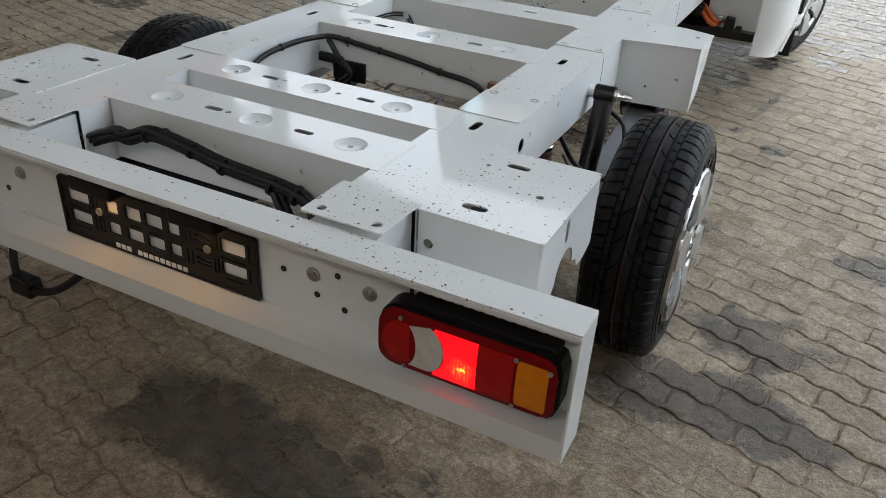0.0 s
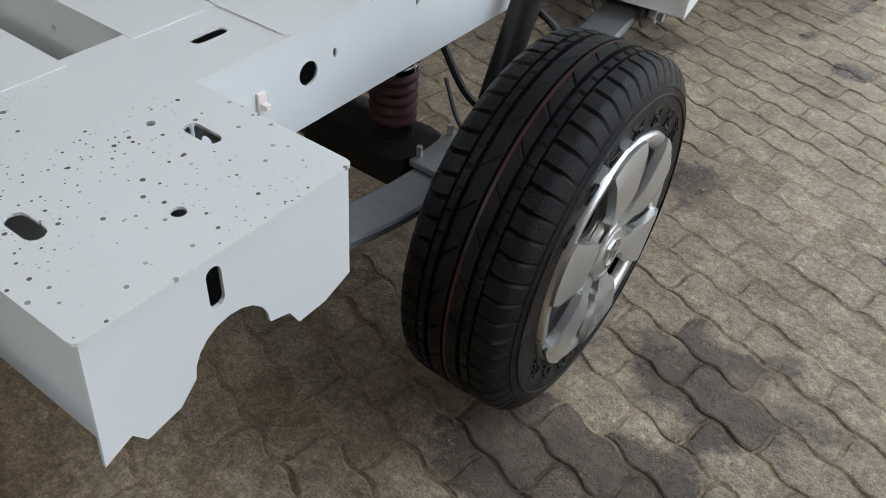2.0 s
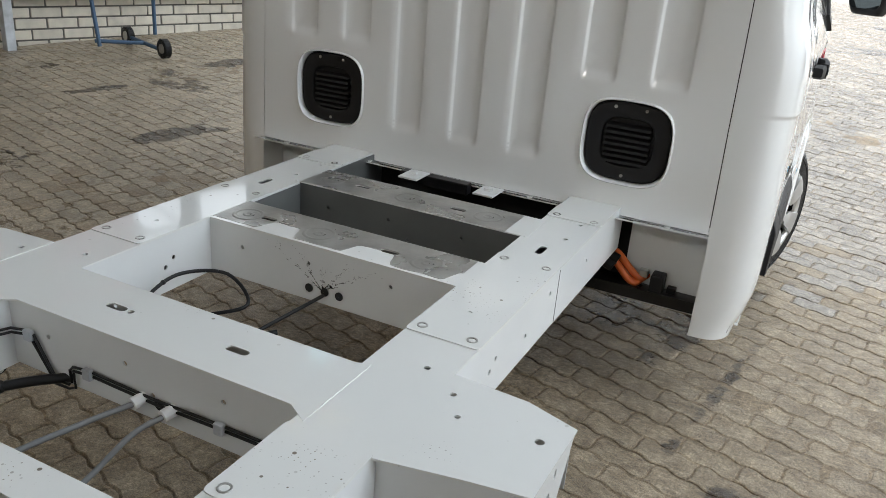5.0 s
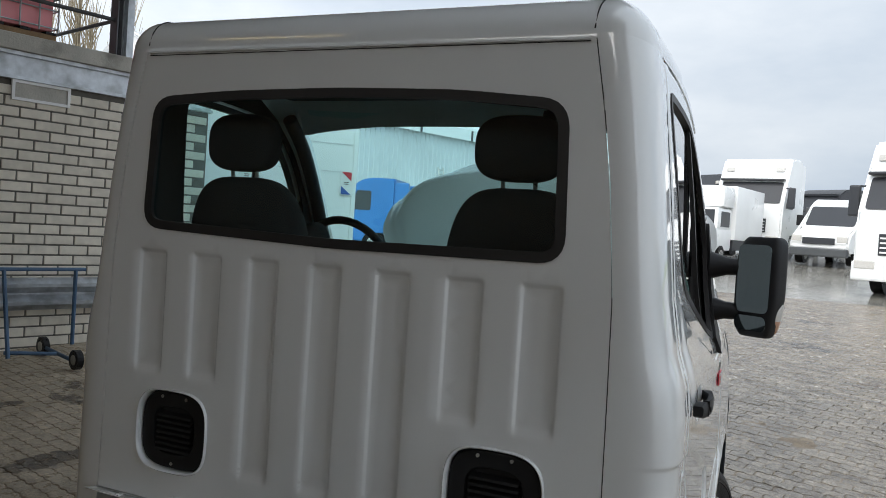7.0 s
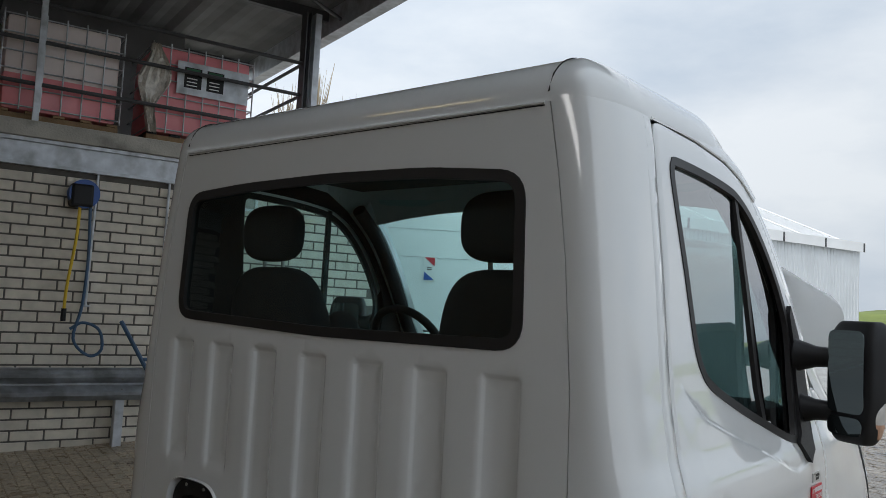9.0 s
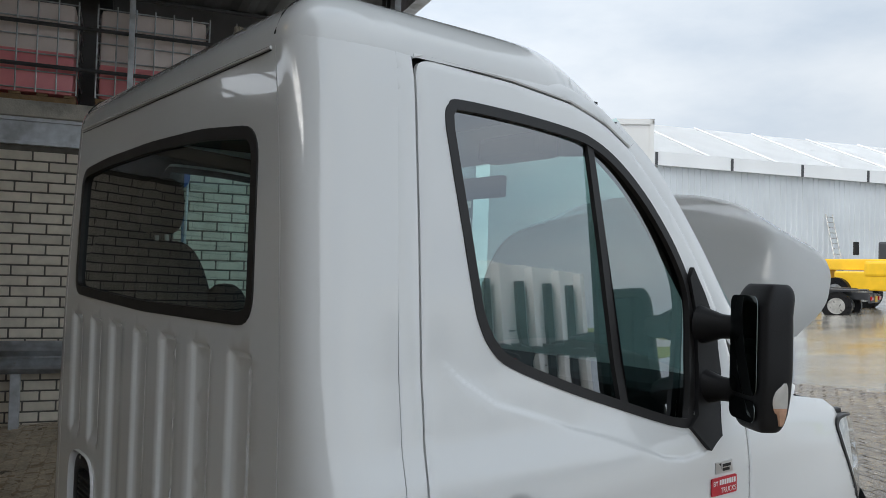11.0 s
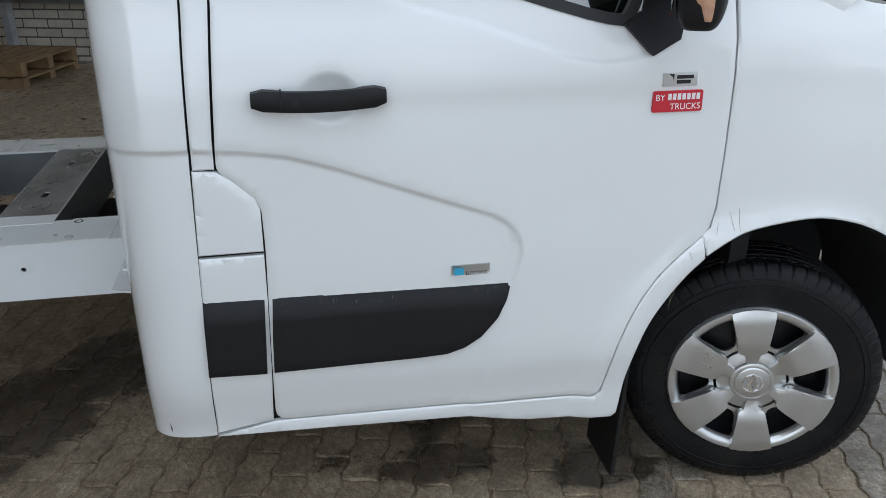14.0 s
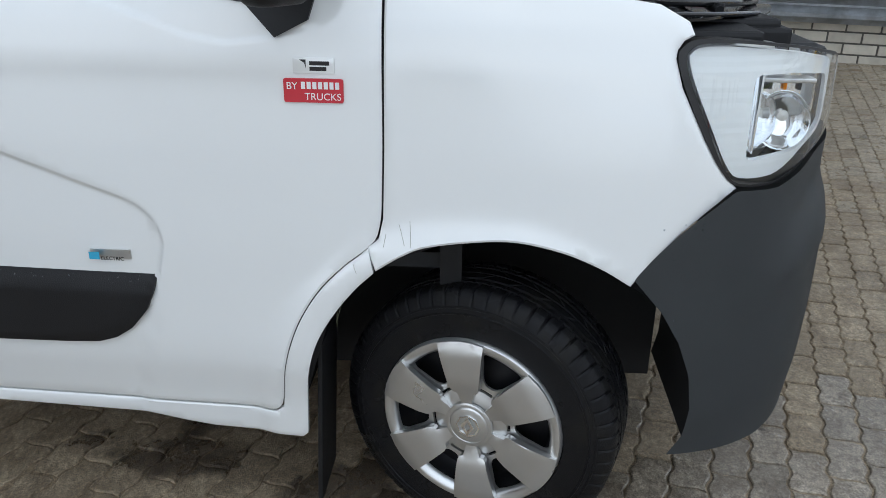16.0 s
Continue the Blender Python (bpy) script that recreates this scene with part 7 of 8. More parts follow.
for k in range(120):
    u, v = rn.uniform(0.45, 0.92), rn.uniform(1.95, 2.28)
    if u + v < 3.0 and u + 0.9 * v > 2.35:
        bmesh.ops.create_icosphere(bm, subdivisions=1, radius=rn.uniform(0.0012, 0.0032), matrix=Matrix.Translation((u, v, 1.2925 + 0.030 * smoothstep(2.02, 1.93, v) - 0.018 * smoothstep(2.18, 2.33, v) + 0.008 * math.sin(u * 16) * smoothstep(0.9, 0.7, u))))
part("rain_drops", bm, WATER, cowl, "small rain drops", smooth=60)["kind"] = "stuff"

# ------------------------------------------------------------------ inside the cab
part("cab_floor", boxes((-0.88, 0.88, 0.12, 1.55, 0.70, 0.74)), INTERIOR, truck)


def seat(x, w, heads, y=0.30):
    st = thing("cab_seat", "dark fabric cab seat with headrest", "seat")
    st.parent = truck
    cu = part("cushion", blob(bmesh.new(), x, y + 0.34, 1.10, w / 2, 0.28, 0.10), FABRIC, st, smooth=60)
    bm = blob(bmesh.new(), x, y + 0.07, 1.43, w / 2, 0.085, 0.36, 3.6, 26, 0.86)
    for v in bm.verts:
        v.co.y -= 0.16 * (v.co.z - 1.1)
    part("backrest", bm, FABRIC, st, smooth=60)
    part("side_bolster", blob(bmesh.new(), x - w / 2 + 0.05, y + 0.10, 1.38, 0.055, 0.10, 0.27, 2.6), FABRIC, st, smooth=60)
    part("side_bolster", blob(bmesh.new(), x + w / 2 - 0.05, y + 0.10, 1.38, 0.055, 0.10, 0.27, 2.6), FABRIC, st, smooth=60)
    part("headrest", blob(bmesh.new(), x, y - 0.06, 1.905, 0.138, 0.055, 0.098, 3.0), FABRIC, st, smooth=60)
    for dx in (-0.05, 0.05):
        part("headrest_post", tube(bmesh.new(), [(x + dx, y - 0.04, 1.70), (x + dx, y - 0.055, 1.83)], 0.007), STEEL, st)
    return st


seat(-0.485, 0.50, 1)
seat(0.505, 0.50, 1)
dash = part("dashboard", boxes((-0.86, 0.86, 1.20, 1.62, 0.95, 1.40), bevel=0.06), INTERIOR, truck)
part("instrument_hood", boxes((-0.68, -0.28, 1.15, 1.35, 1.36, 1.44), bevel=0.03), INTERIOR, dash)
bm = bmesh.new()
ringpts = []
for i in range(33):
    a = 2 * math.pi * i / 32
    ringpts.append((-0.48 + 0.19 * math.cos(a), 0.98 - 0.09 * math.sin(a), 1.50 + 0.165 * math.sin(a)))
tube(bm, ringpts, 0.017, 10, close=False)
for a in (0.0, math.pi, -math.pi / 2):
    tube(bm, [(-0.48, 0.99, 1.50), (-0.48 + 0.18 * math.cos(a), 0.98 - 0.085 * math.sin(a), 1.50 + 0.155 * math.sin(a))], 0.018, 8)
part("steering_wheel", bm, INTERIOR, truck, "black steering wheel", smooth=60)

# rain drops on the black trim and bumper, grass stalks stuck by the arch
def drops(spots, name, parent):
    bm = bmesh.new()
    rnd = random.Random(9)
    for y, z, lift in spots:
        r = rnd.uniform(0.0012, 0.0030)
        bmesh.ops.create_icosphere(bm, subdivisions=1, radius=r, matrix=Matrix.Translation((side_x(y, z) + lift, y, z)) @ Matrix.Diagonal((0.6, 1, 1.1, 1)))
    part(name, bm, WATER, parent, "small rain drops", smooth=60)["kind"] = "stuff"


rnd = random.Random(4)
drops([(rnd.uniform(0.38, 0.90), 0.728 - abs(rnd.gauss(0, 0.026)), 0.0095) for _ in range(90)], "rain_drops", door_r)
bumper_r = [o for o in truck.children if o.name.startswith("front_bumper")][0]
drops([(rnd.uniform(2.02, 2.30), rnd.uniform(0.62, 0.93), 0.010) for _ in range(45)], "rain_drops", bumper_r)
bm = bmesh.new()
for y0, z0, n in ((1.475, 0.818, 2), (1.44, 0.800, 1), (1.385, 0.75, 1), (1.30, 0.62, 2)):
    for k in range(n):
        y, z, ln, an = y0 + rnd.uniform(-0.03, 0.03), z0 + rnd.uniform(0.0, 0.02), rnd.uniform(0.02, 0.06), rnd.uniform(-0.35, 0.45)
        tube(bm, [(side_x(y + an * ln * f, z + ln * f) + 0.0012, y + an * ln * f, z + ln * f) for f in (0, 0.5, 1.0)], 0.0004, 4)
part("grass_stalks", bm, STRAW, truck, "thin grass stalks stuck to the wing")["kind"] = "stuff"


# ------------------------------------------------------------------ ground
gx = [-400, -200, -100, -60] + [-40 + 2.0 * i for i in range(15)] + [-10 + 0.4 * i for i in range(51)] + [12 + 2.0 * i for i in range(15)] + [60, 100, 200, 400]
gy = [-400, -200, -100, -60] + [-40 + 2.0 * i for i in range(17)] + [-6 + 0.4 * i for i in range(61)] + [20 + 2.0 * i for i in range(26)] + [100, 200, 400, 900]
bm = bmesh.new()
gv = [[bm.verts.new((x, y, ground_z(x, y) - 0.0125)) for y in gy] for x in gx]
for i in range(len(gx) - 1):
    for j in range(len(gy) - 1):
        bm.faces.new((gv[i][j], gv[i + 1][j], gv[i + 1][j + 1], gv[i][j + 1]))
tagged(part("ground", bm, ASPHALT, None, smooth=60), "wet grey yard ground with puddles", "ground", kind="structure")

# ------------------------------------------------------------------ service building with its ledge
BASE = pose(-6.45, 2.9, 0.0, 0, 0, math.degrees(GRID))


def put(ob, m=BASE):
    ob.matrix_basis = m
    return ob


def on_wall(name, label, category, group="", kind=""):
    return thing(name, label, category, group, kind, m=BASE)


wall = part("wall_brick", boxes((-0.30, -0.012, -9.0, 3.2, -0.7, 2.90)), MORTAR)
put(tagged(wall, "pale grey-brown brick wall with dark joints", "wall", kind="structure"))
ledge = put(tagged(part("ledge", boxes((-3.0, 0.10, -9.0, 3.25, 3.19, 3.36), bevel=0.01), CONCRETE), "stained concrete ledge on the brick wall", "ledge", kind="structure"))
bm = boxes((-0.02, 0.05, -9.0, 3.22, 3.150, 3.188), (-0.02, 0.05, -9.0, 3.22, 2.902, 2.935), (-0.02, 0.006, -9.0, 3.22, 2.935, 3.15))
put(tagged(part("ledge_beam", bm, ZINC), "galvanised steel beam under the ledge", "beam", kind="structure"))

# guard rail
rail = on_wall("guard_rail", "galvanised guard rail before the brick wall", "guard rail")
prof = [(0.00, 0.52), (0.045, 0.55), (0.075, 0.58), (0.075, 0.615), (0.03, 0.655), (0.0, 0.68), (0.0, 0.70), (0.03, 0.725), (0.075, 0.765), (0.075, 0.80), (0.045, 0.83), (0.0, 0.86)]
for y0, y1, off in ((-9.0, -4.2, 0.0), (-4.3, 0.9, 0.004), (0.8, 3.3, 0.0)):
    bm = bmesh.new()
    a = [bm.verts.new((0.20 + off + x, y0, z)) for x, z in prof]
    b = [bm.verts.new((0.20 + off + x, y1, z)) for x, z in prof]
    for k in range(len(prof) - 1):
        bm.faces.new((a[k], a[k + 1], b[k + 1], b[k]))
    bmesh.ops.solidify(bm, geom=list(bm.faces), thickness=0.004)
    part("rail_beam", bm, ZINC, rail)
for y in (-7.96, -5.96, -3.96, -1.96, 0.04, 3.02):
    part("post", boxes((0.08, 0.20, y - 0.045, y + 0.045, -0.4, 0.72), bevel=0.006), ZINC, rail)
    for z in (0.63, 0.75):
        bm = bmesh.new()
        lathe(bm, [(0, 0.016), (0.010, 0.014), (0.012, 0.0005)], 10, lambda a, b, c: (0.276 + a - 0.03, y + b, z + c))
        part("bolt", bm, STEEL, rail)

# wall vent, pipes, hose reel
vent = on_wall("wall_vent", "small framed vent grille in the brick wall", "vent")
part("frame", boxes((0.0, 0.03, 0.86, 1.46, 2.69, 2.72), (0.0, 0.03, 0.86, 1.46, 2.87, 2.90), (0.0, 0.03, 0.86, 0.89, 2.72, 2.87), (0.0, 0.03, 1.43, 1.46, 2.72, 2.87)), WHITE, vent)
part("grille", boxes((-0.005, 0.012, 0.89, 1.43, 2.72, 2.87)), CONCRETE, vent)
for y, z0 in ((-0.33, 1.50), (0.42, 1.45)):
    pipe = on_wall("wall_pipe", "thin grey pipe on the brick wall", "pipe", "wall pipes")
    part("tube", tube(bmesh.new(), [(0.03, y, 2.90), (0.03, y - 0.02, z0)], 0.014), ZINC, pipe)
    part("foot", boxes((0.0, 0.06, y - 0.06, y + 0.02, z0 - 0.02, z0), bevel=0.004), ZINC, pipe)
reel = on_wall("hose_reel", "blue hose reel with yellow and blue hose on the wall", "hose reel")
bm = tube(bmesh.new(), [(0.02, -0.47, 2.66), (0.18, -0.47, 2.66)], 0.15, 24)
part("drum", bm, BLUE, reel, smooth=40)
part("bracket", boxes((0.0, 0.20, -0.60, -0.38, 2.52, 2.76), bevel=0.03), PLASTIC, reel)
part("yellow_hose", tube(bmesh.new(), spline([(0.14, -0.50, 2.54), (0.15, -0.51, 2.2), (0.15, -0.56, 1.7), (0.15, -0.57, 1.45)]), 0.016), HOSE_YELLOW, reel)
part("nozzle", tube(bmesh.new(), [(0.15, -0.57, 1.46), (0.15, -0.57, 1.33)], 0.026), PLASTIC, reel)
part("blue_hose", tube(bmesh.new(), spline([(0.14, -0.40, 2.54), (0.15, -0.38, 2.0), (0.15, -0.40, 1.5), (0.16, -0.46, 1.15), (0.17, -0.30, 0.98), (0.17, -0.18, 1.05), (0.17, -0.22, 1.25), (0.16, -0.38, 1.32), (0.15, -0.50, 1.25)]), 0.016), BLUE_STEEL, reel)

# tanks on the ledge
def tank(y, fill, mat_top, label, extra=False):
    """A caged liquid tank on its pallet."""
    t = on_wall("caged_tank", label, "liquid tank", "caged tanks on the ledge")
    x0, x1, y0, y1, z0 = -1.10, -0.08, y, y + 1.18, 3.36
    for dx in (0.0, 0.44, 0.88):
        part("skid", boxes((x0 + dx, x0 + dx + 0.12, y0, y1, z0, z0 + 0.09)), WOOD, t)
    for k in range(5):
        yy = y0 + k * 0.265
        part("pallet_board", boxes((x0, x1, yy, yy + 0.11, z0 + 0.09, z0 + 0.115)), WOOD if not extra else PLASTIC, t)
    zb = z0 + 0.12
    zf = zb + 1.0 * fill
    part("tank_lower", boxes((x0 + 0.03, x1 - 0.03, y0 + 0.03, y1 - 0.03, zb, zf), bevel=0.05), PINK if fill > 0.05 else MILKY, t, "pink liquid showing through", smooth=40)
    if fill < 0.95:
        part("tank_upper", boxes((x0 + 0.031, x1 - 0.031, y0 + 0.031, y1 - 0.031, zf - 0.08, zb + 1.0), bevel=0.05), mat_top, t, smooth=40)
    for k in range(6):
        z = zb + 0.04 + k * 0.19
        bm = tube(bmesh.new(), [(x1, y0, z), (x1, y1, z)], 0.009, 6)
        tube(bm, [(x0, y1, z), (x1, y1, z)], 0.009, 6)
        tube(bm, [(x0, y0, z), (x1, y0, z)], 0.009, 6)
        part("cage_bar", bm, ZINC, t)
    for k in range(7):
        yy = y0 + (y1 - y0) * k / 6
        part("cage_upright", tube(bmesh.new(), [(x1 + 0.012, yy, zb), (x1 + 0.012, yy, zb + 1.03)], 0.009, 6), ZINC, t)
    if extra:
        pl = part("label_plate", boxes((x1 + 0.022, x1 + 0.026, y0 + 0.28, y1 - 0.06, zb + 0.48, zb + 0.86)), ZINC, t)
        for a in (0.36, 0.62):
            part("sticker", boxes((x1 + 0.0262, x1 + 0.0282, y0 + a, y0 + a + 0.20, zb + 0.56, zb + 0.80)), INK, pl)
            part("colour_field", boxes((x1 + 0.0284, x1 + 0.0290, y0 + a + 0.02, y0 + a + 0.18, zb + 0.72, zb + 0.79)), GREEN, pl)
            for q in range(3):
                part("text_bar", boxes((x1 + 0.0284, x1 + 0.0292, y0 + a + 0.03, y0 + a + 0.15, zb + 0.585 + q * 0.04, zb + 0.597 + q * 0.04)), WHITE, pl)
        bm = bmesh.new()
        rnd = random.Random(5)
        rings = []
        for i in range(14):
            f = i / 13
            w = 0.05 + 0.13 * math.sin(math.pi * min(1, f * 1.25)) ** 2 * (1 if f < 0.8 else 0.6)
            rings.append([bm.verts.new((x1 + 0.04 + 0.05 * math.sin(5 * t2 + f * 9) + 0.03 * rnd.random(), y0 + 0.02 + w * math.cos(t2) + 0.03 * math.sin(f * 7), zb + 0.98 - 1.0 * f)) for t2 in [2 * math.pi * k / 12 for k in range(12)]])
        for q, r in zip(rings, rings[1:]):
            for k in range(12):
                bm.faces.new((q[k], q[(k + 1) % 12], r[(k + 1) % 12], r[k]))
        tagged(put(part("plastic_film", bm, FILM, None, smooth=50)), "crumpled clear wrap hanging on the tank cage", "wrap")


tank(0.15, 1.0, PINK, "caged tank of pink liquid with a printed plate", True)
tank(-1.33, 0.42, MILKY, "caged tank half full of pink liquid")
tank(-2.70, 0.50, MILKY, "caged milky tank part full of pink liquid")
tank(-4.10, 0.0, MILKY, "caged milky white tank, nearly empty")
# hand rail on the ledge
hr = on_wall("ledge_rail", "dark tube hand rail on the ledge", "hand rail")
for z in (3.75, 4.20, 4.60):
    part("rail_tube", tube(bmesh.new(), [(0.03, -9.0, z), (0.03, 1.9, z)], 0.022), BEAM, hr)
    part("rail_tube", tube(bmesh.new(), [(-3.0, 1.95, z), (0.03, 1.92, z)], 0.022), BEAM, hr)
for y in (-0.98, -3.4, -5.8):
    part("rail_post", boxes((0.01, 0.06, y - 0.03, y + 0.03, 3.36, 4.65)), ZINC, hr)

put(tagged(part("wall_upper", boxes((-3.0, -2.8, -9.0, 1.2, 3.37, 5.5)), ROOFSHEET), "dark sheet wall behind the tanks", "wall", kind="structure"))
# canopy over the wash bay, open above the added rear wall
REAR = -9.0
post = on_wall("canopy_post", "steel canopy column on the ledge", "column")
part("web", boxes((-0.06, 0.10, 1.96, 1.972, 3.36, 5.25)), BEAM, post)
part("flange", boxes((-0.06, 0.10, 1.90, 1.915, 3.36, 5.25)), BEAM, post)
part("flange", boxes((-0.06, 0.10, 2.02, 2.10, 3.36, 5.25)), ZINC, post)
canopy = on_wall("canopy_roof", "dark corrugated canopy roof on steel beams", "canopy", kind="structure")
bm = bmesh.new()
# the shorter strip beyond x = 8 is unseen, added to cut sky light
for xa, xb, yb in ((-4.0, 8.0, 2.6), (8.0, 12.2, -2.2)):
    n = int((yb - REAR) / 0.124)
    a, b = ([bm.verts.new((x, REAR + (yb - REAR) * i / n, 5.52 + (0.03 if (i // 2) % 2 else 0.0))) for i in range(n + 1)] for x in (xa, xb))
    for i in range(n):
        bm.faces.new((a[i], b[i], b[i + 1], a[i + 1]))
part("roof_sheet", bm, ROOFSHEET, canopy)
part("edge_beam", boxes((-4.0, 8.0, 2.42, 2.60, 5.20, 5.60)), ZINC, canopy)
for y in (-9.0, -5.2, -1.4):
    part("cross_beam", boxes((-4.0, 8.0, y, y + 0.16, 5.18, 5.50)), BEAM, canopy)
for x in (-3.5, -0.5, 2.5, 5.5):
    part("purlin", boxes((x, x + 0.09, REAR, 2.42, 5.38, 5.515)), BEAM, canopy)
for q in ((0, -1.4, 2.5, 2.4), (2.5, -1.4, 0, 2.4), (0, -5.2, 2.5, -1.4)):
    part("brace", tube(bmesh.new(), [(q[0], q[1], 5.3), (q[2], q[3], 5.3)], 0.025), BEAM, canopy)
# two walls out of view, added to keep light off the cab's rear
put(tagged(part("wall_rear", boxes((-4.0, 12.3, -9.3, -9.0, -1.2, 4.86)), ADDED_WALL), "unseen plain brown rear wall added to block light, open above", "wall", kind="structure"))
put(tagged(part("wall_side", boxes((12.0, 12.3, -9.0, -2.2, -1.2, 5.5)), ADDED_WALL), "unseen plain dark brown side wall added to block light", "wall", kind="structure"))
lampo = on_wall("strip_lamp", "yellow-white strip lamp under the canopy", "lamp")
part("tube", boxes((4.0, 5.4, -5.14, -5.06, 5.10, 5.15)), glow("strip_light", (1.0, 0.75, 0.35), 6.0), lampo)
part("holder", boxes((3.9, 5.5, -5.16, -5.04, 5.15, 5.185)), BEAM, lampo)

# blue trolley beside the guard rail, pallets, a leaning broom
tr = on_wall("hand_trolley", "blue tubular hand trolley with small wheels", "trolley")
for pts in ([(0.60, 0.15, 0.90), (0.60, 1.45, 0.90)], [(0.80, 0.65, 0.06), (0.60, 0.65, 0.90)], [(0.60, 1.35, 0.12), (0.60, 1.35, 0.90)], [(0.39, 1.15, 0.08), (1.26, 1.09, 0.06)], [(0.70, 0.65, 0.10), (0.80, 1.12, 0.07)]):
    part("tube", tube(bmesh.new(), [(x, y, z + 0.08) for x, y, z in pts], 0.02), BLUE_STEEL, tr)
for x, y in ((0.39, 1.15), (1.26, 1.09)):
    w = part("wheel", tube(bmesh.new(), [(x, y - 0.03, 0.165), (x, y + 0.03, 0.165)], 0.095, 18), RUBBER, tr)
    part("hub", tube(bmesh.new(), [(x, y - 0.034, 0.165), (x, y + 0.034, 0.165)], 0.05, 14), STEEL, w)
bl = on_wall("leaning_bar", "blue steel bar leaning on the guard rail", "bar")
part("bar", tube(bmesh.new(), [(0.55, 0.35, 0.62), (0.24, -0.02, 1.35)], 0.022), BLUE_STEEL, bl)
for k in range(2):
    pal = on_wall("pallet", "worn wooden pallet before the wall", "pallet", "stacked pallets")
    z = -0.22 + k * 0.16
    for q in range(6):
        part("board", boxes((0.55, 1.65, -5.9 + q * 0.17, -5.78 + q * 0.17, z + 0.12, z + 0.142)), WOOD, pal)
    for q in range(3):
        part("block_beam", boxes((0.55 + q * 0.5, 0.65 + q * 0.5, -5.9, -4.93, z + 0.0, z + 0.12)), WOOD, pal)


# ------------------------------------------------------------------ parked vehicles and the yard
def truck_wheels(t, pts, r=0.5):
    for x, y in pts:
        w = part("wheel", tube(bmesh.new(), [(x - 0.14, y, r), (x + 0.14, y, r)], r, 26), RUBBER, t, smooth=40)
        part("rim", tube(bmesh.new(), [(x - 0.15, y, r), (x + 0.15, y, r)], r * 0.58, 18), STEEL, w, smooth=40)


def tractor(m, mat, label, high=True):
    """A tractor unit, its front towards -y."""
    t = thing("tractor_unit", label, "lorry", "parked lorries", m=m)
    top = 3.75 if high else 3.2
    bm = bmesh.new()
    prof = [(-1.05, 0.55), (-1.22, 0.75), (-1.22, 1.55), (-1.10, 2.0), (-0.72, 2.85), (-0.35, top - 0.08), (0.1, top), (1.05, top), (1.05, 0.95), (-0.15, 0.95), (-0.2, 0.55)]
    a = [bm.verts.new((-1.24, y, z)) for y, z in prof]
    b = [bm.verts.new((1.24, y, z)) for y, z in prof]
    bm.faces.new(a), bm.faces.new(b[::-1])
    for k in range(len(prof)):
        bm.faces.new((a[k], b[k], b[(k + 1) % len(prof)], a[(k + 1) % len(prof)]))
    bmesh.ops.bevel(bm, geom=[e for e in bm.edges], offset=0.06, segments=2, affect="EDGES")
    part("cab", bm, mat, t, smooth=40)
    bm = bmesh.new()
    sheet(bm, rounded(rect(-1.10, 1.10, 2.02, 2.80), 0.08, 3), [], lambda u, v, d: (u, -1.105 + (v - 2.0) * 0.447 - 0.02 + d, v), 0.01)
    part("windscreen", bm, TRUCK_DARK, t, "dark windscreen")
    bm = boxes((-1.15, 1.15, -0.95, -0.72, 2.84, 2.92), bevel=0.03)
    part("sun_visor", bm, TRUCK_DARK, t)
    part("grille", boxes((-0.70, 0.70, -1.245, -1.21, 0.95, 1.45), bevel=0.02), TRUCK_DARK, t)
    for k in range(4):
        part("grille_bar", boxes((-0.66, 0.66, -1.26, -1.235, 1.00 + k * 0.11, 1.04 + k * 0.11)), mat, t)
    part("bumper", boxes((-1.25, 1.25, -1.30, -0.9, 0.35, 0.80), bevel=0.05), mat, t)
    for s in (1, -1):
        part("headlight", boxes((min(s * 0.72, s * 1.18), max(s * 0.72, s * 1.18), -1.315, -1.2, 0.62, 0.82), bevel=0.03), CLEAR_LENS, t)
        part("roof_lamp", boxes((min(s * 0.75, s * 1.05), max(s * 0.75, s * 1.05), -0.62, -0.45, top - 0.55, top - 0.40), bevel=0.02), CLEAR_LENS, t)
        bm = bmesh.new()
        sheet(bm, rounded([(-0.85, 1.85), (0.05, 1.85), (0.05, 2.65), (-0.55, 2.65)], 0.06, 3), [], lambda u, v, d: (s * (1.252 - d), u, v), 0.008)
        part("side_window", bm, TRUCK_DARK, t)
        bm = boxes((min(s * 1.3, s * 1.55), max(s * 1.3, s * 1.55), -0.95, -0.80, 1.85, 2.60), bevel=0.05)
        part("mirror", bm, TRUCK_DARK, t)
        part("mirror_arm", boxes((min(s * 1.2, s * 1.4), max(s * 1.2, s * 1.4), -0.85, -0.80, 2.55, 2.60)), TRUCK_DARK, t)
        part("side_tank", boxes((min(s * 0.65, s * 1.2), max(s * 0.65, s * 1.2), 1.2, 2.6, 0.45, 1.0), bevel=0.1), ZINC, t)
        part("mudguard", boxes((min(s * 0.8, s * 1.22), max(s * 0.8, s * 1.22), 3.0, 4.4, 1.05, 1.12), bevel=0.03), TRUCK_DARK, t)
        part("tail_lamp", boxes((min(s * 0.6, s * 1.1), max(s * 0.6, s * 1.1), 4.78, 4.82, 0.75, 0.88)), RED_LENS, t)
        part("side_skirt", boxes((min(s * 1.0, s * 1.22), max(s * 1.0, s * 1.22), 1.05, 1.6, 0.95, top - 0.15), bevel=0.03), mat, t)
    part("chassis", boxes((-0.45, -0.35, 0.6, 4.8, 0.75, 1.0), (0.35, 0.45, 0.6, 4.8, 0.75, 1.0), (-0.6, 0.6, 3.3, 4.1, 1.0, 1.16)), TRUCK_DARK, t)
    part("tail_bar", boxes((-1.15, 1.15, 4.72, 4.78, 0.65, 0.95)), TRUCK_DARK, t)
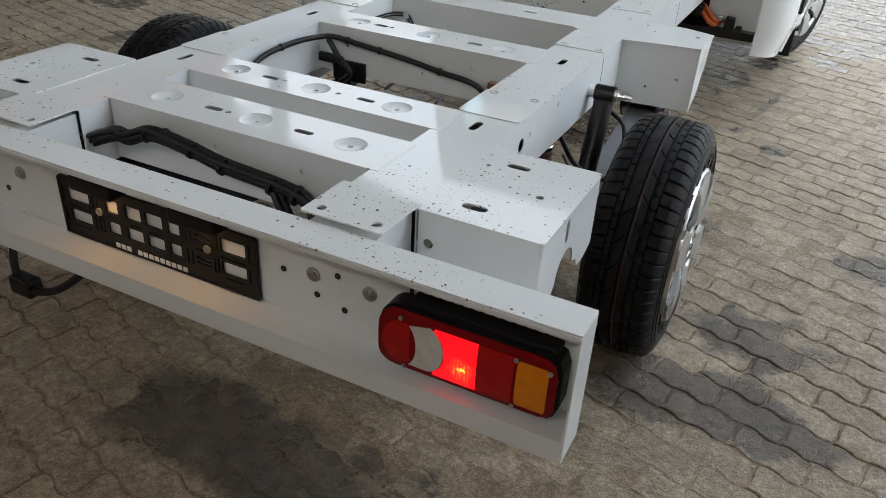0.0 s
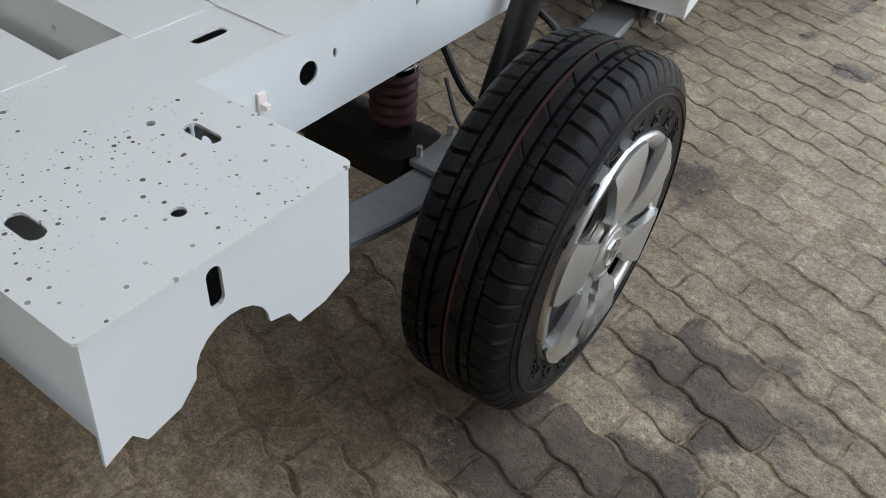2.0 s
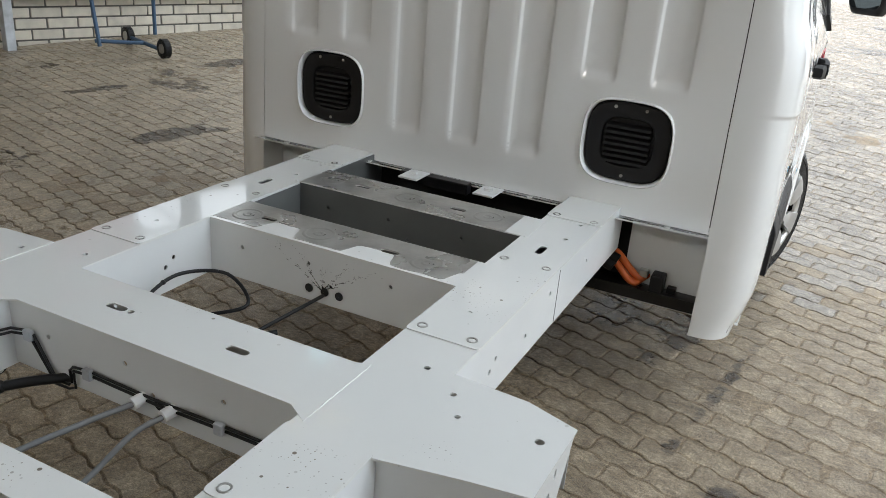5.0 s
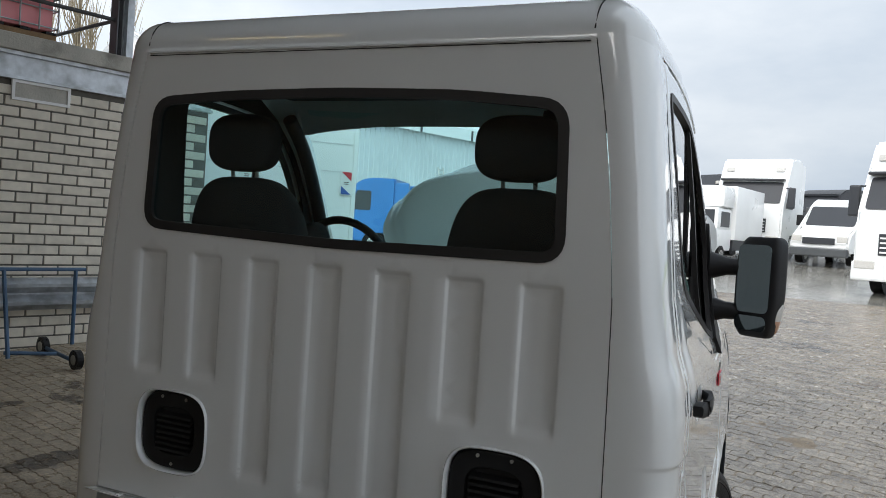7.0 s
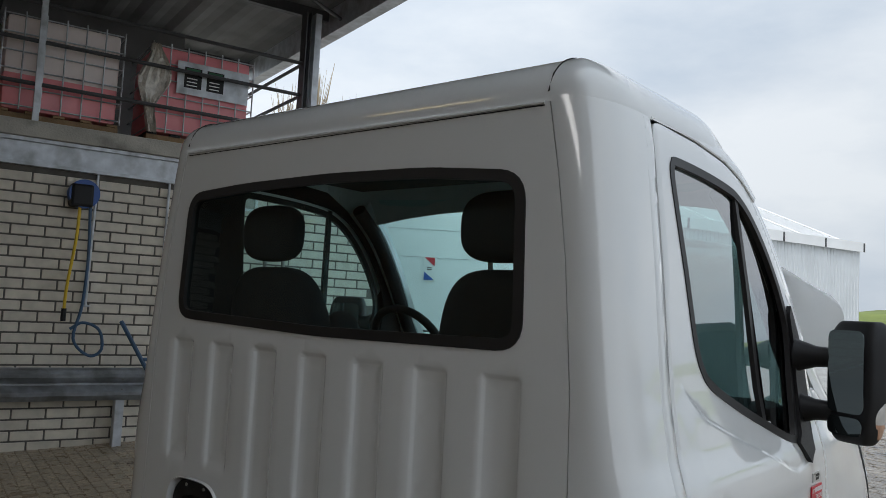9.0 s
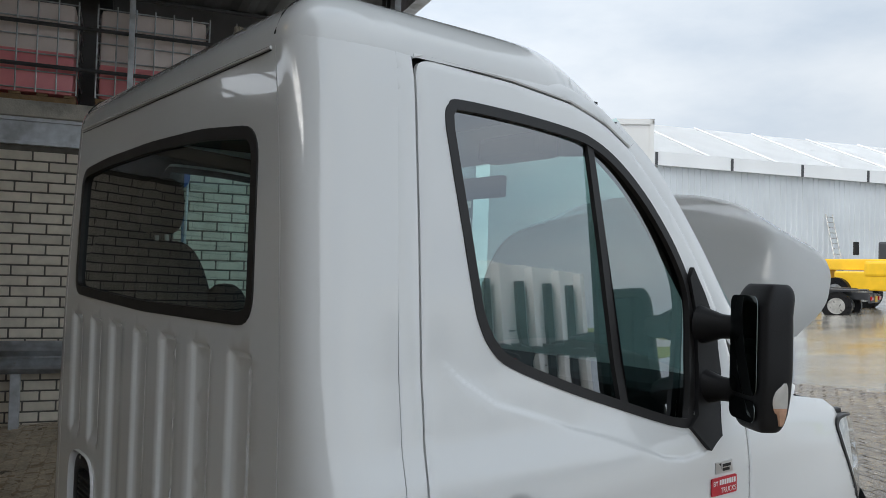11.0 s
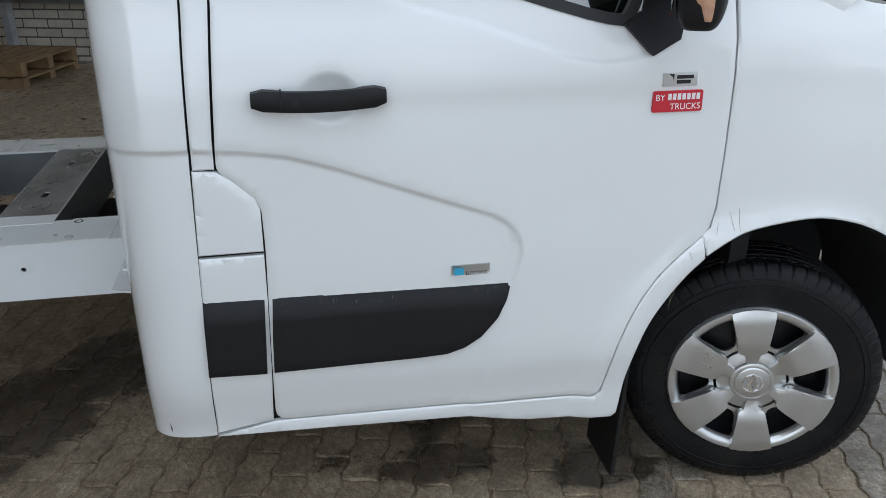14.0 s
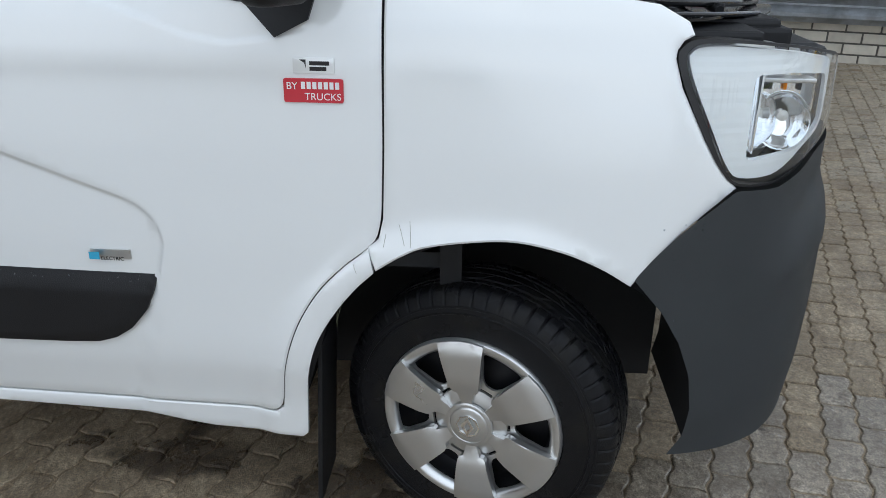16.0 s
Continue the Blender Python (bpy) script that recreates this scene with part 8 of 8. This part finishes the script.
    part("marker_plate", boxes((-0.35, 0.10, 4.79, 4.80, 0.68, 0.90)), YELLOW, t)
    part("air_intake", boxes((0.55, 0.85, 1.06, 1.30, 1.1, top - 0.6), bevel=0.04), TRUCK_DARK, t)
    for z in (1.45, 2.15, 2.85):
        part("back_rib", boxes((-1.15, 0.50, 1.05, 1.075, z, z + 0.05)), TRUCK_DARK if z < 2 else mat, t)
    for x in (-0.35, -0.2):
        part("air_line", tube(bmesh.new(), spline([(x, 1.1, 1.9), (x + 0.05, 1.5, 1.4), (x, 1.7, 1.15), (x - 0.05, 2.1, 1.1)]), 0.03, 6), TRUCK_DARK, t)
    truck_wheels(t, [(-1.05, 0.25), (1.05, 0.25), (-0.95, 3.7), (0.95, 3.7)])
    return t


def gpose(x, y, rz, dz=0.0):
    return pose(x, y, ground_z(x, y) + dz, 0, 0, rz)


tractor(gpose(-0.06, 32.8, -15) @ Matrix.Scale(1.08, 4), TRUCK_WHITE, "white tall tractor unit parked in the wet yard")
tractor(gpose(2.9, 43.0, -40), TRUCK_DARK, "black tractor unit parked behind others", False)
tractor(gpose(-2.4, 39.0, -40), TRUCK_DARK, "dark grey tall tractor unit in the back row")
tractor(gpose(4.25, 19.6, -24), TRUCK_WHITE, "white tractor unit at the end of the row", True)
tractor(gpose(-15.0, 27.9, -75), TRUCK_BLUE, "blue tractor unit behind the box trailers", False)
for i, (x, y) in enumerate(((15.3, 8.5), (17.0, 11.6), (18.7, 14.7), (20.4, 17.8), (22.1, 20.9), (23.8, 24.0))):
    tractor(gpose(x, y, 104 + i % 2), TRUCK_WHITE, "white tractor unit parked with its tail to the lane")


def van(m, label, mat=TRUCK_WHITE):
    """A panel van, its front towards -y."""
    t = thing("panel_van", label, "van", "parked vans", m=m)
    prof = [(-2.6, 0.35), (-2.75, 0.7), (-2.6, 1.05), (-1.75, 1.35), (-0.95, 2.2), (-0.5, 2.45), (2.6, 2.5), (2.7, 2.3), (2.75, 0.4)]
    bm = bmesh.new()
    a = [bm.verts.new((-1.0, y, z)) for y, z in prof]
    b = [bm.verts.new((1.0, y, z)) for y, z in prof]
    bm.faces.new(a), bm.faces.new(b[::-1])
    for k in range(len(prof)):
        bm.faces.new((a[k], b[k], b[(k + 1) % len(prof)], a[(k + 1) % len(prof)]))
    bmesh.ops.bevel(bm, geom=[e for e in bm.edges], offset=0.09, segments=3, affect="EDGES")
    part("body", bm, mat, t, smooth=40)
    bm = bmesh.new()
    sheet(bm, rounded(rect(-0.85, 0.85, 1.42, 2.15), 0.08, 3), [], lambda u, v, d: (u, -1.70 + (v - 1.4) * 0.93 - 0.03 + d, v), 0.01)
    part("windscreen", bm, TRUCK_DARK, t)
    part("grille", boxes((-0.55, 0.55, -2.78, -2.70, 0.72, 0.95), bevel=0.02), TRUCK_DARK, t)
    part("lower_bumper", boxes((-0.98, 0.98, -2.79, -2.5, 0.28, 0.58), bevel=0.05), BUMPER, t)
    for s in (1, -1):
        part("headlight", boxes((min(s * 0.6, s * 0.95), max(s * 0.6, s * 0.95), -2.72, -2.5, 0.80, 1.02), bevel=0.03), CLEAR_LENS, t)
        part("side_window", boxes((min(s * 0.99, s * 1.008), max(s * 0.99, s * 1.008), -1.35, -0.3, 1.45, 2.1), bevel=0.004), TRUCK_DARK, t)
        part("mirror", boxes((min(s * 1.05, s * 1.28), max(s * 1.05, s * 1.28), -1.45, -1.3, 1.4, 1.8), bevel=0.04), PLASTIC, t)
    truck_wheels(t, [(-0.88, -1.75), (0.88, -1.75), (-0.88, 1.6), (0.88, 1.6)], 0.34)
    return t


van(gpose(3.10, 31.8, -20), "white panel van parked in the row")
van(gpose(7.6, 33.0, -25), "white panel van farther back")
van(gpose(16.5, 1.5, 100), "white panel van beside the lorries")

# box van with its body over the cab
bt = thing("box_van", "white box van with a body over the cab", "van", m=gpose(-1.30, 28.6, -14) @ Matrix.Scale(0.90, 4))
part("box_body", boxes((-1.10, 1.10, -0.9, 2.7, 0.95, 3.05), bevel=0.05), TRUCK_WHITE, bt, smooth=40)
part("over_cab", boxes((-1.05, 1.05, -2.2, -0.9, 2.15, 3.0), bevel=0.2), TRUCK_WHITE, bt, smooth=40)
bm = boxes((-0.98, 0.98, -3.2, -0.9, 0.5, 1.35), (-0.95, 0.95, -2.5, -0.9, 1.3, 2.15), bevel=0.15)
part("cab", bm, TRUCK_WHITE, bt, smooth=40)
part("side_window", boxes((-0.962, 0.962, -2.2, -1.2, 1.42, 2.0), bevel=0.01), TRUCK_DARK, bt)
part("windscreen", boxes((-0.8, 0.8, -2.515, -2.4, 1.42, 2.05)), TRUCK_DARK, bt)
part("lower_skirt", boxes((-1.0, 1.0, -0.8, 3.1, 0.55, 0.95)), TRUCK_DARK, bt)
truck_wheels(bt, [(-0.9, -2.2), (0.9, -2.2), (-0.9, 1.6), (0.9, 1.6)], 0.35)


def trailer(m, label, sign=False):
    t = thing("box_trailer", label, "trailer", "box trailers", m=m)
    part("box", boxes((-1.28, 1.28, 0.0, 11.0, 1.15, 4.05), bevel=0.02), TRUCK_WHITE, t)
    part("rear_frame", boxes((-1.29, -1.22, -0.02, 0.05, 1.05, 4.06), (1.22, 1.29, -0.02, 0.05, 1.05, 4.06), (-1.29, 1.29, -0.02, 0.05, 3.97, 4.06), (-1.29, 1.29, -0.02, 0.05, 1.0, 1.12)), TRUCK_WHITE, t)
    for z in (2.34, 2.80):
        part("door_seam", boxes((-1.2, 1.2, -0.006, 0.002, z, z + 0.008)), ZINC, t)
    part("underrun_bar", boxes((-1.2, 1.2, -0.05, 0.0, 0.45, 0.58)), TRUCK_DARK, t)
    for s in (1, -1):
        part("mudflap", boxes((min(s * 0.6, s * 1.2), max(s * 0.6, s * 1.2), 0.25, 0.27, 0.12, 0.8)), PLASTIC, t)
        part("tail_lamp", boxes((min(s * 0.75, s * 1.2), max(s * 0.75, s * 1.2), -0.06, -0.04, 0.85, 0.98)), RED_LENS, t)
    truck_wheels(t, [(-1.0, 1.0), (1.0, 1.0), (-1.0, 2.3), (1.0, 2.3)])
    if sign:
        for x0 in (1.02, -0.61):
            sg = part("sign", boxes((x0, x0 + 0.20, -0.018, -0.008, 1.96, 2.36)), WHITE, t, "white sign with red and blue corners")
            for tri, mt in (([(0.015, 2.345), (0.185, 2.345), (0.185, 2.20)], RED), ([(0.015, 1.975), (0.185, 1.975), (0.015, 2.11)], BLUE)):
                bm = bmesh.new()
                sheet(bm, tri, [], lambda u, v, d: (x0 + u, -0.022 + d, v), 0.003)
                part("colour_field", bm, mt, sg)
            for z in (2.14, 2.17):
                part("text_bar", boxes((x0 + 0.06, x0 + 0.14, -0.021, -0.0182, z, z + 0.012)), INK, sg)
    return t


trailer(gpose(-6.40, 8.72, 45.0), "white box trailer with a small red and blue sign", True)

# marquee hall
hall = thing("storage_hall", "white fabric storage hall with grey clad wall", "hall", m=pose(-26.5, 30.6, 1.1, 0, 0, -19.5))
part("wall", boxes((-20.0, 0.0, 0.0, 40.0, -0.5, 6.9)), CLADDING, hall)
for k in range(100):
    part("cladding_rib", boxes((0.0, 0.05, 0.15 + k * 0.4, 0.24 + k * 0.4, -0.5, 6.9)), CLADDING, hall)
bm = bmesh.new()
for a, b in (((0.35, 6.9), (-10.0, 11.2)), ((-10.0, 11.2), (-20.35, 6.9))):
    q = [bm.verts.new((x, y, z)) for (x, z) in (a, b) for y in (-0.3, 40.3)]
    bm.faces.new((q[0], q[1], q[3], q[2]))
bmesh.ops.solidify(bm, geom=list(bm.faces), thickness=0.1)
part("roof", bm, TENT, hall)
part("valance", boxes((0.30, 0.36, -0.3, 40.3, 6.7, 7.45)), TENT, hall)
for k in range(9):
    part("roof_seam", tube(bmesh.new(), [(0.36, k * 5.0, 6.95), (-10.0, k * 5.0, 11.26)], 0.05, 6), TENT, hall)
    part("valance_strap", boxes((0.34, 0.40, k * 5.0 - 0.08, k * 5.0 + 0.08, 6.7, 7.4)), BEAM, hall)
for y in (0.0, 40.0):
    bm = bmesh.new()
    q = [bm.verts.new(p) for p in ((0, y, 6.9), (-20, y, 6.9), (-10, y, 11.2))]
    bm.faces.new(q)
    part("gable", bm, TENT, hall)
lad = thing("ladder", "aluminium ladder leaning on the hall wall", "ladder", m=hall.matrix_basis.copy())
bm = tube(bmesh.new(), [(1.2, 17.0, 0.8), (0.15, 17.0, 4.6)], 0.04)
tube(bm, [(1.2, 17.5, 0.8), (0.15, 17.5, 4.6)], 0.04)
part("stile", bm, STEEL, lad)
for k in range(12):
    f = k / 12 + 0.04
    part("rung", tube(bmesh.new(), [(1.2 - 1.05 * f, 17.0, 0.8 + 3.8 * f), (1.2 - 1.05 * f, 17.5, 0.8 + 3.8 * f)], 0.03), STEEL, lad)

# yellow telehandler
th = thing("telehandler", "yellow telehandler with fork carriage lowered", "loader", m=gpose(-12.9, 32.5, -100))
part("chassis", boxes((-0.9, 0.9, 0.0, 4.4, 0.75, 1.5), bevel=0.08), YELLOW, th)
bm = boxes((-0.28, 0.28, -1.0, 4.6, 1.55, 2.0), bevel=0.05)
part("boom", bm, YELLOW, th)
part("boom_nose", boxes((-0.30, 0.30, -1.9, -0.7, 0.7, 1.75), bevel=0.08), YELLOW, th)
for z in (0.25, 0.95):
    part("carriage_bar", boxes((-1.1, 1.1, -2.25, -2.05, z, z + 0.16)), YELLOW, th)
for x in (-1.1, -0.4, 0.3, 0.95):
    part("carriage_upright", boxes((x, x + 0.14, -2.25, -2.08, 0.15, 1.15)), YELLOW, th)
part("cab", boxes((-0.95, -0.1, 1.2, 2.9, 1.4, 2.7), bevel=0.08), TRUCK_DARK, th)
part("engine_cover", boxes((0.2, 0.95, 1.3, 3.9, 1.3, 1.9), bevel=0.1), YELLOW, th)
part("mirror", boxes((-1.0, -0.75, -0.3, -0.2, 2.2, 2.75)), PLASTIC, th)
truck_wheels(th, [(-0.95, 0.2), (0.95, 0.2), (-0.95, 3.4), (0.95, 3.4)], 0.62)

# low grassy bank and bare poplars far off
bm = bmesh.new()
rows = []
for i in range(60):
    x = -40 + 3.0 * i
    h = 4.4 + 0.5 * math.sin(i * 0.7) + 0.3 * math.sin(i * 1.9)
    rows.append([bm.verts.new((x, 92 + dy, z)) for dy, z in ((0, 1.5), (6, h * 0.8), (14, h), (26, 1.5))])
for a, b in zip(rows, rows[1:]):
    for k in range(3):
        bm.faces.new((a[k], a[k + 1], b[k + 1], b[k]))
tagged(part("grass_bank", bm, GRASS, None, smooth=60), "low green grassy bank far off", "bank", kind="structure")


def poplar(x, y, h, seed):
    """A bare poplar: tapered trunk and upright twigs in many strokes."""
    t = thing("bare_poplar", "leafless pale poplar far behind the canopy", "tree", "bare poplars", m=pose(x, y, 0.5))
    rnd = random.Random(seed)
    part("trunk", tube(bmesh.new(), [(0, 0, 0), (0.1, 0, h * 0.5), (0, 0.1, h)], [0.22, 0.12, 0.02], 7), TWIG, t)
    bm = bmesh.new()
    for k in range(150):
        z = h * (0.12 + 0.75 * rnd.random())
        a = rnd.random() * 6.28
        r = h * 0.10 * (1 - 0.55 * z / h) * (0.4 + rnd.random())
        tube(bm, [(0, 0, z), (r * math.cos(a) * 0.6, r * math.sin(a) * 0.6, z + h * 0.07), (r * math.cos(a), r * math.sin(a), z + h * (0.14 + 0.1 * rnd.random()))], [0.05, 0.035, 0.012], 3, close=False)
    part("crown", bm, TWIG, t)


for k in range(4):
    poplar(-46.4 + 0.75 * k, 36.5 + 1.4 * k + (k % 2), 17 + 2 * math.sin(k * 2.1), k)

# ------------------------------------------------------------------ pavers: wavy interlocking clay stones
PU, PV = 0.200, 0.108


def stepped(f):
    """A flat zigzag with short slanting kinks, one wave for f from 0 to 1."""
    f %= 1.0
    return float(np.interp(f, (0.0, 0.16, 0.34, 0.50, 0.66, 0.84, 1.0), (0.0, 1.0, 1.0, 0.0, -1.0, -1.0, 0.0)))


def paver_loop(inset):
    hu, hv = PU / 2, PV / 2
    fs = [0.0, 0.08, 0.17, 0.25, 0.33, 0.42, 0.50, 0.58, 0.67, 0.75, 0.83, 0.92]
    out = [(-hu + PU * f, -hv + 0.0058 * stepped(2 * f)) for f in fs]
    out += [(hu + 0.0050 * stepped(g), -hv + PV * g) for g in (0.0, 0.25, 0.5, 0.75)]
    out += [(hu - PU * f, hv + 0.0058 * stepped(2 * (1 - f))) for f in fs]
    out += [(-hu + 0.0050 * stepped(1 - g), hv - PV * g) for g in (0.0, 0.25, 0.5, 0.75)]
    return [(u * (1 - 2 * inset / PU), v * (1 - 2 * inset / PV)) for u, v in out]


LO, LM, LI = paver_loop(0.0018), paver_loop(0.0036), paver_loop(0.0080)
NP = len(LO)
pav_v = [(u, v, -0.012) for u, v in LO] + [(u, v, -0.0028) for u, v in LM] + [(u, v, 0.0) for u, v in LI]
pav_f = [tuple(range(2 * NP, 3 * NP))] + [(k, (k + 1) % NP, NP + (k + 1) % NP, NP + k) for k in range(NP)] + [(NP + k, NP + (k + 1) % NP, 2 * NP + (k + 1) % NP, 2 * NP + k) for k in range(NP)]
pav_me = bpy.data.meshes.new("paver")
pav_me.from_pydata(pav_v, [], pav_f)
pav_me.materials.append(PAVER)
rnd = random.Random(3)
near, rest, wet, dry_lit = [], [], [], []
for j in range(-150, 260):
    for i in range(-90, 120):
        lu, lv = (i + 0.5 * (j % 2)) * PU, j * PV
        x, y = lu * math.cos(GRID) - lv * math.sin(GRID), lu * math.sin(GRID) + lv * math.cos(GRID)
        if not (-7.6 < x < 5.4 and -5.6 < y < 7.0 or -1.5 < x < 9.0 and 7.0 <= y < 17.0 or -15.0 < x < -1.5 and 5.6 < y < 10.5 and (x < -7.6 or y >= 7.0)):
            continue
        if (x + 6.45) * math.cos(GRID) + (y - 2.9) * math.sin(GRID) < -0.1 and y < 6.4:
            continue
        jit = rnd.uniform(-0.7, 0.7)
        row = (x, y, ground_z(x, y) + rnd.uniform(-0.0022, 0.0022), rnd.uniform(-0.011, 0.011), rnd.uniform(-0.011, 0.011), GRID + rnd.uniform(-0.02, 0.02))
        (near if 1.0 < x < 2.0 and -2.7 < y < 1.3 and len(near) < 300 else (dry_lit if x + jit < -2.2 and y < 5.5 else wet if y + jit > 4.2 - 0.28 * x or x + jit > 3.6 or x > 0.2 and y + jit > 1.9 - 0.3 * (x - 1) else rest)).append(row)
noise3 = lambda p: mathutils_noise(Vector(p))
paving = tagged(new("pavement"), "brown interlocking wavy clay pavers, damp and stained", "pavement", kind="structure")
cg = np.array(pav_v)


def join_pavers(rows, name, mat):
    allv, allf = [], []
    for x, y, z, tx, ty, rz in rows:
        o = len(allv)
        c, s = math.cos(rz), math.sin(rz)
        slope = (ground_z(x, y + 0.1) - ground_z(x, y - 0.1)) / 0.2
        px = cg[:, 0] * c - cg[:, 1] * s
        py = cg[:, 0] * s + cg[:, 1] * c
        pz = cg[:, 2] + z + tx * px + (ty + slope) * py
        allv += list(zip((px + x).tolist(), (py + y).tolist(), pz.tolist()))
        allf += [tuple(o + k for k in f) for f in pav_f]
    me = bpy.data.meshes.new(name)
    me.from_pydata(allv, [], allf)
    me.materials.append(mat)
    ob = new(name, me)
    ob.parent = paving
    ob["kind"] = "stuff"


# sand and dried mud: fills the joints and lies over the stones in patches
bm = bmesh.new()
sx = [-7.0 + 0.055 * i for i in range(int(12.2 / 0.055))]
sy = [-5.4 + 0.055 * i for i in range(int(11.0 / 0.055))]
wall_side = lambda x, y: (x + 6.45) * math.cos(GRID) + (y - 2.9) * math.sin(GRID)
grid = {}
for i, x in enumerate(sx):
    for j, y in enumerate(sy):
        if wall_side(x, y) < 0.0:
            continue
        q = noise3((x * 0.9, y * 0.9, 1.7)) + 0.5 * noise3((x * 3.1, y * 3.1, 4.1)) + 0.28 * noise3((x * 9.0, y * 9.0, 8.3))
        q += 0.55 * smoothstep(1.5, 0.4, math.hypot((x - 0.6) / 0.9, (y + 2.3) / 1.0))
        q += 0.20 * smoothstep(0.2, 0.7, x) * smoothstep(2.6, 1.9, x) * smoothstep(0.2, -0.6, y)
        lift = -0.0058 + 0.0046 * smoothstep(0.0, 0.75, q) + 0.0009 * noise3((x * 14, y * 14, 2.0))
        grid[i, j] = bm.verts.new((x, y, ground_z(x, y) + lift))
for (i, j), v in list(grid.items()):
    if (i + 1, j) in grid and (i + 1, j + 1) in grid and (i, j + 1) in grid:
        bm.faces.new((v, grid[i + 1, j], grid[i + 1, j + 1], grid[i, j + 1]))
sand = part("joint_sand", bm, SAND, paving, "brown sand and dried mud between the pavers", smooth=60)
sand["kind"] = "stuff"
join_pavers(rest, "pavers", PAVER)
join_pavers(dry_lit, "dusty_pavers", PAVER_DRY_LIT)
join_pavers(wet, "wet_pavers", PAVER_WET)
for x, y, z, tx, ty, rz in near:
    ob = new("paver", pav_me)
    ob.parent = paving
    ob.matrix_basis = Matrix.LocRotScale((x, y, z), Euler((ty, -tx, rz)), None)

# ------------------------------------------------------------------ bricks of the wall
BL, BH, JT = 0.300, 0.092, 0.018
bm = box(bmesh.new(), -0.030, 0.0, -BL / 2, BL / 2, -BH / 2, BH / 2, bevel=0.004, seg=1)
brick_me = bpy.data.meshes.new("brick")
bm.to_mesh(brick_me)
bm.free()
brick_me.materials.append(BRICK)
bv = [tuple(v.co) for v in brick_me.vertices]
bf = [tuple(p.vertices) for p in brick_me.polygons]
sv, sf, placed = [], [], 0
for r in range(33):
    z = -0.62 + r * (BH + JT)
    if z > 2.86:
        break
    for k in range(38):
        y = -8.9 + (k + 0.5 * (r % 2)) * (BL + JT)
        if y > 3.1:
            continue
        dx = rnd.uniform(-0.003, 0.003)
        if -0.3 < z and -2.2 < y < 2.2 and placed < 300:
            ob = new("brick", brick_me)
            ob.parent = wall
            ob.matrix_basis = Matrix.Translation((dx, y, z))
            placed += 1
        else:
            o = len(sv)
            sv += [(a + dx, b + y, c + z) for a, b, c in bv]
            sf += [tuple(o + q for q in f) for f in bf]
me = bpy.data.meshes.new("bricks")
me.from_pydata(sv, [], sf)
me.materials.append(BRICK)
ob = new("bricks", me)
ob.parent = wall
ob["kind"] = "stuff"
